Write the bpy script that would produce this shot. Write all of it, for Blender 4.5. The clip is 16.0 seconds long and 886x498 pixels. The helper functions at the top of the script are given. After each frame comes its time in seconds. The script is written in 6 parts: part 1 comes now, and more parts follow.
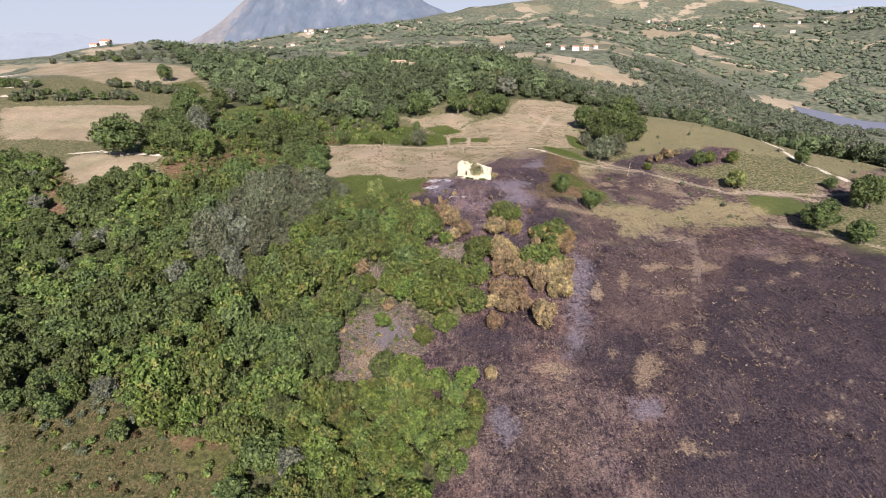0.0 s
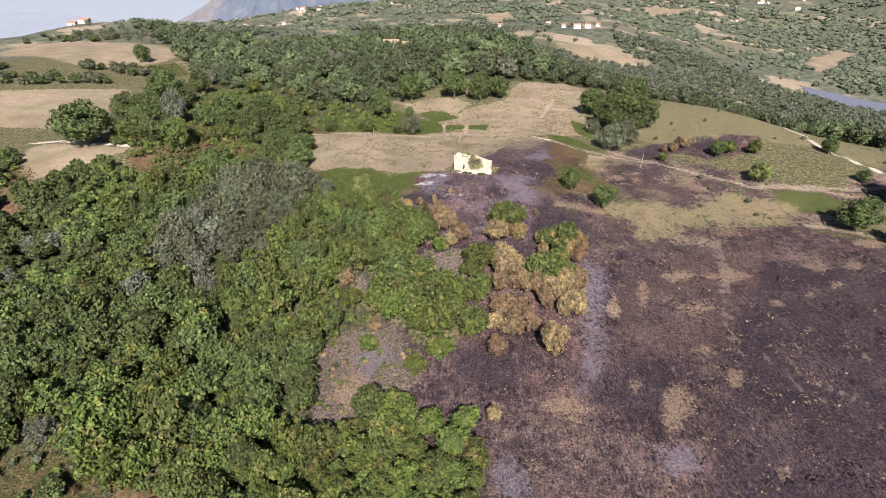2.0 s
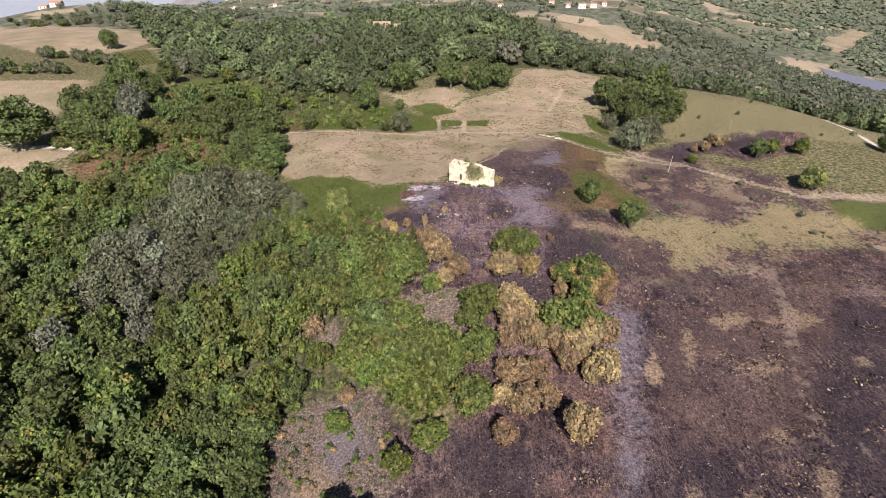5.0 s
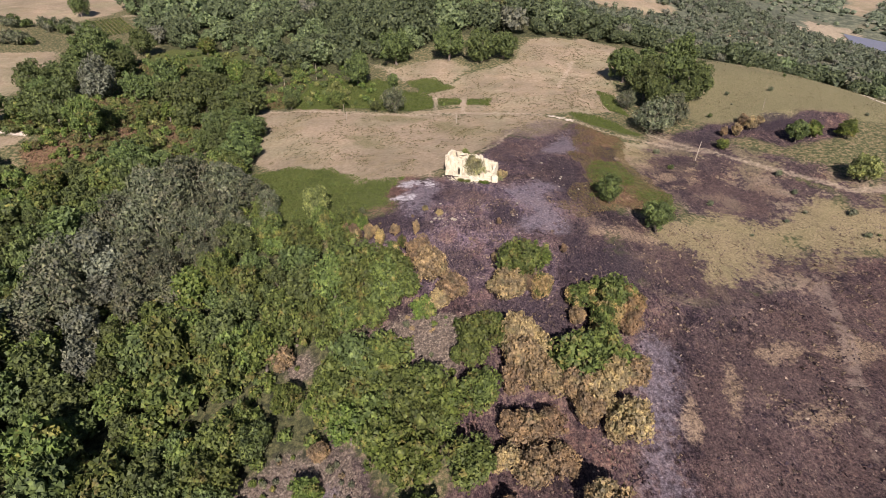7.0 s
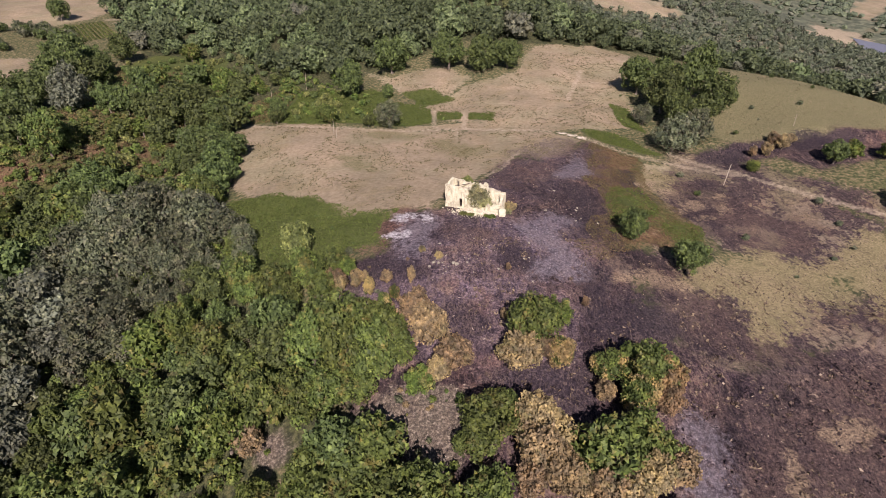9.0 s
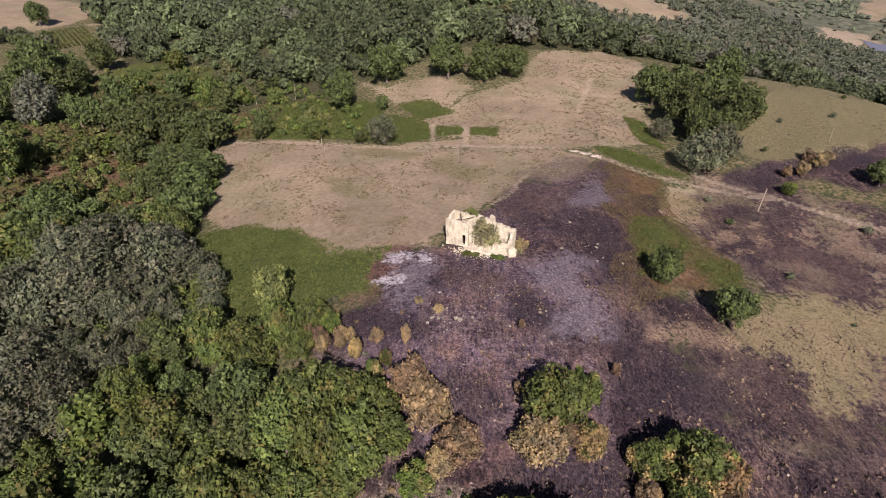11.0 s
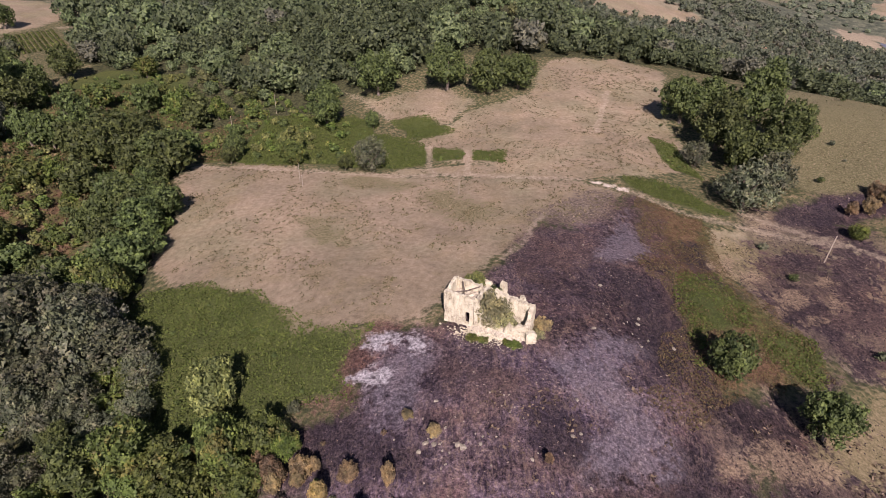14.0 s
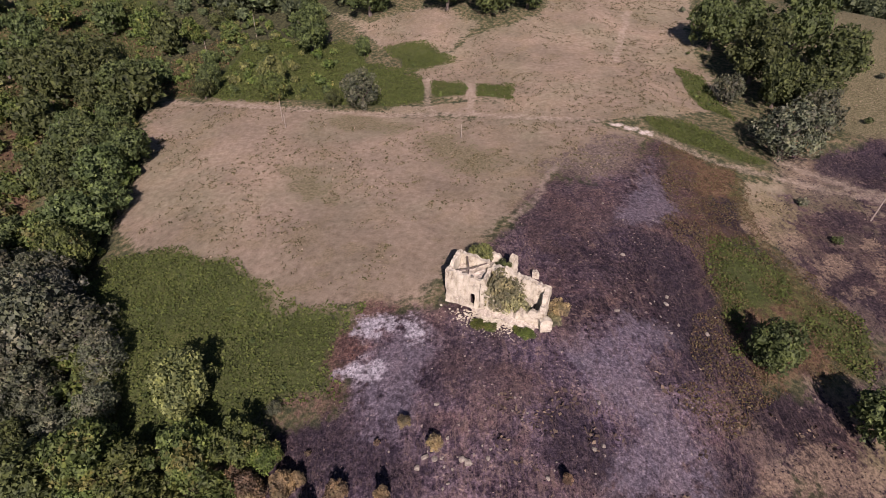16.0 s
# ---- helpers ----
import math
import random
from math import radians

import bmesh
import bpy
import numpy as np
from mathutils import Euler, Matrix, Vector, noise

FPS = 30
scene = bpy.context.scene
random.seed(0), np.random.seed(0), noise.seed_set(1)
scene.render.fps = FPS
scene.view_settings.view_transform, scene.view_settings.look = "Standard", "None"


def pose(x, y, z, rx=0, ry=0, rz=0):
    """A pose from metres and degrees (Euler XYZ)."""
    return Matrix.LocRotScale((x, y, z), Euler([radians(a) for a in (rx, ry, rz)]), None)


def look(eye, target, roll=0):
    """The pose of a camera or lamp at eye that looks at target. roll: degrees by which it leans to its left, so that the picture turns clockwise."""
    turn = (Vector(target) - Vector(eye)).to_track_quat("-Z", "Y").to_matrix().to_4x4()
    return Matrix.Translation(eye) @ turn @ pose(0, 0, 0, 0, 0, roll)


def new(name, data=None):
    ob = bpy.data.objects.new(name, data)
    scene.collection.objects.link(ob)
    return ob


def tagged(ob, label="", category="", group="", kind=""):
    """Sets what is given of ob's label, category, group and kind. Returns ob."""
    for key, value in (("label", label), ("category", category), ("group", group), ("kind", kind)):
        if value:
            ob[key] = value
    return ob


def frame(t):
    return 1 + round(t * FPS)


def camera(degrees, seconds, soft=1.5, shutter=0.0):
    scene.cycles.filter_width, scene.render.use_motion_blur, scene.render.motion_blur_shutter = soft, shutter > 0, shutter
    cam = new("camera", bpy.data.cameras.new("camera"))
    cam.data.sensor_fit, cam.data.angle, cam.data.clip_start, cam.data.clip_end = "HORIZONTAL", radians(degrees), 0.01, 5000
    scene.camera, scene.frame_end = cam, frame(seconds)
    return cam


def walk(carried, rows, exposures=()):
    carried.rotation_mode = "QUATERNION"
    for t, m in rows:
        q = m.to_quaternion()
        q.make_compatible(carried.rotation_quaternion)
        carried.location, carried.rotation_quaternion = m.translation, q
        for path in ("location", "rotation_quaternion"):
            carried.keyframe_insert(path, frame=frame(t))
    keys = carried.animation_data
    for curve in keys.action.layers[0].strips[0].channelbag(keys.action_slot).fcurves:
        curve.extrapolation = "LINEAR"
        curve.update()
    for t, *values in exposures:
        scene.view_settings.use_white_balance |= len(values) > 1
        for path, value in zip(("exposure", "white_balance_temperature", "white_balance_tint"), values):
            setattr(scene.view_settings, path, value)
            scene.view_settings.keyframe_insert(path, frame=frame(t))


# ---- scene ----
cam = camera(80.2, 16.0, soft=0.5)
PATH = [
    (0, (-0.528, -1.834, 47.32), (-0.528, 0.042, 46.627), 0.1),
    (0.5, (-0.408, 2.866, 47.328), (-0.404, 4.732, 46.609), 0.1),
    (1, (-0.262, 7.621, 47.335), (-0.256, 9.477, 46.591), 0.1),
    (1.5, (-0.098, 12.422, 47.346), (-0.088, 14.272, 46.586), 0.1),
    (2, (0.079, 17.299, 47.33), (0.09, 19.15, 46.571), 0.0),
    (2.5, (0.267, 22.163, 47.304), (0.281, 24.013, 46.546), -0.0),
    (3, (0.471, 27.039, 47.294), (0.487, 28.89, 46.537), 0.0),
    (3.5, (0.753, 31.867, 47.28), (0.77, 33.718, 46.523), -0.1),
    (4, (1.011, 36.762, 47.252), (1.03, 38.614, 46.497), -0.1),
    (4.2, (1.161, 38.765, 47.25), (1.18, 40.617, 46.494), -0.2),
    (6.3, (3.345, 60.577, 47.289), (3.35, 62.352, 46.368), -0.6),
    (6.5, (3.471, 62.532, 47.301), (3.476, 64.307, 46.38), -0.6),
    (7, (3.611, 67.154, 47.396), (3.614, 68.93, 46.476), -0.7),
    (7.5, (3.621, 71.641, 47.518), (3.625, 73.417, 46.599), -0.7),
    (8, (3.553, 76.017, 47.607), (3.56, 77.793, 46.688), -0.7),
    (8.5, (3.475, 80.275, 47.662), (3.484, 82.053, 46.745), -0.6),
    (9, (3.503, 84.337, 47.695), (3.512, 86.115, 46.78), -0.6),
    (9.2, (3.521, 85.904, 47.701), (3.528, 87.682, 46.787), -0.7),
    (11.5, (3.449, 104.508, 47.725), (3.464, 106.289, 46.815), -0.7),
    (12, (3.5, 108.518, 47.744), (3.517, 110.298, 46.833), -0.6),
    (12.5, (3.641, 112.437, 47.783), (3.659, 114.217, 46.871), -0.6),
    (13, (3.801, 116.211, 47.816), (3.818, 117.991, 46.903), -0.6),
    (13.5, (3.922, 119.972, 47.826), (3.938, 121.752, 46.914), -0.6),
    (14, (3.998, 123.668, 47.827), (4.014, 125.448, 46.915), -0.7),
    (14.5, (4.048, 127.153, 47.813), (4.063, 128.932, 46.9), -0.6),
    (15, (4.132, 130.466, 47.808), (4.146, 132.248, 46.9), -0.7),
    (15.5, (4.114, 133.233, 47.835), (4.128, 134.984, 46.868), -0.7),
    (16, (3.881, 135.563, 47.884), (3.897, 137.19, 46.722), -0.7),
]
walk(cam, [(t, look(eye, target, roll)) for t, eye, target, roll in PATH], exposures=[(0, 1.15, 6700, 20), (4, 1.1, 6900, 21), (8, 0.85, 7000, 25), (12, 0.63, 6950, 31), (15, 0.6, 6880, 36), (16, 0.4, 6850, 38)])

# ---- light ----
SUN_EL, SUN_AZ = 35.0, 176.0          # the sun stands behind the camera; shadows fall ahead
world = bpy.data.worlds.new("sky")
scene.world = world
world.use_nodes = True
wn = world.node_tree.nodes
sky = wn.new("ShaderNodeTexSky")
sky.sky_type, sky.sun_disc = "NISHITA", False
sky.sun_elevation, sky.sun_rotation = radians(SUN_EL), radians(SUN_AZ)
sky.air_density, sky.dust_density, sky.ozone_density = 1.0, 0.5, 4.5
world.node_tree.links.new(sky.outputs["Color"], wn["Background"].inputs["Color"])
wn["Background"].inputs["Strength"].default_value = 0.047
sun = new("sun", bpy.data.lights.new("sun", "SUN"))
sun.data.energy, sun.data.angle, sun.data.color = 4.8, radians(0.6), (1.0, 0.965, 0.93)
a, e = radians(SUN_AZ), radians(SUN_EL)
sun.matrix_world = look((0, 0, 200), (-math.sin(a) * math.cos(e), -math.cos(a) * math.cos(e), 200 - math.sin(e)))


# ---- noise in the plan ----
def hash2(ix, iy, seed):
    h = (ix * 374761393 + iy * 668265263 + seed * 1274126177) & 0xFFFFFFFF
    h = ((h ^ (h >> 13)) * 1103515245) & 0xFFFFFFFF
    return ((h ^ (h >> 16)) & 0xFFFF) / 65535.0


def lumps(x, y, size, seed=0):
    """Smooth noise from -1 to 1 at that size in metres."""
    x, y = np.asarray(x, float) / size, np.asarray(y, float) / size
    ix, iy = np.floor(x).astype(np.int64), np.floor(y).astype(np.int64)
    fx, fy = x - ix, y - iy
    fx, fy = fx * fx * (3 - 2 * fx), fy * fy * (3 - 2 * fy)
    a = hash2(ix, iy, seed) * (1 - fx) + hash2(ix + 1, iy, seed) * fx
    b = hash2(ix, iy + 1, seed) * (1 - fx) + hash2(ix + 1, iy + 1, seed) * fx
    return 2 * (a * (1 - fy) + b * fy) - 1


# ---- relief: three layers of soft swells on regular grids ----
COARSE = [-4.8, -5.5, -1.3, -0.6, -12.6, -6.1, 16.9, 14.3, 8.2, -12.0, -9.2, 10.7, 13.3, -29.6, -34.0, -6.1, 6.3, 12.5, -16.6, -15.8, 14.5, 21.0, -10.0, 32.0, 22.4, 7.2, 16.7, -12.4, -19.3, 4.1, 10.7, -21.7, 8.9, 13.8, 19.1, 21.9, -7.6, -2.5, 13.5, 23.0, 15.9, 18.7, 22.3, 32.1, 61.1, -20.3, 0.2, -7.3, -12.1, 25.2, 36.7, 17.4, -50.3, 127.6, -15.3, 1.3, -30.7, -26.4, -6.4, 7.1, 107.5, -94.1, 143.9, 0.7, 6.5, -7.1, 35.3, -12.2, -92.1, 59.0, -43.0, 122.1, -0.7, -13.0, -30.1, 16.1, 63.7, 90.7, 68.5, -6.1, 124.2]
MIDDLE = [-7.2, -2.7, -0.4, -3.4, -10.7, -9.8, 11.0, 13.4, -1.8, -0.6, -1.0, 8.3, 18.3, 5.0, -2.2, 0.7, -0.2, 0.0, -0.3, -10.7, -16.5, -3.9, -2.2, 2.9, -3.1, -3.0, 1.8, -0.8, -0.4, 6.6, 0.3, 2.5, -1.0, -2.7, 1.3, 7.5, 14.9, 8.7, -6.5, -3.0, 3.0, -1.4, 5.7, 1.5, -12.5, -0.5, 5.1, 7.5, 1.6, -0.9, 8.4, 2.1, -14.9, 0.5, 9.9, 9.7, -0.6, -2.9, 3.8, 10.9, 3.0, -3.2, -4.4, 0.8]
FINE = [-0.4, -1.8, 0.5, -1.0, -0.4, 1.4, 8.9, -1.7, 1.6, -2.2, 0.5, 3.3, -2.6, -0.8, -3.8, 1.0, -2.7, -3.2, -4.8, -0.2, 0.2, -4.4, 2.0, -2.4, 0.4, 0.3, -4.4, -2.5, -1.0, -3.5, -2.9, 3.9, 2.8, 2.0, 0.9, -1.2, 2.5, 2.7, -0.7, 6.8, 1.0, -2.8, -4.1, -4.5, 1.8, -0.5, 2.1, -4.8, 6.0, 3.0, 2.0, 4.5, -0.3, 0.3, -3.0, 3.7, -2.4, -1.7, -3.1, -1.6, -1.6, -1.8, -1.1, 1.3, 2.0, 1.9, 0.4, -1.8, 2.0, -4.8, -0.8, -0.5, 2.4, -1.2, 0.8, 0.4, -2.2, 2.8, 1.2, 6.6, 0.5]


def swells(x, y, xs, ys, size, heights):
    wx = np.exp(-(x[:, None] - np.linspace(*xs)) ** 2 / (2 * size * size))
    wy = np.exp(-(y[:, None] - np.linspace(*ys)) ** 2 / (2 * size * size))
    return ((wx @ np.array(heights).reshape(xs[2], ys[2])) * wy).sum(axis=1)


def relief(x, y):
    x, y = np.atleast_1d(np.asarray(x, float)), np.atleast_1d(np.asarray(y, float))
    z = swells(x, y, (-1200, 1200, 9), (-300, 2100, 9), 300.0, COARSE)
    z += swells(x, y, (-350, 350, 8), (0, 700, 8), 100.0, MIDDLE)
    return z + swells(x, y, (-120, 120, 9), (60, 300, 9), 30.0, FINE)


def scarp(x, y):
    """A low cut bank along the upper edge of the eastern burn, dying away uphill."""
    x, y = np.atleast_1d(np.asarray(x, float)), np.atleast_1d(np.asarray(y, float))
    foot = np.interp(x, (72, 87, 102, 110, 120), (225.0, 223.5, 227.5, 228.0, 223.5)) + 0.7 * lumps(x, y, 4, 17)
    ends = np.clip((x - 70) / 8, 0, 1) * np.clip((132 - x) / 10, 0, 1)
    return 1.5 * ends * np.clip((y - foot) / 1.3, 0, 1) * np.exp(-np.maximum(0, y - foot) / 16)


def ground_z(x, y):
    far = np.clip((np.hypot(np.asarray(x, float), np.asarray(y, float) - 180) - 260) / 600, 0, 1)
    z = relief(x, y) + scarp(x, y) + (0.30 * lumps(x, y, 9, 3) + 0.05 * lumps(x, y, 3.1, 4)) + far * (9 * lumps(x, y, 120, 5) + 4 * lumps(x, y, 47, 6))
    return z


def zat(x, y):
    return float(ground_z(x, y)[0])


# ---- plan: ground covers and lanes ----
REGIONS = []


def region(kind, *ring):
    REGIONS.append((kind, list(ring)))


region('dry', (-58.2, 256.5), (-16.7, 243.8), (10.4, 237.4), (34.9, 231.3), (43.3, 226.4), (36.4, 214), (29.3, 208.4), (22.8, 211.8), (13.7, 197.5), (5.5, 188.8), (3.3, 181.8), (-4.7, 182.3), (-10.7, 181.6), (-16.6, 183.1), (-21.7, 191.8), (-32.3, 196.9), (-42.9, 201.3), (-47.2, 207.7), (-49.1, 218.8), (-53.2, 232.9), (-60.2, 248.3))
region('dry', (1.7, 252.9), (-2.5, 263.9), (6.6, 267.7), (13.8, 278), (23, 282.5), (32.8, 288.5), (42.9, 315.5), (54.8, 322.4), (70.9, 325.5), (84, 315.2), (70.3, 278.4), (67, 261.5), (64, 239.1), (41.7, 231.1), (28.2, 237.8), (16, 240.7), (4.7, 246.1))
region('dry', (-28.8, 306.5), (-18.9, 289.2), (-8.8, 275.4), (6.7, 269.7), (17.9, 285.4), (1.5, 295.2), (-13.5, 291.6))
region('dry', (-250.7, 304.1), (-202, 329.6), (-179.1, 338.3), (-173.8, 316.6), (-163.7, 281.2), (-174.8, 262.5), (-204.2, 262.7), (-215.8, 255.9))
region('dry', (-359.9, 461.8), (-356.8, 511.3), (-318.4, 517.8), (-254.2, 484.7), (-186, 447.9), (-197.2, 393.6), (-225.6, 372.8), (-283.5, 402.8))
region('dry', (-172.5, 241.2), (-146.4, 230.5), (-121.5, 225.6), (-128, 214.1), (-146.4, 201.4), (-162, 218.9))
region('mixed', (35.4, 161.5), (58.6, 171.4), (75.6, 173.3), (76.4, 162.3), (79.8, 157.3), (77, 153.4), (61.7, 154.9), (54.8, 154.9), (54.9, 161.4), (41.7, 159.2))
region('mixed', (65.4, 229.1), (91.2, 211.9), (110, 193.6), (130, 184), (199.9, 234.1), (165, 189.7), (126.3, 171.2), (115.2, 159.1), (97.4, 167), (81.8, 157.3), (72.2, 160.6), (105.1, 187.6), (87.3, 201.4), (63, 210.6))
region('mixed', (43.8, 176.1), (59, 173), (76.3, 171.5), (85.5, 165.6), (73.6, 154.9), (49.1, 144.6), (36.9, 151.9))
region('dry', (-45.6, 212.2), (-14.5, 198.4), (-5.3, 179.9), (-30.9, 190.6))
region('dry', (-4.8, 245.2), (12, 243.8), (30, 239.3), (51.7, 238), (42.9, 232.3), (34.8, 230.6), (10.4, 236.1), (-5.8, 241))
region('singed', (13.6, 193.3), (21.8, 206.6), (28.7, 206), (29.1, 198), (21, 194), (18.7, 179.5), (16.5, 176.2), (16.8, 183.1))
region('olive', (95, 262), (110, 290), (150, 300), (158, 270), (150, 222), (113, 226), (88, 222), (78, 235))
region('olive', (160, 290), (200, 260), (205, 230), (165, 196), (154, 222))
region('fern', (-45.1, 200.1), (-26, 195.5), (-21.1, 189.6), (-17.3, 183.2), (-10.8, 182), (-5.4, 182.4), (-7.6, 178.2), (-7.8, 175.2), (-6.3, 170.4), (-12.7, 171.2), (-18.1, 167.8), (-31.6, 169.6), (-44.2, 189.1))
region('fern', (-74.1, 294.4), (-60, 304.9), (-38.5, 288.3), (-15.3, 278.8), (-14.4, 269.1), (-0.2, 257.7), (1.8, 245.7), (-16.9, 245.2), (-39.4, 251.8), (-61.5, 260.9))
region('fern', (3.1, 255.5), (10.6, 252.1), (10.3, 245.9), (3.1, 246.9))
region('fern', (12.7, 251), (20.2, 248), (19.5, 242.3), (12.3, 244.8))
region('fern', (43.1, 232.8), (52.9, 231.9), (58.9, 224.9), (63.1, 220.1), (55.6, 219.7), (50.9, 223.7), (43.8, 228.1))
region('fern', (59, 258.8), (63.8, 253.8), (63.4, 234.9), (58.4, 239.9))
region('fern', (111, 187), (125.9, 184), (128.9, 175.4), (118.3, 170.7), (106.9, 174.6))
region('fern', (-1.6, 261.7), (6.6, 265.8), (1.6, 276.9), (-8.8, 275.4))
region('rust', (42.7, 210), (48.9, 211.1), (49.5, 197.7), (53.7, 190.8), (56.6, 184.6), (55.9, 178.7), (51.4, 176.4), (45.1, 173.2), (34.8, 171.5), (36.5, 181.7), (40.8, 193.7))
region('rust', (44.2, 226.1), (51.1, 216.3), (55.5, 217.1), (50.5, 197.9), (41.7, 199.9), (37.8, 196.7), (41.7, 209.8))
region('herb', (-93.3, 89), (-72.6, 94.1), (-43.5, 87.9), (-38.5, 73.4), (-82.6, 73.6))
region('rust', (-167.7, 220.1), (-149.3, 206.2), (-133.9, 173.8), (-141.8, 176.9))
region('herb', (-118.5, 227.7), (-100.1, 251.4), (-81.4, 244.6), (-70.9, 216.3), (-108.9, 211.7))
region('burnt', (-2.3, 67), (4.3, 75.5), (7, 86.1), (-5.2, 93), (-8.8, 102.7), (-24.6, 102.8), (-28.2, 115.2), (-13, 123.3), (1.7, 110), (6, 115.2), (-7.6, 138), (-16.8, 150.4), (-8.5, 160.5), (-8, 171), (2.6, 178.4), (17.1, 187.3), (38.1, 214.7), (46.2, 213.9), (38.7, 180.6), (36.9, 151.9), (51.8, 148.3), (74.4, 156.9), (89.2, 165.5), (105.2, 164.1), (114.5, 155), (124.8, 136.3), (71.3, 64.1))
region('burnt', (-5.4, 182.4), (3.3, 181.3), (13.7, 197.5), (22.8, 211.8), (29.3, 208.4), (36.4, 214), (43.1, 225.9), (45.8, 224.3), (38.9, 199.4), (40.8, 193.7), (36.5, 181.7), (34.8, 171.5), (26.6, 166.4), (30, 160.5), (-16.8, 162.9), (-12.9, 169.1), (-6.3, 170.4), (-7.8, 175.2), (-7.6, 178.2))
region('mixed', (59.6, 197.8), (73, 212.9), (88.3, 203.9), (101.2, 188), (88, 176.2), (77.2, 173.7), (60.5, 178.2))
region('burnt', (71, 221.6), (85.2, 225.8), (103, 224.9), (113.6, 227.6), (125.9, 225.5), (118.1, 214), (99.5, 210.8), (93.4, 218), (70.2, 215.9))
region('burnt', (-27.1, 117), (-20.3, 121.3), (-6.7, 115.6), (-7.7, 106.2), (-19.2, 101.6), (-25, 97.6))
region('burnt', (-8.2, 141.6), (-3.2, 144.4), (4.9, 142.2), (11.4, 140.8), (6.1, 133.1), (5.6, 129), (-0.6, 130.8), (-2.5, 136.5))
region('burnt', (2.9, 122.2), (7.7, 124.6), (9.9, 124), (8.8, 121.6), (4.5, 120.5))
region('singed', (-5.9, 140.1), (-3, 143.9), (4.2, 141.5), (5, 134.1), (5.5, 129.4), (-0.2, 130.9), (-2.5, 136.5))
region('singed', (-12.7, 121.7), (-7.7, 120.4), (-6.7, 116.3), (-8.6, 112.8), (-14, 113.6), (-13.8, 117.4))
region('singed', (-26.7, 114.8), (-20.3, 121.3), (-8.2, 116), (-8.5, 108.3), (-19.2, 101.6), (-23.7, 97.3))
region('burnt', (-12.5, 122.1), (-7.2, 120.5), (-6.2, 116.2), (-8.2, 112.4), (-14.8, 113.4), (-14.4, 117.5))
region('rust', (-57.9, 88.2), (-52.2, 89), (-43.7, 85.2), (-40.7, 79.8), (-45.6, 77.9), (-51.6, 81.8))
region('mixed', (52.1, 203.2), (66.2, 213.9), (76.7, 207.2), (59.5, 180.8), (57.3, 185.6), (54.3, 192))
region('dry', (55, 213.8), (66.2, 213.9), (58.5, 203.1), (51.8, 200.6))
region('ash', (-6.9, 180.5), (-4.6, 181.2), (-1.3, 180.9), (-1.8, 178.9), (-4.3, 177.8), (-6, 178.7))
region('ash', (-7.3, 173.8), (-4.7, 175.1), (-2.2, 174.4), (-2.6, 172.4), (-6.6, 172.9))
region('grey', (37.4, 141.5), (41.7, 135.2), (36.8, 120.9), (31, 102.1), (27.4, 100.2), (33.5, 122.9))
region('grey', (-5.5, 170.9), (0.1, 180.4), (2.7, 176.8), (0.5, 167.8), (-3.3, 166.1))
region('grey', (9, 82.9), (11.5, 85.7), (14.1, 79.7), (10.4, 74.9))
region('singed', (-1.8, 67), (6.6, 80.4), (13.7, 95.3), (26.4, 98.3), (33.4, 87.8), (29, 65.4))
region('singed', (2.7, 173.8), (11.3, 176.2), (17.1, 174.7), (13, 163.8), (4.7, 162.7))
region('singed', (50.4, 149.3), (80.9, 155.3), (65.7, 123.8), (46.4, 123.9))
region('singed', (95.8, 156.5), (119.7, 129.6), (108.6, 115), (87.6, 137.5))
region('singed', (34.7, 74.2), (61.9, 74.4), (65.5, 64.6), (33.7, 65.4))
region('singed', (-18.2, 162.5), (-10.5, 165.2), (-2.2, 158), (-3.8, 154), (-13.4, 156.5))
region('deep', (46.5, 114.5), (63.6, 129.6), (92.3, 126.8), (104.8, 109.9), (76.9, 72.1), (63.8, 77.8), (46.8, 87.3), (34.3, 91))
region('weeds', (0.3, 230.1), (6.8, 230.1), (14.6, 221.6), (12, 214.7), (4.5, 215.8))
region('weeds', (-17.4, 240.2), (-9.3, 240.5), (0.2, 233.9), (-4.1, 230.8), (-14.2, 233.8))
region('weeds', (-23.7, 221.1), (-17.1, 218.4), (-11.5, 206.5), (-17.3, 208.9))
region('dusted', (-5.3, 181.1), (3.3, 181.3), (11.6, 179.5), (17.6, 177), (23.4, 179.9), (29.2, 177.2), (31.4, 171.1), (30, 160.5), (-12.2, 162.2), (-12.2, 168.4), (-6.3, 170.1), (-7.2, 175.1))
region('dusted', (12.8, 196.1), (22.4, 210), (34, 212), (31.7, 195.7), (24.4, 183.6), (15.5, 179.4))
region('dusted', (-10.5, 165.2), (5.4, 161.5), (24, 159.1), (27.3, 152.7), (20.5, 139.8), (1.6, 145.6), (-9.9, 160))
region('fern', (49.5, 185.6), (52.8, 184.9), (56.5, 179.5), (53.5, 174.6), (51.4, 176.4), (49, 179.9))
region('rust', (28.2, 170.7), (33.1, 173.7), (37.1, 172.2), (44.3, 173.1), (34.7, 169.9), (32, 165.2), (30, 165.3))
region('rust', (34.2, 181.3), (36.7, 181.8), (34.8, 171.5), (31, 171.7))
region('burnt', (32.1, 171.2), (45.9, 173.3), (58.3, 179), (46.5, 162.1), (29.4, 160.5))
region('mixed', (36.5, 171.2), (45.9, 173.3), (58.3, 179), (46.5, 162.1), (31.7, 160.6), (32.9, 165.9))
region('straw', (33.4, 162.1), (39.9, 166.5), (43.2, 165.5), (47.8, 163.9), (46.5, 162.1), (32.2, 160.7))
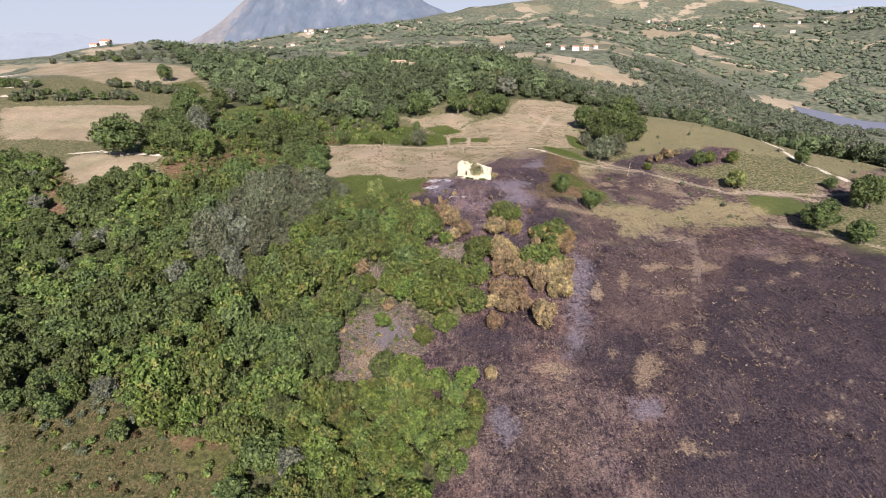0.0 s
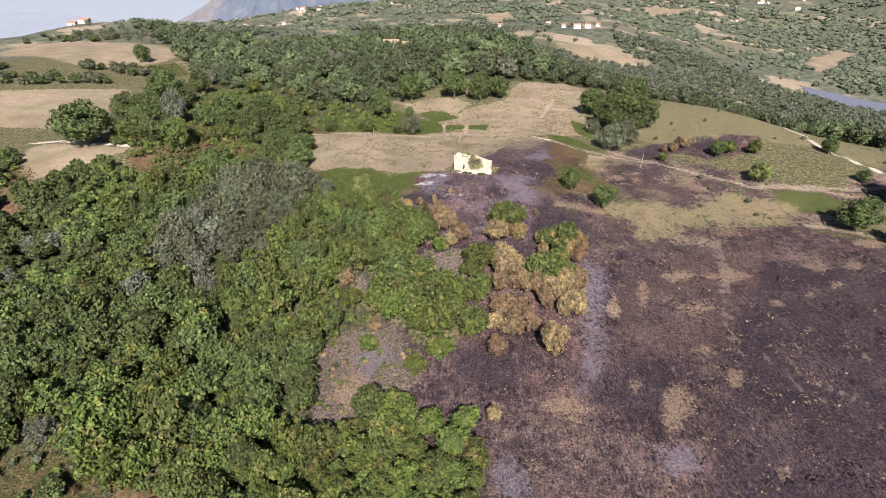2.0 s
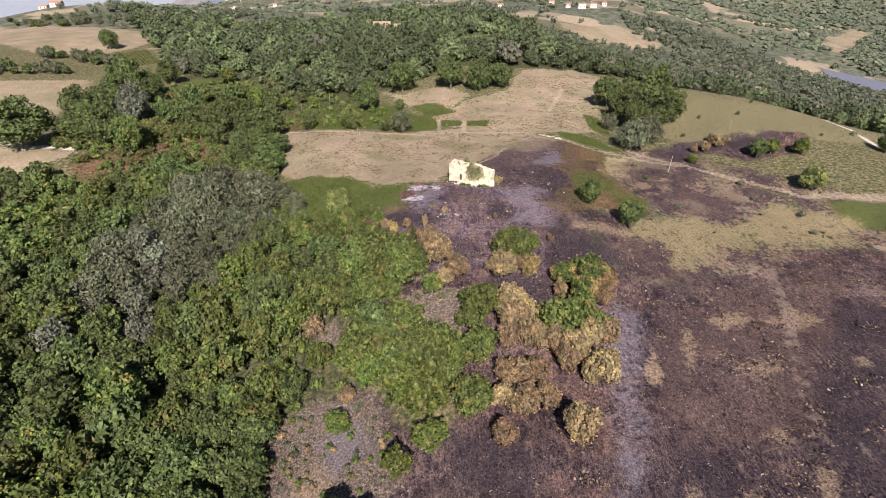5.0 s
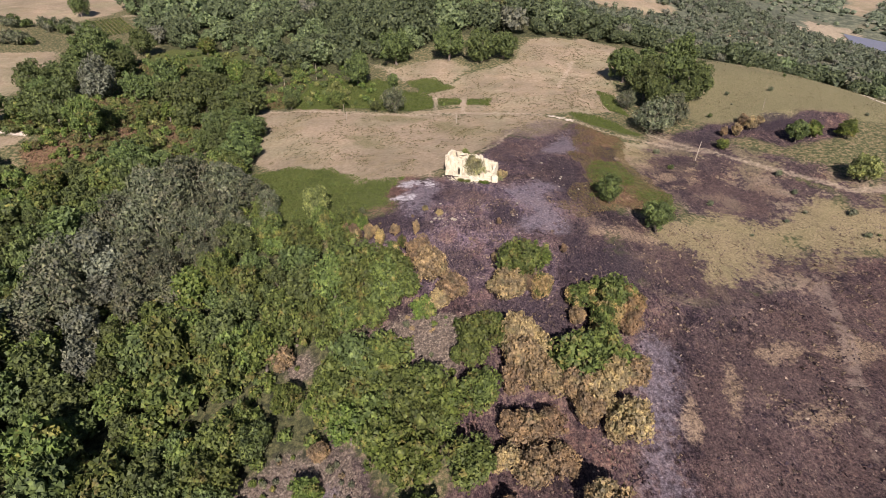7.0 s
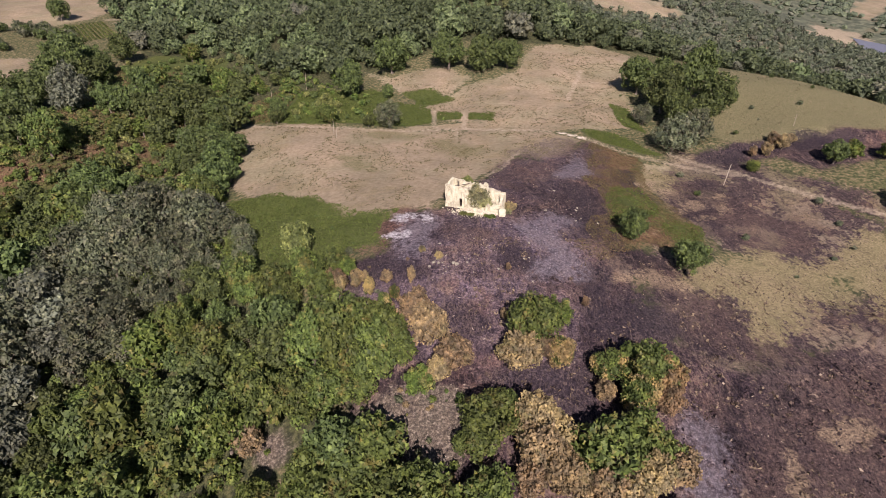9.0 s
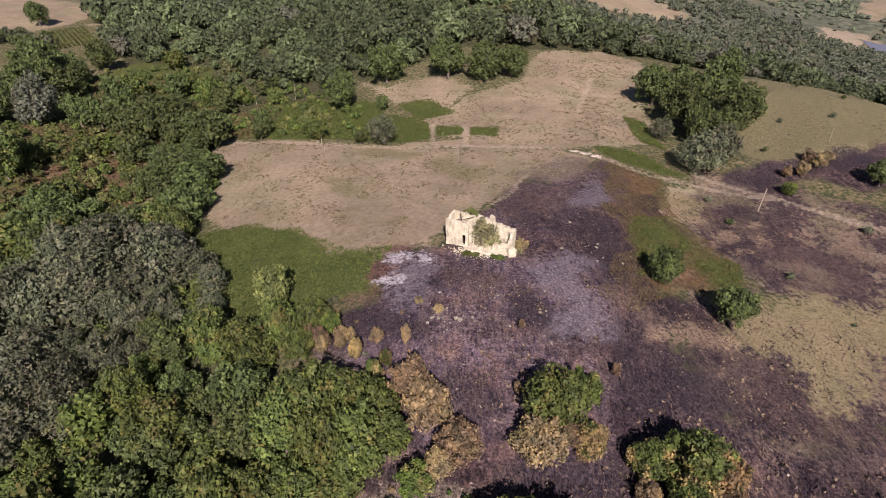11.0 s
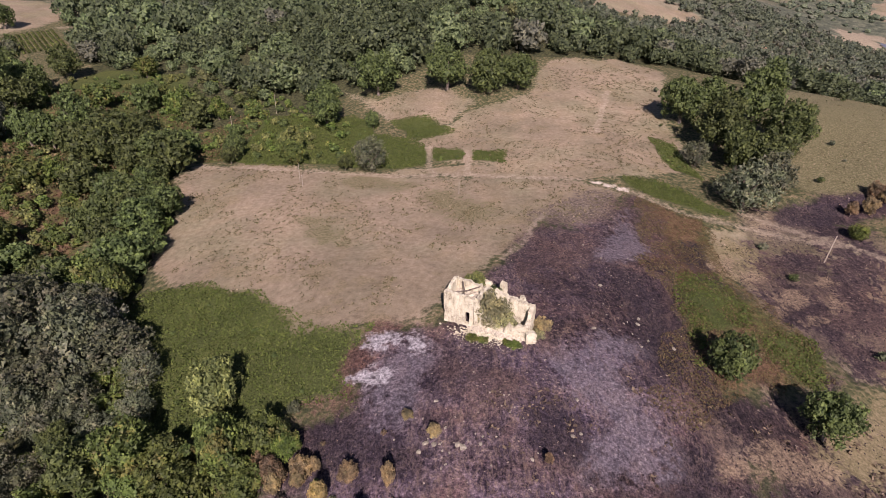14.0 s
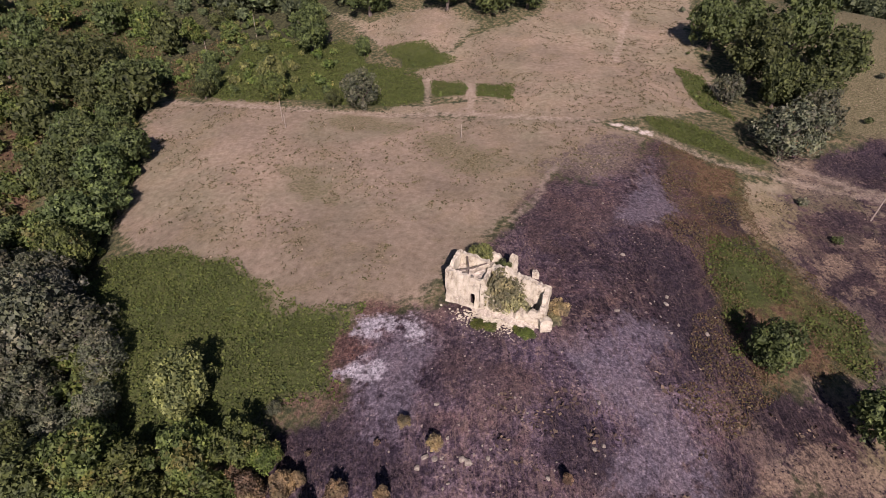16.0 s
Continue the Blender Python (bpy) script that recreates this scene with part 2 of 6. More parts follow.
region('deep', (34.5, 170.8), (43.5, 172.9), (45.2, 169.9), (40.1, 166.8), (33.4, 163.3))
region('deep', (61.3, 204.8), (70.1, 207), (73.4, 202), (60.8, 182.6), (58.6, 187.7), (58.2, 195.9))
region('deep', (70, 219.1), (79.3, 222.7), (85.9, 222.1), (80.2, 212.8), (71.4, 214.3))
region('deep', (45.6, 207.5), (50.7, 208.5), (50.5, 197.9), (53.7, 194), (50.2, 192.3), (45.3, 198.1))
region('straw', (50.2, 201.6), (55.1, 205.6), (56.7, 202.8), (51.8, 198.9))
region('straw', (57.2, 194.6), (62.7, 197.4), (65.6, 195.7), (60.2, 193.1))
region('straw', (67.6, 199.9), (70.7, 201.8), (71.7, 200.2), (68.6, 198.4))
region('straw', (54.1, 199.2), (57.6, 201.3), (59.3, 200.1), (55.9, 198.1))
region('straw', (55.1, 191.1), (57.7, 192.5), (58.9, 191.7), (56.3, 190.3))
region('straw', (59, 189.7), (62.4, 191.2), (64.5, 190.4), (61.1, 189))
region('straw', (66.4, 194.7), (69.7, 197.2), (70, 195), (66.8, 192.7))
region('straw', (45.7, 179.3), (47.9, 180.5), (49, 179.9), (46.8, 178.7))
region('straw', (45.6, 170), (48, 171.1), (49.4, 170.6), (46.9, 169.4))
region('grey', (17.1, 174.3), (21.4, 177.2), (25.5, 181.4), (28.8, 180.1), (28.9, 176.8), (24.2, 172.6), (27, 169.9), (29.2, 165.5), (28, 160.4), (18.6, 159.9), (20.7, 166), (18.8, 170))
region('ash', (-1.2, 180.1), (1.1, 180.2), (2.1, 176.8), (1.1, 176))
region('deep', (15.5, 193.3), (22.1, 195.4), (29.1, 198), (33, 190), (35.4, 183.3), (33.7, 174.8), (28.5, 170.7), (25.2, 173.7), (29.6, 177.3), (29.6, 184.3), (24.1, 187.7))
region('deep', (26.7, 164.2), (33.9, 165.5), (33.5, 162.8), (31.7, 160.6), (28.3, 160.4))
region('deep', (-12.4, 169.6), (-7.6, 168.8), (-6.1, 161.4), (-15.6, 162.8))
region('singed', (21.2, 213.7), (33.4, 225.1), (40.9, 225.6), (35.4, 210.5), (23.7, 207.4))
region('soil', (-7.1, 178.9), (-4.9, 177.8), (-4.1, 175.7), (-6.5, 174.7), (-7.6, 173.8), (-7.9, 176.7))
region('soil', (-12.7, 170.8), (-9, 170.7), (-6.3, 170.3), (-6.9, 168.5), (-11.1, 169.1))
region('soil', (17.6, 177), (19.9, 176.3), (19, 174.8), (17.5, 175.1))
region('soil', (42.5, 214.8), (45.8, 210.5), (40.6, 197.2), (38.9, 199.4))
region('singed', (-28, 109.8), (-26.4, 118.4), (-20, 122.4), (-11.2, 118.2), (-7.1, 108.4), (-7.8, 95.5), (-16.4, 94.4), (-24.2, 99.1))
region('grey', (-19, 114.8), (-12.5, 116.7), (-8.9, 112.3), (-14.4, 109.3))
region('singed', (0.1, 110.4), (9.8, 110.8), (14.8, 104.3), (6.5, 96.1), (0.1, 100.3))
region('deep', (31.6, 160.3), (44.2, 163), (48.2, 153.4), (47.6, 145), (24.2, 143))
region('deep', (44.2, 163), (55.2, 165.4), (56.3, 156.2), (48.2, 153.4))
region('straw', (18.5, 96.6), (23.4, 98.4), (26.9, 96), (23, 93.6))
region('straw', (-23.1, 107), (-18.6, 111.1), (-15.3, 105.2), (-18.8, 99.5))
region('deep', (118.7, 159), (130.3, 143.4), (71.3, 64.1), (43, 65.4), (45.7, 78.9), (67.2, 80.1), (93, 110))
region('singed', (8.6, 94.3), (20.7, 99.8), (29.4, 97), (28.5, 88.8), (17.8, 82.4), (6.8, 83.3))
region('straw', (93.5, 141), (99.1, 143.6), (101.1, 140.3), (95.6, 137.8))
region('straw', (103.7, 140.1), (107.6, 142.3), (108.5, 139.9), (104.6, 137.8))
region('straw', (94, 131.3), (97, 132.8), (97.8, 130.9), (94.8, 129.4))
region('straw', (77.4, 125.4), (79.8, 126.7), (80.5, 125), (78.2, 123.6))
region('straw', (86, 127.7), (88.1, 128.9), (88.6, 127.4), (86.5, 126.2))
region('straw', (53.7, 124.8), (60.2, 127.2), (64.8, 124.5), (58.4, 122.4))
region('straw', (47.1, 128.9), (50.9, 136.2), (50.1, 129.2), (46.6, 122.3))
region('straw', (38.3, 123.9), (41.1, 128.2), (41.8, 124.1), (39, 119.9))
region('straw', (114.1, 152.1), (120.9, 154.8), (123.8, 151.8), (117, 149))
region('straw', (66.8, 137.8), (74.5, 141.5), (78.8, 137.5), (71.3, 134.3))
region('straw', (55.7, 136.9), (61.5, 140.3), (65.2, 137.8), (59.5, 134.7))
region('deep', (41.7, 145.1), (57.5, 153.2), (68.7, 150.2), (79.9, 144.4), (60.2, 116.5), (37.4, 117))
region('straw', (44.9, 102.1), (46.6, 99.6), (46.5, 95.9), (43.4, 91.2), (41.1, 89.5), (41.5, 87.3), (39.6, 87.1), (39.8, 92.1), (42.6, 97.1))
region('grey', (36.3, 86.5), (42.7, 87), (42, 82.5), (36.6, 81.5))
region('straw', (55.6, 102.1), (58.6, 105.1), (58.7, 101.7), (55.7, 98.9))
region('straw', (52.1, 110.1), (55.1, 111.3), (56.9, 109.7), (54, 108.5))
region('straw', (77.5, 114.5), (79.7, 115.6), (80.3, 114.1), (78.2, 113))
region('straw', (46.2, 74.2), (49.3, 74.9), (51.7, 74), (48.6, 73.3))
region('straw', (41.8, 74.8), (44.6, 76.8), (45.5, 74.7), (42.8, 72.8))
region('straw', (35, 79.7), (36.4, 80.9), (37, 79.7), (35.6, 78.6))
region('straw', (53.5, 80.8), (55.2, 81.9), (55.7, 80.7), (54.1, 79.7))
region('straw', (71.3, 80.6), (74, 81.8), (74.9, 80.3), (72.3, 79.2))
region('straw', (36.3, 101.1), (38.2, 103.5), (38.6, 101), (36.8, 98.7))
region('straw', (14.3, 84), (15.7, 85.2), (16.7, 83.9), (15.3, 82.7))
region('straw', (21.5, 94.9), (24.9, 97.3), (27.3, 94.7), (23.9, 92.4))
region('bare', (-8.7, 140.8), (-3.5, 142.3), (5.4, 142.0), (8.4, 139.4), (5.3, 129.2), (0.5, 131.5), (-3.1, 136.4), (-8.3, 137.3))
region('bare', (-28.6, 119.8), (-20.9, 122.9), (-15.1, 123.5), (-7.8, 119.3), (-5.0, 108.3), (-7.7, 103.5), (-19.4, 97.3), (-24.9, 98.3), (-25.4, 111.1))
region('bare', (-24.8, 140.5), (-19.7, 140.4), (-17.0, 136.5), (-20.2, 134.6), (-23.4, 136.9))
region('khaki', (55.2, 168.9), (65.4, 178.0), (76.5, 177.6), (83.1, 163.5), (71.6, 162.9), (59.3, 154.1), (57.6, 159.2), (54.6, 162.2))
region('khaki', (51.2, 171.2), (66.7, 179.9), (78.7, 175.9), (83.1, 163.5), (71.6, 162.9), (61.2, 154.9), (55.6, 155.6), (53.4, 163.2), (46.7, 163.9))
region('khaki', (83, 164), (79, 176), (96, 186), (112, 176), (104, 165))
region('umber', (13.4, 194.9), (22.6, 212.7), (31.1, 209.4), (31.9, 199.2), (25.0, 194.7), (17.5, 191.5))
region('umber', (43.4, 161.4), (52.6, 164.4), (54.9, 158.7), (50.2, 152.3), (44.7, 152.9), (41.2, 156.4))
region('umber', (68.0, 195.3), (85.1, 190.3), (78.0, 179.6), (68.0, 180.8), (64.0, 185.8))
region('umber', (4.2, 176.7), (10.0, 173.3), (14.8, 173.5), (14.0, 167.3), (7.9, 166.2), (3.0, 170.6))
region('umber', (66.4, 150.1), (77.0, 145.3), (62.8, 123.6), (44.7, 123.3), (45.1, 131.3), (54.4, 139.8))
region('umber', (42.8, 131.5), (50.7, 132.5), (51.3, 116.3), (44.7, 110.7), (39.2, 116.2))
region('pitch', (33.4, 191.3), (37.3, 194.0), (34.9, 175.8), (30.6, 170.8), (29.7, 183.2))
region('pitch', (31.5, 197.9), (36.3, 194.9), (35.8, 177.6), (29.0, 172.1), (31.7, 181.8), (30.0, 189.8))
region('pitch', (26.0, 159.8), (32.4, 166.0), (33.7, 160.8), (31.0, 154.7), (33.6, 148.7), (23.7, 148.2), (25.6, 153.2))
region('pitch', (1.3, 153.3), (5.2, 155.5), (11.5, 150.6), (11.2, 147.4), (5.1, 148.2))
region('pitch', (8.1, 143.0), (14.3, 143.8), (24.3, 144.3), (24.9, 137.8), (22.0, 135.2), (15.6, 138.2), (10.6, 140.1))
region('pitch', (26.9, 153.6), (35.5, 160.1), (44.1, 156.2), (37.9, 146.4), (32.7, 148.7))
region('pitch', (22.9, 106.2), (33.4, 107.8), (45.1, 106.7), (44.4, 98.4), (37.3, 92.3), (29.1, 96.5))
region('pitch', (87.5, 131.8), (97.3, 130.7), (66.0, 88.7), (57.0, 89.5), (61.6, 101.5))
region('pitch', (2.2, 112.0), (11.5, 111.2), (19.1, 106.9), (12.4, 100.6), (3.1, 104.9))

region('rust', (-120.4, 220.1), (-105.7, 226.9), (-98.1, 237.3), (-81.2, 249.8), (-71.8, 236.0), (-65.8, 214.2), (-70.9, 213.0), (-85.0, 213.1), (-92.5, 209.8), (-103.6, 206.1), (-112.1, 206.3))
region('fern', (-149.2, 314.2), (-132.3, 354.3), (-96.1, 346.1), (-79.7, 308.5), (-64.8, 262.9), (-77.9, 251.0), (-98.5, 237.9), (-107.1, 229.3), (-115.2, 226.8), (-132.6, 273.9))
region('dry', (110.2, 554.4), (154.0, 547.1), (202.4, 537.5), (165.0, 506.8), (131.6, 501.5), (102.5, 487.6))
region('dry', (377.9, 1097.3), (556.8, 1256.5), (524.5, 1152.9), (368.4, 1006.1))
region('dry', (473.8, 747.3), (660.0, 957.3), (677.1, 925.5), (472.4, 695.9))
region('dry', (68.1, 896.2), (107.9, 932.5), (114.0, 869.4), (66.3, 768.1))
region('dry', (-138, 620), (-120, 680), (-95, 640), (-105, 585))
region('dry', (-255, 760), (-230, 800), (-200, 700), (-215, 660))

region('pitch', (83.0, 141.1), (128.5, 142.8), (71.1, 64.0), (36.4, 65.6), (47.8, 87.2), (62.4, 113.1))
region('grey', (-5.6, 170.9), (-3.0, 177.0), (1.3, 177.7), (3.5, 175.8), (1.0, 170.7), (-0.4, 166.4), (-3.5, 167.0))
region('grey', (30.4, 199.8), (37.4, 212.0), (41.1, 217.8), (38.9, 209.2), (39.3, 203.4), (34.5, 199.5))
region('umber', (39.1, 221.2), (46.1, 226.6), (46.3, 212.4), (40.2, 200.9), (38.3, 203.2))

region('khaki', (51.3, 205.7), (58.0, 212.0), (60.6, 207.0), (58.5, 201.3), (50.9, 197.1))
region('pitch', (47.2, 208.3), (52.3, 208.0), (48.9, 200.4), (45.6, 201.0))
region('pitch', (72.6, 222.4), (84.6, 221.9), (82.6, 217.2), (71.9, 217.3))
region('pitch', (-12.0, 169.3), (-6.3, 171.0), (-5.2, 167.3), (-1.1, 164.5), (1.2, 160.5), (-7.1, 161.5), (-12.1, 164.5))
region('pitch', (14.3, 169.6), (18.6, 168.6), (20.4, 164.3), (19.1, 160.8), (15.1, 160.7), (12.5, 164.1))
region('fern', (42.9, 196.7), (49.0, 196.8), (50.9, 190.0), (49.5, 185.7), (42.2, 184.0), (37.3, 176.3), (38.1, 183.1))
region('fern', (53.3, 186.7), (58.6, 185.9), (57.6, 180.5), (53.6, 179.1), (50.7, 180.8))

region('pitch', (73.9, 224.1), (85.9, 224.5), (100.1, 227.5), (105.5, 228.9), (119.2, 225.1), (116.3, 222.0), (101.6, 220.6), (91.9, 222.9), (79.1, 219.0))

region('burnt', (-6, 30), (-3, 72), (70, 72), (118, 132), (135, 132), (120, 30))
region('pitch', (62, 30), (58, 78), (95, 118), (120, 118), (115, 30))
region('umber', (44.6, 136.5), (63.2, 143.6), (96.7, 158.6), (62.4, 109.2), (39.9, 109.7))

LANES = []


def lane(kind, width, *line):
    LANES.append((kind, width, list(line)))


lane('path', 0.9, (-59.5, 256.3), (-35.6, 247.1), (-16.7, 243.2), (10.4, 237.4), (28.7, 232.4), (34.9, 231.3))
lane('chalk', 0.7, (37, 230.2), (39.5, 228.9), (43.5, 227.0))
lane('path', 0.5, (49.2, 223.4), (52.2, 219.1))
lane('path', 1, (43.9, 226.7), (52.2, 219.1), (65.1, 215.6), (78.2, 209.7))
lane('path', 1.2, (65.9, 221.6), (88.3, 203.9), (105.7, 188.8), (123, 186.2), (139.7, 179.9))
lane('chalk', 1.8, (160, 292), (158, 266), (152, 228), (154, 213), (160, 199), (166, 188))
lane('path', 1.3, (108, 189.4), (135.5, 186.3), (165, 189.7))
lane('chalk', 1.6, (-172.5, 241.2), (-161.6, 242.8), (-141.6, 231.1), (-122.2, 227.3))
lane('chalk', 2.2, (-392.1, 494.8), (-318.8, 407.7), (-270.9, 345.8), (-263, 327.7))
lane('path', 2, (-369.8, 478.4), (-342.3, 489.5), (-299.3, 503))
lane('path', 0.3, (23.7, 214.5), (19.1, 205.8), (13.8, 198.2))
lane('path', 0.9, (1.4, 257.3), (2.1, 247.1), (3, 240))
lane('path', 0.8, (11.5, 251.9), (11.1, 244.8), (11.4, 237.9))
lane('path', 1, (57.2, 291.4), (49.6, 269.8), (45.9, 259.8))
lane('path', 4.5, (-181.3, 413.5), (-162.7, 392.2), (-146.3, 379.6))
lane('track', 0.35, (77, 155.1), (72.7, 142.1), (69, 132.4))
lane('track', 0.35, (78.8, 155.2), (74.5, 142.1), (69.6, 129.3))
lane('soil', 0.9, (-1.3, 181.6), (-4.4, 182.3), (-7.3, 178.5), (-7.9, 175.3), (-6.5, 170.8), (-12.7, 171))
lane('track', -0.1, (79.4, 159.8), (69.5, 133.6), (63.9, 121.6), (59.7, 107))
lane('track', -0.1, (81.2, 159.9), (71.2, 133.5), (65.5, 121.5), (61.3, 106.8))
lane('track', -0.3, (65.7, 108.3), (66.8, 97), (73.5, 90.1), (78.7, 83))
lane('track', -0.3, (69, 110), (70.8, 98.2), (77.8, 91.9), (81.8, 87.3))
lane('track', -0.3, (79.5, 113), (83.7, 104.1), (90.4, 99.1))
lane('path', 1.5, (108.8, 163.8), (120.5, 158.9), (133.1, 147.2))

WOODS = {
    "west": [(-201, 237), (-165, 225), (-143, 194), (-126, 207), (-109, 214), (-79, 214), (-49, 197), (-37, 179), (-24, 165), (-12, 155), (-5, 152), (-11, 141), (-7, 133), (-23, 134), (-13, 124), (-13, 118), (-26, 112), (-24, 93), (-17, 94), (-6, 95), (7, 88), (4, 73), (-2, 58), (-37, 58), (-42, 85), (-70, 92), (-120, 88)],
    "hedge": [(-62.3, 249.6), (-52.5, 227.9), (-46.4, 208.0), (-45.8, 199.0), (-49.9, 198.3), (-59.5, 212.4), (-71.1, 231.8), (-75.3, 244.5)],
    "dell": [(-167, 296), (-153, 321), (-121, 323), (-72, 302), (-60, 248), (-79, 241), (-129, 223)],
    "middle": [(-176, 344), (-134, 330), (-96, 333), (-56, 328), (-28, 322), (-25, 293), (-46, 285), (-75, 286), (-63, 252), (-110, 249)],
    "summit": [(-290, 594), (-177, 522), (-45, 467), (36, 482), (72, 406), (84, 325), (37, 317), (15, 321), (-8, 305), (-27, 300), (-77, 323), (-126, 338), (-162, 387), (-213, 461)],
    "crest": [(84, 325), (80, 370), (150, 400), (205, 345), (178, 300), (165, 298), (120, 316)],
    "valley": [(178, 300), (205, 345), (150, 400), (220, 470), (330, 420), (300, 280), (210, 220), (175, 215), (165, 270)],
}


def inside(x, y, ring):
    """Metres inside a ring (outside: minus)."""
    p = np.array(ring)
    q = np.roll(p, -1, axis=0)
    far = np.full(x.shape, 1e9)
    hit = np.zeros(x.shape, bool)
    for (ax, ay), (bx, by) in zip(p, q):
        k = np.clip(((x - ax) * (bx - ax) + (y - ay) * (by - ay)) / ((bx - ax) ** 2 + (by - ay) ** 2 + 1e-9), 0, 1)
        far = np.minimum(far, np.hypot(x - ax - k * (bx - ax), y - ay - k * (by - ay)))
        if ay != by:
            hit ^= ((ay > y) != (by > y)) & (x < (bx - ax) * (y - ay) / (by - ay) + ax)
    return np.where(hit, far, -far)


def along(x, y, line):
    far = np.full(x.shape, 1e9)
    for (ax, ay), (bx, by) in zip(line, line[1:]):
        k = np.clip(((x - ax) * (bx - ax) + (y - ay) * (by - ay)) / ((bx - ax) ** 2 + (by - ay) ** 2 + 1e-9), 0, 1)
        far = np.minimum(far, np.hypot(x - ax - k * (bx - ax), y - ay - k * (by - ay)))
    return far


COVERS = ("dry", "burnt", "ash", "fern", "path", "chalk", "rust", "olive", "grey", "straw", "track", "wood", "mixed", "far", "soil", "herb", "singed", "deep", "weeds", "dusted", "khaki", "umber", "pitch", "bare")


def cover_at(x, y):
    """How much of each cover lies at the points, 0 to 1, soft at the edges."""
    got = {c: np.zeros(x.shape) for c in COVERS}
    wob = 1.6 * lumps(x, y, 7, 11) + 0.8 * lumps(x, y, 2.6, 12)
    for kind, ring in REGIONS:
        p = np.array(ring)
        size = np.ptp(p, axis=0).min()
        edge = min(3.0, 0.12 * size + 0.5)
        (lx, ly), (hx, hy) = p.min(axis=0) - 5.5, p.max(axis=0) + 5.5
        k = np.flatnonzero((x > lx) & (x < hx) & (y > ly) & (y < hy))
        if len(k):
            d = inside(x[k], y[k], ring) + wob[k] * min(1.0, size / 18)
            got[kind][k] = np.maximum(got[kind][k], np.clip(0.5 + d / (2 * edge), 0, 1))
    lx, ly = x + 0.5 * lumps(x, y, 6, 13), y + 0.5 * lumps(x, y, 6, 14)
    for kind, width, line in LANES:
        p = np.array(line)
        (ax, ay), (bx, by) = p.min(axis=0) - 4.0, p.max(axis=0) + 4.0
        k = np.flatnonzero((x > ax) & (x < bx) & (y > ay) & (y < by))
        if len(k):
            d = width / 2 + 0.35 - along(lx[k], ly[k], line)
            got[kind][k] = np.maximum(got[kind][k], np.clip(0.5 + d / 1.0, 0, 1))
    for ring in WOODS.values():
        p = np.array(ring)
        (ax, ay), (bx, by) = p.min(axis=0) - 7.0, p.max(axis=0) + 7.0
        k = np.flatnonzero((x > ax) & (x < bx) & (y > ay) & (y < by))
        if len(k):
            got["wood"][k] = np.maximum(got["wood"][k], np.clip(0.5 + (inside(x[k], y[k], ring) + wob[k]) / 6, 0, 1))
    got["far"] = np.clip((np.hypot(x, (y - 150) * 0.9) - 330) / 60, 0, 1)
    return got


# ---- materials ----
def material(name, rough=0.9):
    m = bpy.data.materials.new(name)
    m.use_nodes = True
    n, l = m.node_tree.nodes, m.node_tree.links
    b = n["Principled BSDF"]
    b.inputs["Roughness"].default_value = rough
    b.inputs["Specular IOR Level"].default_value = 0.25
    return m, n, l, b


def noise_node(n, l, vec, scale, detail=4.0, rough=0.55, stretch=None):
    t = n.new("ShaderNodeTexNoise")
    t.inputs["Scale"].default_value, t.inputs["Detail"].default_value, t.inputs["Roughness"].default_value = scale, detail, rough
    if stretch:
        mp = n.new("ShaderNodeMapping")
        mp.inputs["Scale"].default_value = stretch[:3]
        mp.inputs["Rotation"].default_value = (0, 0, stretch[3])
        l.new(vec, mp.inputs["Vector"])
        vec = mp.outputs["Vector"]
    l.new(vec, t.inputs["Vector"])
    return t.outputs["Fac"]


def wide_noise(*args):
    """The same noise with its tones spread over 0 to 1."""
    n, l = args[0], args[1]
    r = n.new("ShaderNodeMapRange")
    l.new(noise_node(*args), r.inputs["Value"])
    r.inputs["From Min"].default_value, r.inputs["From Max"].default_value = 0.29, 0.71
    return r.outputs["Result"]


def ramp(n, l, fac, stops):
    r = n.new("ShaderNodeValToRGB")
    while len(r.color_ramp.elements) < len(stops):
        r.color_ramp.elements.new(0.5)
    for el, (pos, col) in zip(r.color_ramp.elements, stops):
        el.position, el.color = pos, (*col, 1)
    l.new(fac, r.inputs["Fac"])
    return r.outputs["Color"]


def mixer(n, l, fac, a, b, mode="MIX"):
    m = n.new("ShaderNodeMix")
    m.data_type, m.blend_type = "RGBA", mode
    for sock, val in ((m.inputs["Factor"], fac), (m.inputs["A"], a), (m.inputs["B"], b)):
        if hasattr(val, "default_value"):
            l.new(val, sock)
        else:
            sock.default_value = val if isinstance(val, float) else (*val, 1)
    return m.outputs["Result"]


def calc(n, l, op, a, b=0.0, c=0.0):
    m = n.new("ShaderNodeMath")
    m.operation = op
    for sock, val in zip(m.inputs, (a, b, c)):
        if hasattr(val, "default_value"):
            l.new(val, sock)
        else:
            sock.default_value = val
    return m.outputs[0]


def step(n, l, v, lo, hi):
    r = n.new("ShaderNodeMapRange")
    r.interpolation_type = "SMOOTHSTEP"
    l.new(v, r.inputs["Value"])
    r.inputs["From Min"].default_value, r.inputs["From Max"].default_value = lo, hi
    return r.outputs["Result"]


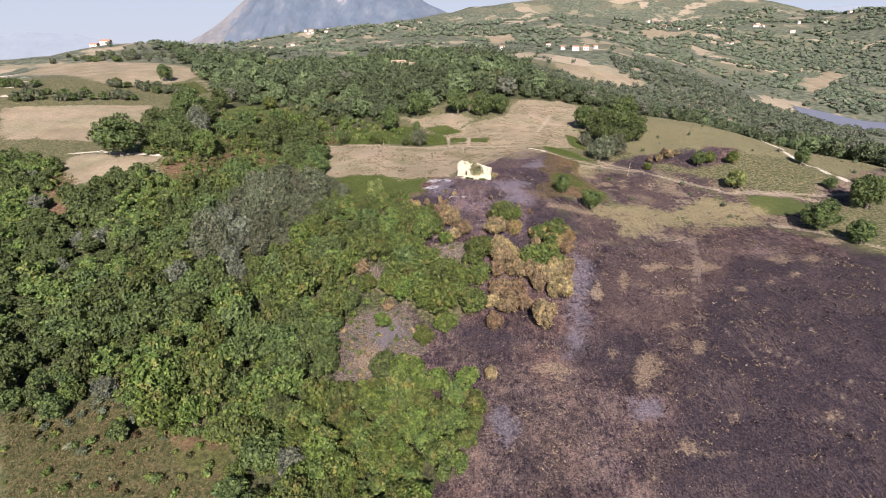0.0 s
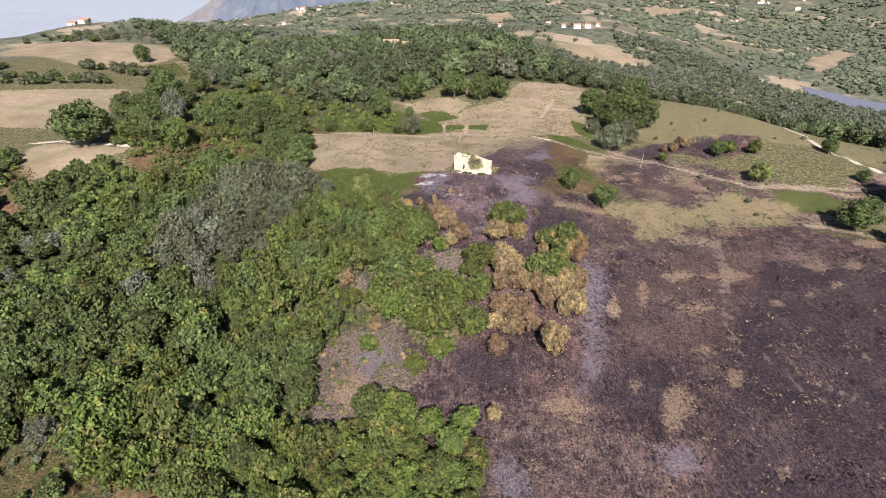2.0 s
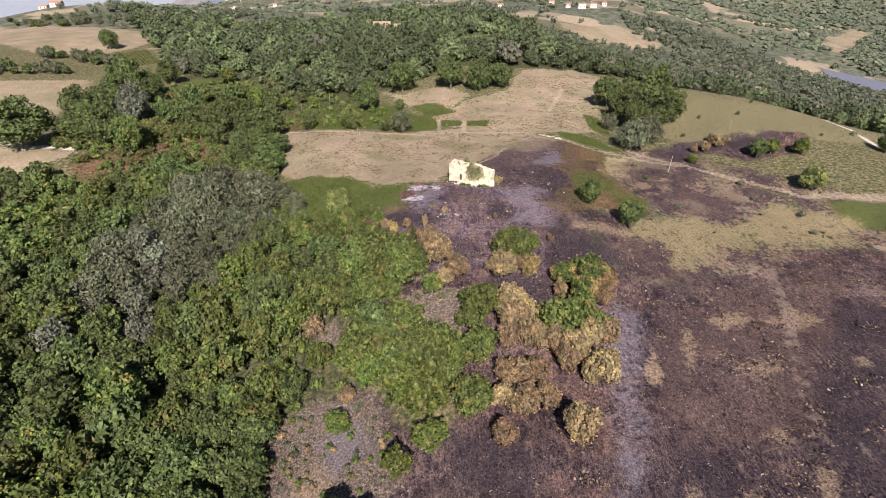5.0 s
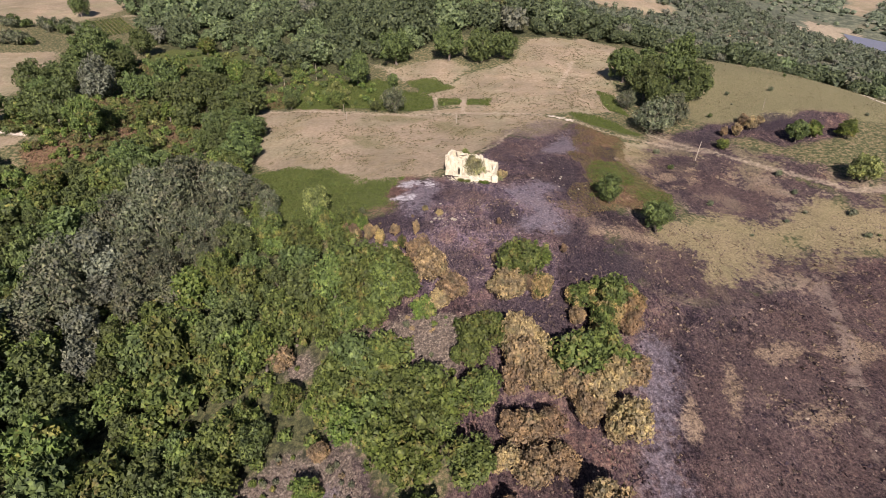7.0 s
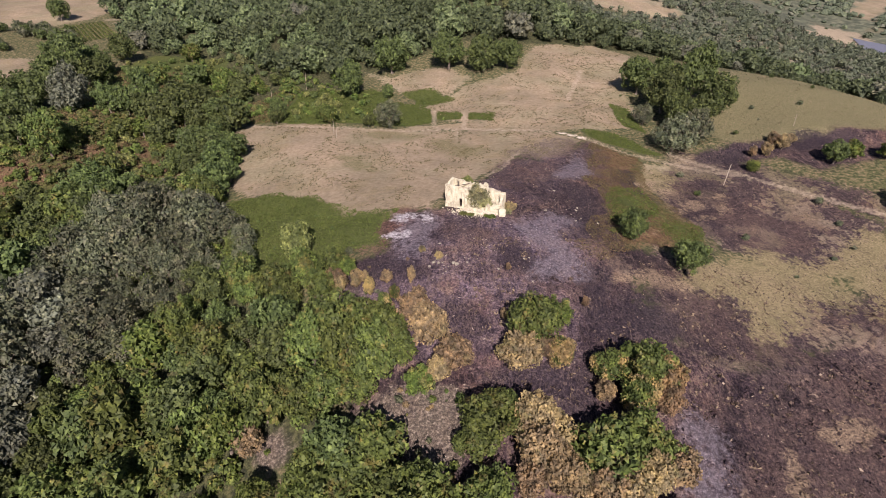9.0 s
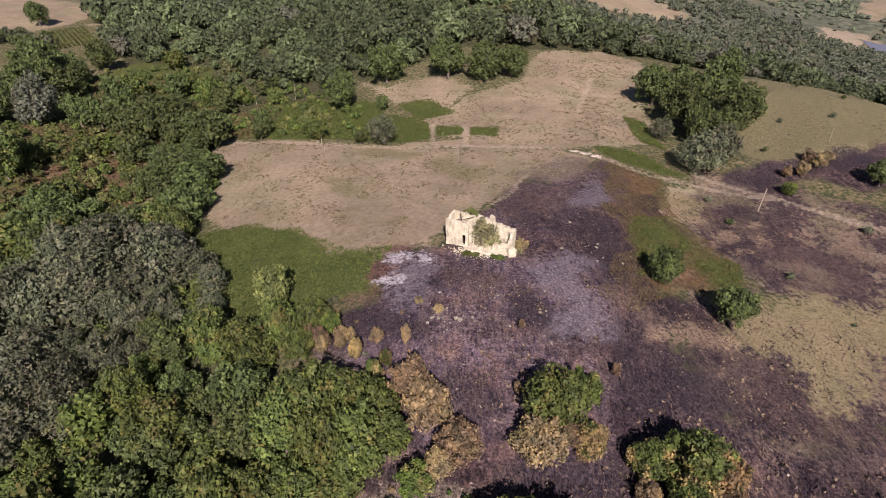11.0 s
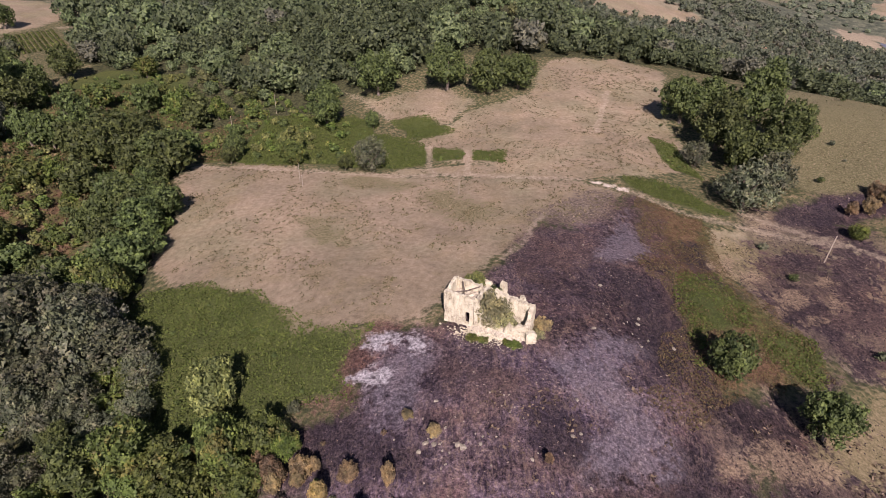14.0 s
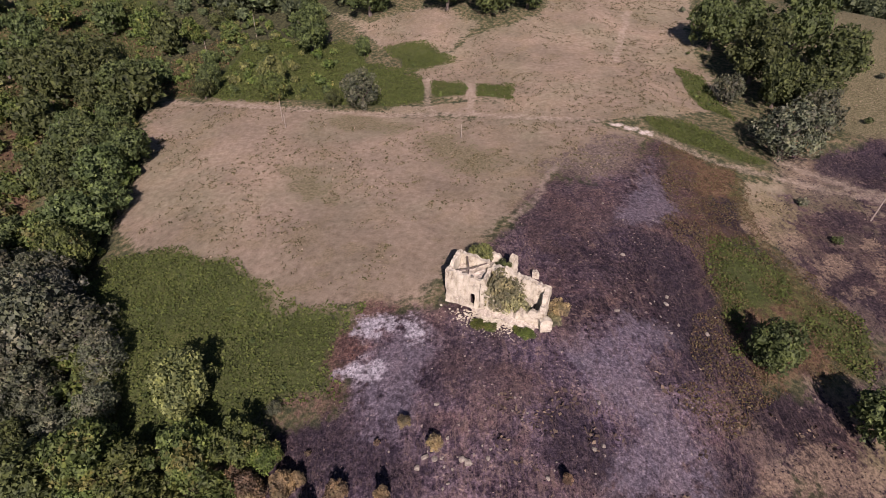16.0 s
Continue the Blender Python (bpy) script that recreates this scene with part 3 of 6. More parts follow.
def ground_material():
    m, n, l, b = material("ground", 0.95)
    b.inputs["Specular IOR Level"].default_value = 0.1
    pos = n.new("ShaderNodeNewGeometry").outputs["Position"]
    mask = {}
    for i in range(0, len(COVERS), 4):
        at = n.new("ShaderNodeAttribute")
        at.attribute_name = "cover_%d" % (i // 4)
        sp = n.new("ShaderNodeSeparateColor")
        l.new(at.outputs["Color"], sp.inputs["Color"])
        for c, o in zip(COVERS[i:i + 4], (*sp.outputs, at.outputs["Alpha"])):
            mask[c] = o
    big = noise_node(n, l, pos, 0.045, 3)
    mid = noise_node(n, l, pos, 0.22, 5)
    fine = wide_noise(n, l, pos, 1.1, 6, 0.65)
    grain = wide_noise(n, l, pos, 5.0, 4, 0.7)
    streak = wide_noise(n, l, pos, 1.3, 6, 0.65, (1.0, 0.16, 1.0, radians(-6)))
    vein = noise_node(n, l, pos, 1.5, 6, 0.62, (1.0, 0.30, 1.0, radians(-9)))
    vein = calc(n, l, "ABSOLUTE", calc(n, l, "SUBTRACT", vein, 0.5))
    vein = calc(n, l, "SUBTRACT", 1.0, step(n, l, vein, 0.006, 0.040))
    stalk = noise_node(n, l, pos, 3.4, 5, 0.6, (1.0, 0.7, 1.0, radians(35)))
    stalk = calc(n, l, "ABSOLUTE", calc(n, l, "SUBTRACT", stalk, 0.5))
    stalk = calc(n, l, "SUBTRACT", 1.0, step(n, l, stalk, 0.004, 0.034))
    tuft = n.new("ShaderNodeTexVoronoi")
    tuft.inputs["Scale"].default_value = 1.15
    warp = n.new("ShaderNodeVectorMath")
    l.new(pos, warp.inputs[0])
    jitter = n.new("ShaderNodeTexNoise")
    jitter.inputs["Scale"].default_value, jitter.inputs["Detail"].default_value = 1.6, 3.0
    l.new(pos, jitter.inputs["Vector"])
    l.new(jitter.outputs["Color"], warp.inputs[1])
    l.new(warp.outputs[0], tuft.inputs["Vector"])
    tussock = tuft.outputs["Distance"]
    one = n.new("ShaderNodeSeparateColor")
    l.new(tuft.outputs["Color"], one.inputs["Color"])
    crumbs = wide_noise(n, l, pos, 2.6, 6, 0.75)
    crumbs = calc(n, l, "MULTIPLY_ADD", crumbs, 0.72, 0.14)
    blotch = wide_noise(n, l, pos, 0.085, 7, 0.68)
    hue = wide_noise(n, l, pos, 0.055, 5, 0.6)
    spots = wide_noise(n, l, pos, 0.55, 5, 0.7)

    def edge(c, jag=0.7, hard=0.16):
        wear = calc(n, l, "MULTIPLY", calc(n, l, "MINIMUM", calc(n, l, "MULTIPLY", mask[c], 3.0), 1.0), jag)
        both = calc(n, l, "SUBTRACT", calc(n, l, "MULTIPLY_ADD", fine, 0.6, mid), 0.8)
        v = calc(n, l, "MULTIPLY_ADD", both, wear, mask[c])
        return step(n, l, v, 0.5 - hard, 0.5 + hard)

    # rough pasture and scrub floor
    col = ramp(n, l, fine, [(0.25, (0.040, 0.050, 0.022)), (0.45, (0.080, 0.088, 0.036)), (0.6, (0.13, 0.115, 0.058)), (0.78, (0.20, 0.16, 0.095))])
    wood = ramp(n, l, fine, [(0.3, (0.026, 0.030, 0.015)), (0.5, (0.052, 0.060, 0.024)), (0.75, (0.095, 0.092, 0.042))])
    col = mixer(n, l, edge("wood", 0.3), col, wood)
    # farmland farther off: woods, pasture and stubble in patches
    wide = noise_node(n, l, pos, 0.011, 4, 0.6)
    plots = n.new("ShaderNodeTexVoronoi")
    plots.inputs["Scale"].default_value = 0.013
    l.new(pos, plots.inputs["Vector"])
    plot = n.new("ShaderNodeSeparateColor")
    l.new(plots.outputs["Color"], plot.inputs["Color"])
    # these far tones are lightened and greyed, carrying haze in the ground colour
    farm = ramp(n, l, plot.outputs[0], [(0.0, (0.12, 0.12, 0.08)), (0.35, (0.18, 0.17, 0.11)), (0.55, (0.26, 0.225, 0.155)), (0.85, (0.34, 0.28, 0.20))])
    farm = mixer(n, l, 0.5, farm, ramp(n, l, mid, [(0.3, (0.55, 0.55, 0.5)), (0.7, (1.0, 1.0, 1.0))]), "MULTIPLY")
    trees = ramp(n, l, wide_noise(n, l, pos, 0.13, 5, 0.7), [(0.25, (0.055, 0.066, 0.046)), (0.6, (0.105, 0.118, 0.078)), (0.75, (0.15, 0.155, 0.105))])
    farm = mixer(n, l, step(n, l, wide, 0.44, 0.49), farm, trees)
    col = mixer(n, l, mask["far"], col, farm)
    olive = ramp(n, l, crumbs, [(0.3, (0.085, 0.085, 0.040)), (0.5, (0.15, 0.14, 0.070)), (0.72, (0.25, 0.21, 0.125))])
    col = mixer(n, l, edge("olive"), col, olive)
    herb = ramp(n, l, fine, [(0.28, (0.032, 0.040, 0.014)), (0.45, (0.058, 0.064, 0.022)), (0.58, (0.074, 0.070, 0.027)), (0.8, (0.108, 0.094, 0.048))])
    col = mixer(n, l, edge("herb", 1.0), col, herb)
    rust = ramp(n, l, fine, [(0.15, (0.060, 0.040, 0.024)), (0.5, (0.125, 0.075, 0.042)), (0.85, (0.20, 0.135, 0.078))])
    rust = mixer(n, l, step(n, l, calc(n, l, "MULTIPLY_ADD", fine, 0.3, blotch), 0.56, 0.76), rust, ramp(n, l, fine, [(0.15, (0.036, 0.042, 0.014)), (0.6, (0.080, 0.084, 0.026)), (0.9, (0.12, 0.115, 0.04))]))
    col = mixer(n, l, edge("rust", 0.9), col, rust)
    dry = ramp(n, l, fine, [(0.1, (0.160, 0.129, 0.086)), (0.4, (0.195, 0.160, 0.109)), (0.65, (0.219, 0.181, 0.126)), (0.95, (0.262, 0.220, 0.157))])
    dry = mixer(n, l, calc(n, l, "MULTIPLY", step(n, l, mid, 0.48, 0.62), 0.6), dry, ramp(n, l, crumbs, [(0.35, (0.115, 0.100, 0.050)), (0.65, (0.25, 0.205, 0.125))]))
    dry = mixer(n, l, calc(n, l, "MULTIPLY", step(n, l, big, 0.40, 0.60), 0.55), dry, ramp(n, l, fine, [(0.3, (0.235, 0.188, 0.130)), (0.7, (0.315, 0.258, 0.184))]))
    dry = mixer(n, l, calc(n, l, "MULTIPLY", step(n, l, crumbs, 0.68, 0.80), 0.3), dry, (0.125, 0.105, 0.06))
    dry = mixer(n, l, 0.55, dry, ramp(n, l, blotch, [(0.15, (0.70, 0.72, 0.68)), (0.5, (1.0, 1.0, 1.0)), (0.85, (1.28, 1.24, 1.2))]), "MULTIPLY")
    dry = mixer(n, l, 0.6, dry, ramp(n, l, hue, [(0.2, (0.88, 0.98, 0.84)), (0.6, (1.04, 1.0, 0.98))]), "MULTIPLY")
    col = mixer(n, l, edge("dry"), col, dry)
    weeds = ramp(n, l, crumbs, [(0.35, (0.075, 0.075, 0.03)), (0.6, (0.19, 0.165, 0.09))])
    col = mixer(n, l, calc(n, l, "MULTIPLY", edge("weeds", 2.4, 0.3), 0.75), col, weeds)
    fern = ramp(n, l, crumbs, [(0.2, (0.034, 0.048, 0.014)), (0.5, (0.062, 0.080, 0.022)), (0.85, (0.10, 0.112, 0.036))])
    fern = mixer(n, l, 0.8, fern, ramp(n, l, blotch, [(0.15, (0.7, 0.75, 0.7)), (0.5, (1.0, 1.0, 1.0)), (0.85, (1.25, 1.15, 1.05))]), "MULTIPLY")
    # burnt stubble: char, singed straw and bare soil
    char = ramp(n, l, crumbs, [(0.30, (0.015, 0.010, 0.014)), (0.47, (0.041, 0.029, 0.033)), (0.62, (0.080, 0.057, 0.057)), (0.78, (0.16, 0.118, 0.10))])
    char = mixer(n, l, calc(n, l, "MULTIPLY", step(n, l, streak, 0.58, 0.80), 0.7), char, (0.125, 0.088, 0.072))
    char = mixer(n, l, calc(n, l, "MULTIPLY", step(n, l, calc(n, l, "ADD", mid, calc(n, l, "MULTIPLY", big, 0.6)), 0.76, 0.95), 0.7), char, ramp(n, l, crumbs, [(0.35, (0.060, 0.040, 0.036)), (0.6, (0.165, 0.115, 0.090))]))
    char = mixer(n, l, step(n, l, calc(n, l, "MULTIPLY", crumbs, mid), 0.42, 0.50), char, (0.29, 0.225, 0.155))
    col = mixer(n, l, edge("burnt", 0.9), col, char)
    singed = ramp(n, l, crumbs, [(0.30, (0.036, 0.029, 0.027)), (0.46, (0.084, 0.066, 0.056)), (0.60, (0.142, 0.113, 0.092)), (0.76, (0.26, 0.21, 0.165))])
    col = mixer(n, l, calc(n, l, "MULTIPLY", edge("singed", 3.2, 0.5), 0.85), col, singed)
    dusted = ramp(n, l, crumbs, [(0.25, (0.038, 0.030, 0.038)), (0.45, (0.088, 0.070, 0.080)), (0.6, (0.150, 0.122, 0.132)), (0.8, (0.29, 0.245, 0.240))])
    dusted = mixer(n, l, calc(n, l, "MULTIPLY", step(n, l, mid, 0.5, 0.62), 0.6), dusted, ramp(n, l, crumbs, [(0.35, (0.055, 0.036, 0.036)), (0.65, (0.155, 0.105, 0.085))]))
    col = mixer(n, l, edge("dusted", 1.2, 0.4), col, dusted)
    patch = step(n, l, calc(n, l, "ADD", calc(n, l, "MULTIPLY", blotch, 0.72), calc(n, l, "MULTIPLY", fine, 0.28)), 0.46, 0.53)
    col = mixer(n, l, edge("mixed", 1.2), col, mixer(n, l, patch, mixer(n, l, 0.18, char, singed), mixer(n, l, 0.25, mixer(n, l, calc(n, l, "MULTIPLY", step(n, l, big, 0.4, 0.6), 0.7), dry, rust), singed)))
    col = mixer(n, l, edge("fern", 0.6), col, fern)
    col = mixer(n, l, calc(n, l, "MULTIPLY", edge("deep", 1.8, 0.5), 0.68), col, ramp(n, l, crumbs, [(0.35, (0.010, 0.007, 0.011)), (0.6, (0.040, 0.029, 0.034)), (0.75, (0.10, 0.075, 0.07))]))
    soil = ramp(n, l, crumbs, [(0.25, (0.042, 0.024, 0.019)), (0.5, (0.105, 0.060, 0.046)), (0.75, (0.19, 0.125, 0.09))])
    col = mixer(n, l, calc(n, l, "MULTIPLY", edge("soil", 1.6, 0.4), 0.85), col, soil)
    burnt_all = calc(n, l, "MULTIPLY", calc(n, l, "MAXIMUM", calc(n, l, "MAXIMUM", mask["burnt"], mask["dusted"]), calc(n, l, "MULTIPLY", mask["mixed"], 0.6)), calc(n, l, "SUBTRACT", 1.0, mask["fern"]))
    col = mixer(n, l, calc(n, l, "MULTIPLY", burnt_all, 0.95), col, ramp(n, l, blotch, [(0.12, (0.35, 0.330, 0.390)), (0.42, (0.595, 0.567, 0.640)), (0.62, (0.805, 0.765, 0.845)), (0.9, (1.30, 1.23, 1.31))]), "MULTIPLY")
    col = mixer(n, l, calc(n, l, "MULTIPLY", burnt_all, 0.7), col, ramp(n, l, hue, [(0.2, (0.95, 0.95, 1.05)), (0.5, (1.0, 1.0, 1.0)), (0.8, (1.16, 0.99, 0.88))]), "MULTIPLY")
    wisp = calc(n, l, "MULTIPLY", burnt_all, calc(n, l, "MULTIPLY", step(n, l, streak, 0.62, 0.9), step(n, l, blotch, 0.2, 0.6)))
    col = mixer(n, l, calc(n, l, "MULTIPLY", wisp, 0.65), col, (0.125, 0.092, 0.074))
    fleck = calc(n, l, "MULTIPLY", burnt_all, calc(n, l, "MULTIPLY", step(n, l, spots, 0.66, 0.82), step(n, l, crumbs, 0.42, 0.6)))
    col = mixer(n, l, calc(n, l, "MULTIPLY", fleck, 0.7), col, (0.21, 0.16, 0.118))
    # tussocks, straw stalks and pale litter over everything that burnt
    col = mixer(n, l, calc(n, l, "MULTIPLY", burnt_all, 0.9), col, ramp(n, l, step(n, l, calc(n, l, "MULTIPLY_ADD", streak, 0.45, spots), 0.55, 0.72), [(0.0, (0.44, 0.425, 0.49)), (1.0, (1.16, 1.12, 1.08))]), "MULTIPLY")
    col = mixer(n, l, calc(n, l, "MULTIPLY", edge("umber", 2.6, 0.5), 0.62), col, ramp(n, l, crumbs, [(0.25, (0.023, 0.016, 0.017)), (0.5, (0.068, 0.045, 0.041)), (0.75, (0.145, 0.095, 0.075))]))
    col = mixer(n, l, calc(n, l, "MULTIPLY", edge("pitch", 1.8, 0.40), 0.86), col, ramp(n, l, crumbs, [(0.3, (0.008, 0.006, 0.010)), (0.55, (0.025, 0.019, 0.026)), (0.78, (0.068, 0.052, 0.058))]))
    col = mixer(n, l, edge("bare", 1.2, 0.3), col, ramp(n, l, crumbs, [(0.25, (0.030, 0.026, 0.020)), (0.5, (0.094, 0.078, 0.060)), (0.75, (0.27, 0.23, 0.18))]))
    burnt_all = calc(n, l, "MAXIMUM", burnt_all, mask["bare"])
    col = mixer(n, l, calc(n, l, "MULTIPLY", burnt_all, step(n, l, mid, 0.35, 0.6)), col, ramp(n, l, tussock, [(0.06, (0.38, 0.37, 0.41)), (0.3, (0.74, 0.73, 0.76)), (0.6, (1.14, 1.10, 1.07))]), "MULTIPLY")
    col = mixer(n, l, calc(n, l, "MULTIPLY", calc(n, l, "MULTIPLY", burnt_all, vein), calc(n, l, "MULTIPLY_ADD", step(n, l, blotch, 0.35, 0.75), 0.45, 0.16)), col, (0.165, 0.120, 0.098))
    col = mixer(n, l, calc(n, l, "MULTIPLY", calc(n, l, "MULTIPLY", burnt_all, stalk), calc(n, l, "MULTIPLY_ADD", step(n, l, mid, 0.45, 0.65), 0.36, 0.05)), col, (0.165, 0.128, 0.118))
    litter = calc(n, l, "MULTIPLY", burnt_all, calc(n, l, "MULTIPLY", calc(n, l, "SUBTRACT", 1.0, step(n, l, tussock, 0.10, 0.20)), step(n, l, one.outputs[0], 0.86, 0.9)))
    col = mixer(n, l, calc(n, l, "MULTIPLY", litter, 0.85), col, (0.34, 0.28, 0.225))
    khaki = ramp(n, l, crumbs, [(0.2, (0.10, 0.088, 0.045)), (0.5, (0.178, 0.152, 0.082)), (0.8, (0.27, 0.225, 0.135))])
    khaki = mixer(n, l, 0.6, khaki, ramp(n, l, blotch, [(0.15, (0.75, 0.80, 0.72)), (0.6, (1.05, 1.0, 1.0))]), "MULTIPLY")
    col = mixer(n, l, calc(n, l, "MULTIPLY", edge("khaki", 2.0, 0.35), 0.9), col, khaki)
    # grey ash; thin smoke lying over it is painted in as paler grey
    grey = ramp(n, l, crumbs, [(0.3, (0.085, 0.074, 0.088)), (0.55, (0.155, 0.138, 0.16)), (0.75, (0.26, 0.24, 0.265))])
    col = mixer(n, l, calc(n, l, "MULTIPLY", edge("grey", 2.6, 0.7), 0.66), col, grey)
    ash = ramp(n, l, crumbs, [(0.35, (0.16, 0.148, 0.16)), (0.6, (0.43, 0.41, 0.42))])
    col = mixer(n, l, edge("ash", 2.0, 0.4), col, ash)
    straw = ramp(n, l, crumbs, [(0.3, (0.085, 0.062, 0.048)), (0.6, (0.28, 0.21, 0.14))])
    col = mixer(n, l, calc(n, l, "MULTIPLY", edge("straw", 2.2, 0.4), 0.75), col, straw)
    lane = ramp(n, l, fine, [(0.3, (0.25, 0.20, 0.145)), (0.7, (0.385, 0.32, 0.24))])
    col = mixer(n, l, calc(n, l, "MULTIPLY", edge("path", 0.8, 0.35), 0.5), col, lane)
    col = mixer(n, l, calc(n, l, "MULTIPLY", edge("track", 0.8, 0.3), 0.7), col, (0.20, 0.155, 0.125))
    chalk = ramp(n, l, fine, [(0.3, (0.36, 0.31, 0.24)), (0.7, (0.56, 0.50, 0.42))])
    col = mixer(n, l, edge("chalk", 0.5, 0.25), col, chalk)
    smooth = calc(n, l, "MAXIMUM", mask["dry"], mask["khaki"])
    col = mixer(n, l, calc(n, l, "MULTIPLY_ADD", smooth, -0.45, 0.75), col, ramp(n, l, grain, [(0.1, (0.42, 0.42, 0.43)), (0.5, (0.92, 0.92, 0.92)), (0.9, (1.4, 1.38, 1.35))]), "MULTIPLY")
    l.new(col, b.inputs["Base Color"])
    bump = n.new("ShaderNodeBump")
    bump.inputs["Distance"].default_value = 0.22
    l.new(calc(n, l, "MULTIPLY_ADD", smooth, -0.5, 0.6), bump.inputs["Strength"])
    l.new(calc(n, l, "ADD", crumbs, calc(n, l, "MULTIPLY_ADD", grain, 0.4, calc(n, l, "MULTIPLY", tussock, -0.6))), bump.inputs["Height"])
    l.new(bump.outputs["Normal"], b.inputs["Normal"])
    return m


def leaf_material(name, dark, light, odd=None, odd_from=0.62):
    """Foliage: every leaf clump takes its own tone, every plant its own cast."""
    m, n, l, b = material(name, 0.65)
    geo = n.new("ShaderNodeNewGeometry")
    info = n.new("ShaderNodeObjectInfo")
    patch = noise_node(n, l, geo.outputs["Position"], 0.35, 3)
    v = calc(n, l, "ADD", calc(n, l, "MULTIPLY", geo.outputs["Random Per Island"], 0.55), calc(n, l, "MULTIPLY", patch, 0.55))
    col = ramp(n, l, v, [(0.15, dark), (0.85, light)])
    if odd:
        col = mixer(n, l, step(n, l, calc(n, l, "ADD", patch, calc(n, l, "MULTIPLY", geo.outputs["Random Per Island"], 0.12)), odd_from - 0.06, odd_from + 0.06), col, odd)
    sprays = wide_noise(n, l, geo.outputs["Position"], 1.7, 4, 0.65)
    col = mixer(n, l, 1.0, col, ramp(n, l, sprays, [(0.1, (0.58, 0.60, 0.62)), (0.5, (1.0, 1.0, 1.0)), (0.9, (1.42, 1.38, 1.25))]), "MULTIPLY")
    boughs = wide_noise(n, l, geo.outputs["Position"], 0.75, 2, 0.5)
    col = mixer(n, l, 1.0, col, ramp(n, l, boughs, [(0.2, (0.66, 0.69, 0.74)), (0.5, (1.0, 1.0, 1.0)), (0.8, (1.36, 1.32, 1.20))]), "MULTIPLY")
    hsv = n.new("ShaderNodeHueSaturation")
    l.new(col, hsv.inputs["Color"])
    l.new(calc(n, l, "MULTIPLY_ADD", info.outputs["Random"], 0.035, 0.488), hsv.inputs["Hue"])
    l.new(calc(n, l, "MULTIPLY_ADD", info.outputs["Random"], 0.5, 0.75), hsv.inputs["Value"])
    l.new(hsv.outputs["Color"], b.inputs["Base Color"])
    tr = n.new("ShaderNodeBsdfTranslucent")
    l.new(hsv.outputs["Color"], tr.inputs["Color"])
    mx = n.new("ShaderNodeMixShader")
    mx.inputs[0].default_value = 0.22
    l.new(b.outputs[0], mx.inputs[1])
    l.new(tr.outputs[0], mx.inputs[2])
    l.new(mx.outputs[0], n["Material Output"].inputs["Surface"])
    return m


LEAF = {
    "o": leaf_material("oak_leaves", (0.036, 0.052, 0.017), (0.100, 0.128, 0.043)),
    "g": leaf_material("green_leaves", (0.043, 0.064, 0.017), (0.122, 0.155, 0.043), (0.135, 0.122, 0.040), 0.68),
    "y": leaf_material("yellowing_leaves", (0.046, 0.074, 0.014), (0.115, 0.140, 0.036), (0.165, 0.148, 0.052), 0.68),
    "l": leaf_material("light_leaves", (0.072, 0.092, 0.030), (0.20, 0.215, 0.075)),
    "b": leaf_material("scorched_leaves", (0.118, 0.081, 0.045), (0.29, 0.212, 0.124), (0.17, 0.138, 0.075), 0.66),
    "m": leaf_material("half_scorched_leaves", (0.040, 0.058, 0.015), (0.105, 0.132, 0.036), (0.27, 0.190, 0.09), 0.54),
    "s": leaf_material("grey_twigs_and_leaves", (0.047, 0.057, 0.031), (0.120, 0.134, 0.080), (0.128, 0.130, 0.085), 0.62),
    "p": leaf_material("silver_leaves", (0.060, 0.068, 0.046), (0.155, 0.168, 0.122)),
}


def bark_material():
    m, n, l, b = material("bark", 0.9)
    pos = n.new("ShaderNodeNewGeometry").outputs["Position"]
    f = noise_node(n, l, pos, 3.0, 5, 0.6, (1, 1, 0.25, 0))
    l.new(ramp(n, l, f, [(0.3, (0.06, 0.045, 0.035)), (0.7, (0.20, 0.17, 0.14))]), b.inputs["Base Color"])
    return m


BARK = bark_material()


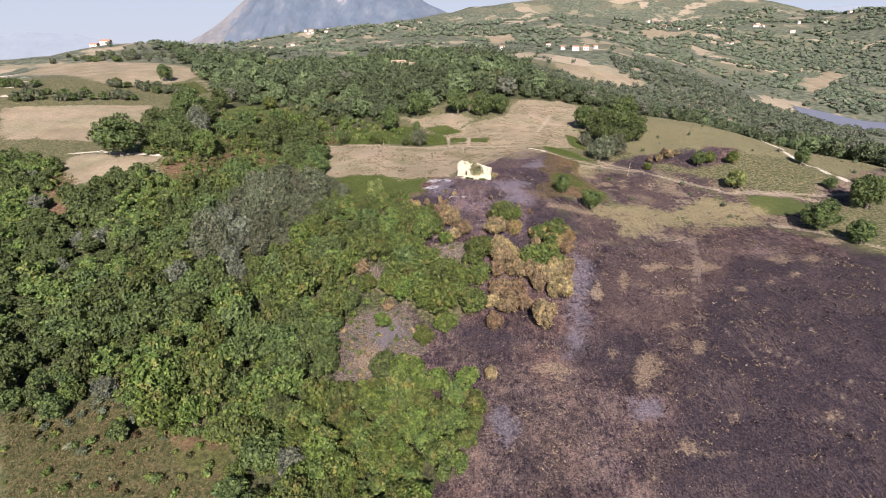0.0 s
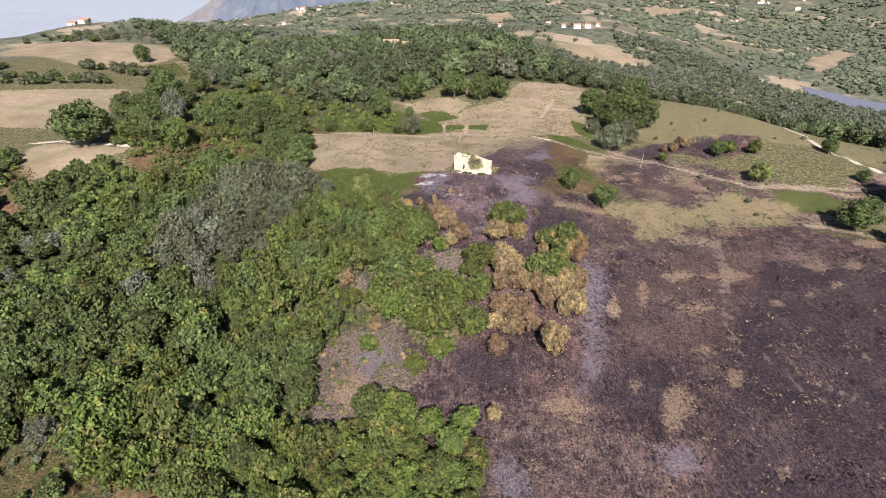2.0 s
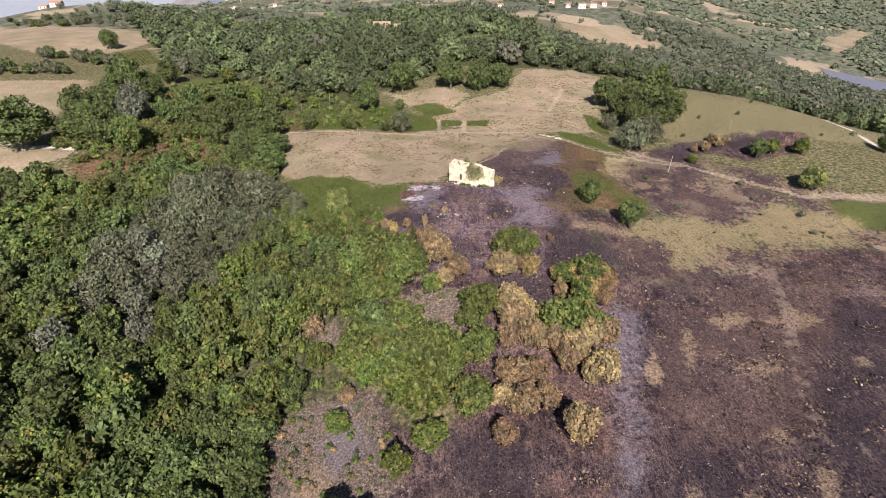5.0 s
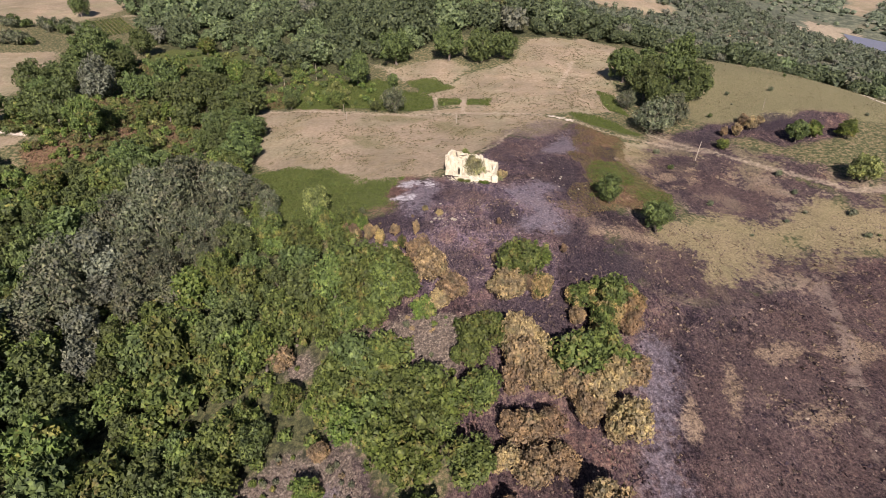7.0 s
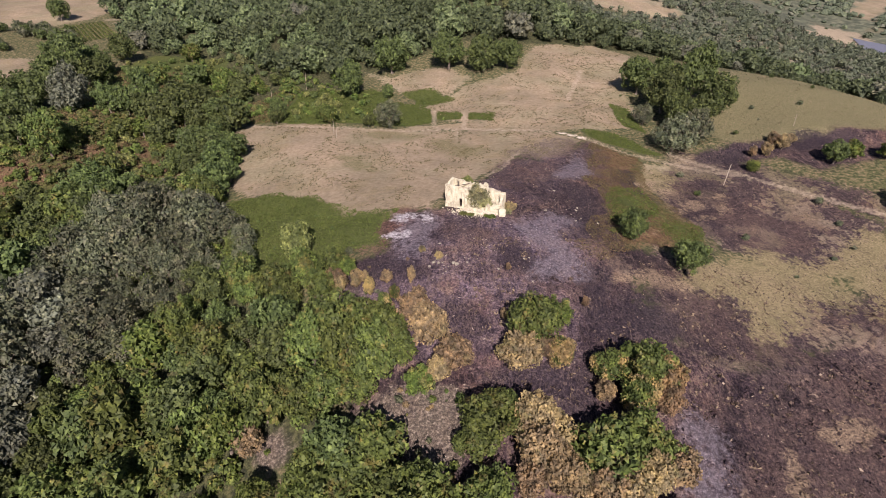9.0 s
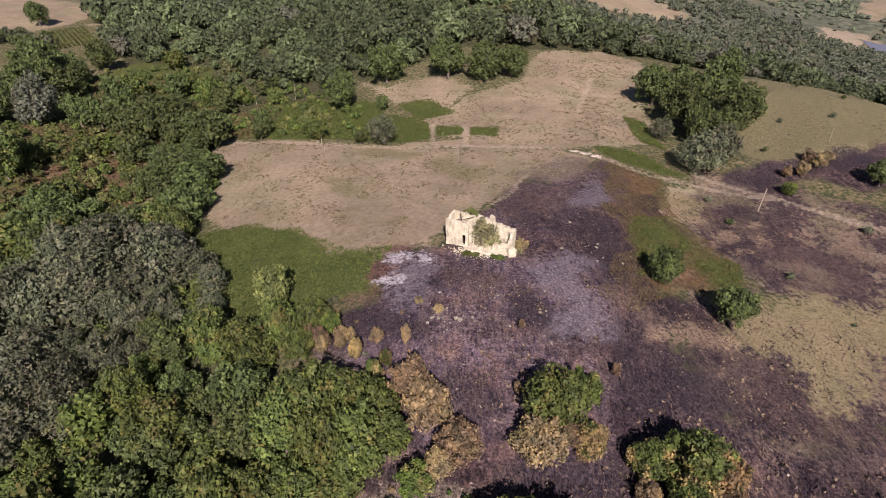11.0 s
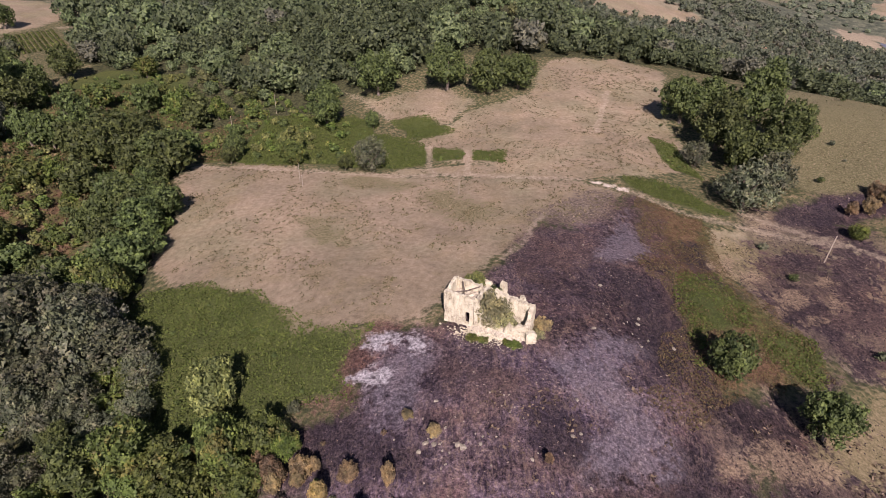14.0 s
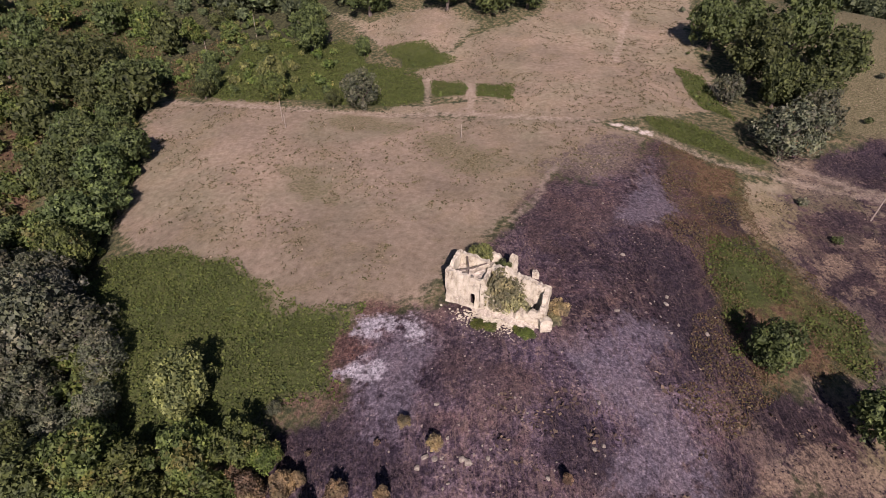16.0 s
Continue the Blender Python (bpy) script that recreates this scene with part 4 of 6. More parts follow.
def plaster_material():
    m, n, l, b = material("limewashed_rubble", 0.95)
    pos = n.new("ShaderNodeNewGeometry").outputs["Position"]
    f = wide_noise(n, l, pos, 0.9, 6, 0.7)
    g = wide_noise(n, l, pos, 6.0, 5, 0.65)
    rain = wide_noise(n, l, pos, 2.2, 5, 0.6, (1.0, 1.0, 0.16, 0.4))
    stones = n.new("ShaderNodeTexVoronoi")
    stones.feature = "DISTANCE_TO_EDGE"
    stones.inputs["Scale"].default_value = 2.6
    l.new(pos, stones.inputs["Vector"])
    joint = step(n, l, stones.outputs["Distance"], 0.02, 0.10)
    lime = ramp(n, l, f, [(0.1, (0.33, 0.30, 0.215)), (0.4, (0.47, 0.435, 0.32)), (0.8, (0.585, 0.55, 0.42))])
    bare = mixer(n, l, joint, (0.30, 0.265, 0.20), ramp(n, l, g, [(0.2, (0.42, 0.375, 0.28)), (0.8, (0.62, 0.575, 0.45))]))
    lost = step(n, l, calc(n, l, "MULTIPLY_ADD", g, 0.25, f), 0.38, 0.52)
    col = mixer(n, l, lost, bare, lime)
    col = mixer(n, l, 0.7, col, ramp(n, l, rain, [(0.1, (0.70, 0.67, 0.60)), (0.4, (1.0, 1.0, 1.0))]), "MULTIPLY")
    col = mixer(n, l, 0.5, col, ramp(n, l, g, [(0.15, (0.66, 0.64, 0.60)), (0.6, (1.0, 1.0, 1.0))]), "MULTIPLY")
    l.new(col, b.inputs["Base Color"])
    bump = n.new("ShaderNodeBump")
    bump.inputs["Strength"].default_value, bump.inputs["Distance"].default_value = 0.7, 0.08
    l.new(calc(n, l, "MULTIPLY_ADD", g, 0.6, calc(n, l, "MULTIPLY", joint, calc(n, l, "SUBTRACT", 1.0, lost))), bump.inputs["Height"])
    l.new(bump.outputs["Normal"], b.inputs["Normal"])
    return m


PLASTER = plaster_material()


# ---- meshes ----
def mesh_of(name, verts, faces, mat):
    me = bpy.data.meshes.new(name)
    me.from_pydata([tuple(v) for v in verts] if not isinstance(verts, np.ndarray) else verts.tolist(), [], faces if not isinstance(faces, np.ndarray) else faces.tolist())
    me.materials.append(mat)
    return me


def part(name, bm, mat, parent, label=""):
    me = bpy.data.meshes.new(name)
    bm.to_mesh(me)
    bm.free()
    me.materials.append(mat)
    ob = new(name, me)
    ob.parent = parent
    return tagged(ob, label)


def thing(name, x, y, z, label, category, group="", rz=0.0):
    ob = new(name)
    ob.empty_display_size = 0.2
    ob.matrix_basis = pose(x, y, z, 0, 0, rz)
    return tagged(ob, label, category, group)


# ---- the land ----
def spread(lo, hi, pitch, least, most, grow):
    mid = list(np.arange(lo, hi + 0.01, pitch))
    d, v = pitch, mid[-1]
    while v < most:
        d *= grow
        v += d
        mid.append(v)
    d, v = pitch, mid[0]
    while v > least:
        d *= grow * 1.02
        v -= d
        mid.insert(0, v)
    return np.array(mid)


def build_ground():
    xs, ys = spread(-115, 125, 1.3, -4400, 4400, 1.055), spread(66, 285, 1.3, -2500, 4700, 1.033)
    gx, gy = np.meshgrid(xs, ys)
    x, y = gx.ravel(), gy.ravel()
    z = ground_z(x, y)
    got = cover_at(x, y)
    z = z + 0.25 * got["rust"] * (0.5 + 0.5 * lumps(x, y, 2.0, 21)) + 0.35 * got["fern"] * (0.6 + 0.4 * lumps(x, y, 2.4, 22)) - 0.12 * np.maximum(got["path"], got["chalk"]) + 0.11 * got["burnt"] * lumps(x, y, 2.7, 4)
    nx, ny = len(xs), len(ys)
    i = np.arange(nx * ny).reshape(ny, nx)
    f = np.stack([i[:-1, :-1], i[:-1, 1:], i[1:, 1:], i[1:, :-1]], axis=-1).reshape(-1, 4)
    me = mesh_of("ground", np.stack([x, y, z], axis=1), f, ground_material())
    for k in range(0, len(COVERS), 4):
        at = me.color_attributes.new("cover_%d" % (k // 4), "FLOAT_COLOR", "POINT")
        at.data.foreach_set("color", np.stack([got[c] for c in COVERS[k:k + 4]], axis=1).astype(np.float32).ravel())
    me.polygons.foreach_set("use_smooth", np.ones(len(f), bool))
    return tagged(new("ground", me), "hill land of dry pasture, bracken, scrub and fresh burnt stubble", "ground", kind="structure")


build_ground()


# ---- trees ----
ICO = None


def ball():
    """Corners and faces of a twenty-sided ball cut once finer."""
    bm = bmesh.new()
    bmesh.ops.create_icosphere(bm, subdivisions=1, radius=1.0)
    v = np.array([p.co[:] for p in bm.verts])
    f = np.array([[q.index for q in p.verts] for p in bm.faces])
    bm.free()
    return v, f


ICO = ball()


def crown_arrays(rng, leaves, leaf, lobes, flat=0.85, core=0.82, wild=0.42):
    """A crown of radius 1 about the origin: boughs set spirally over it, each a leafy core under many small leaf sprays. Returns corners, sprays and core faces."""
    k = np.arange(lobes if lobes > 1 else 0)
    lobes = len(k)
    up = 1 - 1.6 * (k + 0.5) / max(1, lobes)
    an = k * 2.39996 + rng.uniform(0, 6.28)
    d = np.stack([np.sqrt(1 - up ** 2) * np.cos(an), np.sqrt(1 - up ** 2) * np.sin(an), up], axis=1) + 0.2 * rng.normal(size=(lobes, 3))
    d /= np.linalg.norm(d, axis=1)[:, None]
    size = 0.15 + 0.27 * rng.random(lobes) ** 1.4
    at = d * ((1 - size) * rng.uniform(0.66, 1.16, lobes))[:, None] * np.array([1, 1, flat])
    at = np.vstack([at, [(0, 0, -0.05)]])
    size = np.append(size, 0.58 if lobes > 8 else 0.76)
    cv, ct, base = [], [], 0
    for c, r in zip(at, size):
        v = ICO[0] * r * (core if lobes else 1.2) * np.array([1, 1, flat]) * (1 + 0.22 * rng.normal(size=(len(ICO[0]), 1))) + c
        cv.append(v)
        ct.append(ICO[1] + base)
        base += len(v)
    many = leaves * 3
    which = rng.choice(len(size), many, p=size ** 2 / (size ** 2).sum())
    d = rng.normal(size=(many, 3))
    d[:, 2] += 0.3
    d /= np.linalg.norm(d, axis=1)[:, None]
    p = at[which] + d * (size[which] * rng.uniform(0.84, 1.20, many))[:, None] * np.array([1, 1, flat])
    deep = np.linalg.norm(p[:, None] - at[None], axis=2) / size
    deep[np.arange(many), which] = 9
    out = np.argsort(deep.min(axis=1) < 0.86, kind="stable")[:leaves]
    p, d = p[out], d[out]
    nrm = d + wild * rng.normal(size=(leaves, 3)) + 0.4 * p + np.array([0, 0, 0.25])
    nrm /= np.linalg.norm(nrm, axis=1)[:, None]
    u = np.cross(nrm, rng.normal(size=(leaves, 3)))
    u /= np.linalg.norm(u, axis=1)[:, None]
    w = np.cross(nrm, u)
    w = np.where((rng.random(leaves) < 0.4)[:, None], 0.75 * w + 0.7 * d + np.array([0, 0, 0.35]), w)
    w /= np.linalg.norm(w, axis=1)[:, None]
    s = (leaf * rng.uniform(0.6, 1.45, leaves))[:, None]
    q = np.stack([p - u * s, p + u * s * 0.9, p + w * s * 1.3 + nrm * s * 0.3], axis=1).reshape(-1, 3)
    return np.vstack(cv + [q]), np.arange(leaves * 3).reshape(-1, 3) + base, np.vstack(ct)


def tapered(bm, a, b, ra, rb, sides=7, bend=1.0):
    a, b = Vector(a), Vector(b)
    turn = (b - a).to_track_quat("Z", "Y").to_matrix()
    rings = []
    for c, r in ((a, ra), (a.lerp(b, 0.5) + Vector((0.06, -0.05, 0)) * (b - a).length * bend, (ra + rb) / 2), (b, rb)):
        rings.append([bm.verts.new(c + turn @ Vector((r * math.cos(k * 6.2832 / sides), r * math.sin(k * 6.2832 / sides), 0))) for k in range(sides)])
    for lo, hi in zip(rings, rings[1:]):
        for k in range(sides):
            bm.faces.new((lo[k], lo[(k + 1) % sides], hi[(k + 1) % sides], hi[k]))
    bm.faces.new(rings[-1])


def tree_variant(kind, seed, leaves, leaf, lobes, low):
    """One tree of crown radius 1: trunk with limbs, and crown. low: how near the ground the crown begins."""
    rng = np.random.default_rng(seed)
    v, q, t = crown_arrays(rng, leaves, leaf, lobes, flat=1.0, core=0.45 if kind == "s" else 0.68)
    v = v + np.array([0, 0, 0.82 + low])
    crown = mesh_of("crown", v, q.tolist() + t.tolist(), LEAF[kind])
    bm = bmesh.new()
    top = 0.75 + low
    tapered(bm, (0, 0, -0.25), (0.03, 0.02, top), 0.09, 0.05)
    for k in range(4):
        an = k * 1.6 + seed
        tapered(bm, (0.02, 0.01, top * 0.6), (0.5 * math.cos(an), 0.5 * math.sin(an), top + 0.35), 0.045, 0.015, 5)
    trunk = bpy.data.meshes.new("trunk")
    bm.to_mesh(trunk)
    bm.free()
    trunk.materials.append(BARK)
    return trunk, crown


TREE_WORDS = {
    "o": ("oak_tree", "dark green round-crowned oak tree on the hillside", "tree"),
    "g": ("young_tree", "fresh green broadleaf tree beside burnt ground", "tree"),
    "y": ("shrub_tree", "yellow-green broadleaf tree by the burnt edge", "tree"),
    "l": ("light_tree", "pale green leafy tree standing in bracken", "tree"),
    "b": ("scorched_tree", "tree with heat-scorched brown dry leaves", "tree"),
    "m": ("half_scorched_tree", "green tree with scorched brown lower leaves", "tree"),
    "s": ("grey_tree", "sparse grey-green tree with bare twigs", "tree"),
    "p": ("silver_tree", "silver-leaved pale grey tree in the wood", "tree"),
}
VARIANTS = {}


def place_tree(kind, x, y, r, rng, group=""):
    fine = r > 5.2 or (158 < y < 202 and -60 < x < 60) or (134 < y < 160 and -18 < x < 40) or (r > 4.4 and -60 < x < 130 and 150 < y < 300)
    close = y < 262 and x > (-68 if 158 < y else -40)
    close = 2 if fine else int(close)
    if (kind, close) not in VARIANTS:
        leaves, leaf = ((950, 0.092), (1600, 0.071), (2700, 0.055))[close]
        VARIANTS[kind, close] = [tree_variant(kind, 31 * k + 7 * ord(kind), leaves, leaf * (0.85 if kind == "s" else 1.0), 22 + 4 * (k % 3), 0.1 + 0.12 * (k % 2)) for k in range(4)]
    name, label, cat = TREE_WORDS[kind]
    trunk, crown = VARIANTS[kind, close][rng.integers(4)]
    ob = thing(name, x, y, zat(x, y) - 0.05 * r, label, cat, group, rng.uniform(0, 360))
    ob.scale = (r * rng.uniform(0.92, 1.1), r * rng.uniform(0.92, 1.1), r * rng.uniform(0.9, 1.3))
    new("trunk", trunk).parent = ob
    new("crown", crown).parent = ob
    return ob


SCORCHED = []
SCORCHED += [('b', 14.6, 143.9, 2.9), ('b', 18.4, 145.3, 1.7), ('m', 20.5, 144.2, 1.8), ('b', -0.7, 152.0, 2.5), ('b', 1.7, 148.2, 2.6), ('b', 5.4, 144.5, 2.3), ('b', 2.9, 142.8, 1.8), ('m', 26.8, 142.3, 2.2)]
SCORCHED += [('b', 25.9, 139.2, 1.4), ('m', 34.6, 140.7, 2.6), ('b', 34.4, 138.3, 1.9), ('m', 30.4, 138.6, 2.3), ('b', 15.4, 134.3, 2.7), ('b', 18.2, 133.3, 2.4), ('b', 32.7, 129.2, 2.3), ('b', 29.1, 128.3, 2.2)]
SCORCHED += [('b', 15.3, 130.5, 2.5), ('b', 17.7, 128.8, 2.5), ('b', 14.1, 127.5, 1.8), ('b', 19.9, 127.5, 2.3), ('b', 22.8, 126.4, 2.1), ('b', 25.9, 125.9, 2.5), ('b', 24.2, 123.2, 2.1), ('b', 15.1, 121.0, 2.7)]
SCORCHED += [('b', 18.8, 121.7, 2.2), ('b', 13.0, 121.5, 1.6), ('b', 30.0, 121.9, 3.0), ('b', 27.9, 120.8, 1.8), ('b', 15.5, 115.5, 2.6), ('b', 19.5, 116.5, 2.2), ('b', 12.2, 117, 1.8), ('b', 9.6, 93.8, 1.3)]
SCORCHED += [('b', 11.8, 110.1, 2.0), ('b', 23.5, 110.1, 2.8), ('b', -14.8, 121.8, 1.5), ('b', -23.8, 137.7, 2.0)]
SLOPE_GREEN = []
SLOPE_GREEN += [('g', 16.7, 147.8, 3.3), ('y', 20.8, 149.9, 2.1), ('y', 0.2, 141.1, 1.9), ('g', 31.8, 141.6, 3.5), ('g', 9.5, 134.4, 3.5), ('g', 12.1, 136.5, 2.2), ('g', 7.7, 132.7, 2.3), ('g', 23.9, 130.2, 3.5)]
SLOPE_GREEN += [('g', 21.4, 129.6, 2.3), ('g', 28.1, 132.3, 2.8), ('g', 31.2, 131.2, 2.3), ('g', 9.0, 126.6, 2.7), ('g', -13.4, 150.1, 4.4), ('g', -9.7, 150.7, 3.8), ('g', -5.6, 149.8, 3.4), ('g', -15.6, 147.0, 3.8)]
SLOPE_GREEN += [('g', -10.7, 145.7, 3.7), ('g', -6.4, 144.8, 3.5), ('g', -3.5, 145.8, 2.7), ('g', -13.0, 142.0, 3.3), ('g', -9.0, 142.4, 2.6), ('g', -22.4, 142.0, 3.5), ('g', -17.6, 141.3, 3.2), ('g', -25.6, 147.1, 3.0)]
SLOPE_GREEN += [('g', -5.0, 132.7, 3.2), ('g', -7.4, 130.9, 2.9), ('g', -3.0, 127.7, 3.3), ('g', 0.9, 126.6, 3.1), ('y', 3.8, 124.0, 2.7), ('g', -10.2, 128.3, 3.2), ('g', -14.1, 131.6, 2.6), ('y', -14.9, 127.6, 2.9)]
SLOPE_GREEN += [('g', -5.8, 123.8, 3.6), ('g', -0.4, 122.5, 3.5), ('y', -10.3, 123.4, 3.1), ('g', 3.1, 121.5, 2.2), ('g', -33.3, 135.4, 3.6), ('g', -31.8, 138.8, 3.4), ('y', -27.2, 138.8, 3.3), ('o', -13.5, 98.3, 3.0)]
SLOPE_GREEN += [('y', -8.3, 96.0, 3.5), ('y', -1.6, 92.3, 2.4), ('y', 4.5, 92.6, 2.3), ('g', 7.1, 116.2, 3.1), ('y', -1.0, 116.6, 3.6), ('y', -4.5, 119.4, 3.2), ('y', 0.1, 110.8, 2.6), ('y', -4.9, 106.3, 2.0)]
SLOPE_GREEN += [('y', -15.8, 116.2, 2.0), ('y', -12.9, 126.2, 2.0)]
SAPLINGS = []
SAPLINGS += [('b', -1.4, 160.1, 1.2), ('b', -5.5, 161.1, 0.9), ('m', -4.0, 157.0, 1.3), ('b', 14.8, 161.1, 0.7), ('b', 26.3, 154.2, 0.9), ('b', 13.1, 151.4, 0.9), ('m', -8.5, 159.4, 1.5), ('b', -11.1, 161.6, 1.2)]
SAPLINGS += [('b', -13.6, 161.2, 1.4), ('b', -9.5, 163.2, 0.9), ('m', -5.6, 155.4, 1.6), ('b', -15.7, 163.8, 1.3)]
FIELD = []
FIELD += [('l', -23.5, 173, 3.5), ('o', 40.5, 175, 2.9), ('o', 49, 168, 3.3), ('o', -49, 259, 2.9), ('l', -33, 256, 3.3), ('o', -28, 278, 5.8), ('s', -12, 245, 4.5), ('o', -14, 272, 2.1)]
FIELD += [('o', -18, 245, 1.8), ('s', 65, 243, 3.1), ('o', -14, 295, 6.5), ('o', 7, 293, 6.6), ('o', 20, 288, 6.0), ('o', 29, 290, 5.5), ('l', 109, 192, 3.8), ('o', 147, 176, 6.3)]
FIELD += [('o', 121, 160, 5.8), ('o', 127, 150, 3.8), ('o', 104, 213, 3.0), ('o', -203, 401, 5.3), ('o', 149, 217, 3.3), ('o', 145, 192, 2.5)]
FIELD += [('p', -29, 77, 3.0), ('p', -63, 144, 3.1), ('o', -67, 86, 2.1)]
WEST_OAKS = []
WEST_OAKS += [('o', -139.8, 227.2, 10.0), ('o', -145.3, 268.3, 6.1), ('o', -140.9, 274.3, 7.3), ('o', -143.4, 294.7, 7.3), ('o', -157.0, 332.6, 6.7), ('p', -129.1, 279.6, 6.7), ('g', -126.6, 234.5, 4.8), ('o', -113.1, 230.2, 6.4)]
WEST_OAKS += [('g', -108.9, 235.3, 5.1), ('o', -141.4, 321.8, 6.4), ('o', -140.5, 340.9, 6.1), ('o', -107.0, 288.2, 6.0), ('o', -81.4, 260.4, 7.2), ('o', -75.9, 263.9, 7.2), ('o', -124.8, 235.3, 6.2), ('o', -128.1, 247.6, 5.4)]
WEST_OAKS += [('g', -103.8, 227.1, 5.6), ('g', -102.8, 235.5, 3.9), ('o', -85.2, 212.9, 5.7), ('g', -84.1, 218.5, 3.8), ('o', -76.7, 213.4, 3.3), ('o', -62.6, 228.9, 5.4), ('o', -66.0, 223.6, 4.1), ('o', -54.1, 218.9, 4.4)]
WEST_OAKS += [('o', -52.1, 205.8, 4.3), ('o', -49.5, 211.2, 3.3), ('g', -50.8, 198.7, 3.9), ('g', -57.4, 204.6, 3.5), ('o', -69.2, 222.0, 2.7), ('o', -56.8, 282.4, 1.9), ('g', -33.5, 252.8, 2.9), ('y', -83.9, 309.0, 4.5)]
WEST_OAKS += [('g', -113.9, 313.3, 5.2), ('y', -110.7, 343.7, 4.6), ('g', -94.0, 320.9, 3.7), ('g', -93.4, 243.6, 3.9), ('y', -88.0, 246.4, 3.1), ('o', -84.5, 318.5, 3.6), ('o', -88.1, 260.0, 5.2), ('o', -86.4, 269.2, 5.0)]
WEST_OAKS += [('o', -80.8, 274.2, 5.8), ('o', -65.6, 255.4, 5.6), ('o', -65.6, 268.6, 4.0), ('o', -73.3, 253.9, 4.1), ('o', -114.1, 276.4, 5.5), ('o', -107.7, 275.4, 4.6), ('o', -101.8, 275.3, 4.5), ('o', -136.9, 304.5, 7.9)]
WEST_OAKS += [('o', -147.0, 308.8, 9.3), ('o', -147.7, 326.4, 6.0), ('o', -52.8, 270.1, 2.7), ('o', -48.7, 254.3, 2.1), ('g', -30.8, 249.1, 3.0), ('p', -127.2, 274.4, 5.2), ('g', -55.7, 297.6, 2.9), ('y', -70.2, 305.2, 3.5)]
WEST_OAKS += [('g', -88.4, 315.4, 4.2), ('o', -97.9, 313.1, 4.7)]
GREY_STAND = []
GREY_STAND += [('s', -67.0, 191.2, 5.8), ('s', -60.3, 193.0, 5.8), ('s', -47.6, 184.8, 5.8), ('s', -41.4, 183.7, 4.6), ('s', -49.1, 180.4, 5.1), ('s', -59.4, 183.5, 5.5), ('s', -73.9, 197.1, 4.6), ('s', -35.7, 178.9, 2.8)]
GREY_STAND += [('p', -74.9, 172.6, 4.4), ('p', -68.1, 166.9, 4.4), ('p', -67.8, 161.8, 3.8), ('p', -67.4, 152.5, 3.4), ('p', -61.2, 141.1, 2.9), ('s', -62.9, 178.6, 4.8), ('s', -60.3, 162.9, 4.4), ('s', -51.8, 159.2, 3.9)]
GREY_STAND += [('s', -50.3, 175.8, 4.0)]
SCARP = []
SCARP += [('b', 90.8, 220.3, 2.4), ('b', 94.6, 224.7, 2.3), ('b', 95.9, 222.2, 2.3), ('b', 87.0, 220.0, 1.7), ('y', 83.3, 212.1, 2.3), ('y', 109.2, 214.3, 3.4), ('y', 117.4, 212.4, 3.9), ]
SCARP += [('b', 99.7, 224.9, 1.9)]
EAST = []
EAST += [('o', 71, 268, 5.7), ('o', 74, 252, 6.8), ('o', 87, 260, 7.1), ('s', 67, 223, 6.2), ('o', 89, 248, 5.8), ('o', 82, 273, 5.6), ('o', 79, 240, 5.7), ('s', 75, 228, 4.2)]
EAST += [('o', 74, 241, 5.2)]

BRACKEN_EDGE = []
BRACKEN_EDGE += [('g', -32.5, 167.1, 3.4), ('o', -38.1, 166.5, 3.4), ('g', -26.9, 165.9, 3.4), ('g', -20.8, 165.4, 3.1), ('g', -23.8, 162, 2.9), ('g', -15.6, 166.1, 2.5), ('y', -12.9, 165.0, 1.7), ('s', -38.7, 172.2, 2.6)]
BRACKEN_EDGE += [('g', -17.1, 161.5, 2.7), ('b', -14.2, 162.4, 1.7), ('b', -10.9, 162.9, 1.3), ('o', -43.1, 170.8, 2.9), ('b', -5.7, 161.3, 1.1), ('s', -13.3, 170.4, 0.8), ('s', -34.0, 173.6, 2.2), ('g', -38.0, 179.6, 2.3)]
BRACKEN_EDGE += [('b', 0.2, 167.1, 0.7), ('b', 3.2, 164.7, 0.8), ('p', -46.4, 189.6, 3.4), ('p', -47.0, 183.1, 3.4), ('s', -44.0, 177.1, 2.9)]


tree_rng = np.random.default_rng(5)
for group, rows in (("scorched trees on the burnt slope", SCORCHED), ("scorched saplings on the char", SAPLINGS), ("green trees on the burnt slope", SLOPE_GREEN), ("trees of the fields", FIELD), ("oaks about the western meadow", WEST_OAKS), ("grey stand below the dry field", GREY_STAND), ("shrubs of the burnt scarp", SCARP), ("trees of the east hedge", EAST), ("trees below the bracken", BRACKEN_EDGE)):
    for kind, x, y, r in rows:
        ob = place_tree(kind, x, y, r * (1.16 if "slope" in group else 0.72 if "scarp" in group else 1.0), tree_rng, group)
        if "sapling" in group:
            ob.scale = (0.7 * r, 0.7 * r, 1.25 * r)
STAND = np.array([(x, y, r) for rows in (SCORCHED, SLOPE_GREEN, FIELD, WEST_OAKS, GREY_STAND, EAST, BRACKEN_EDGE) for _, x, y, r in rows])


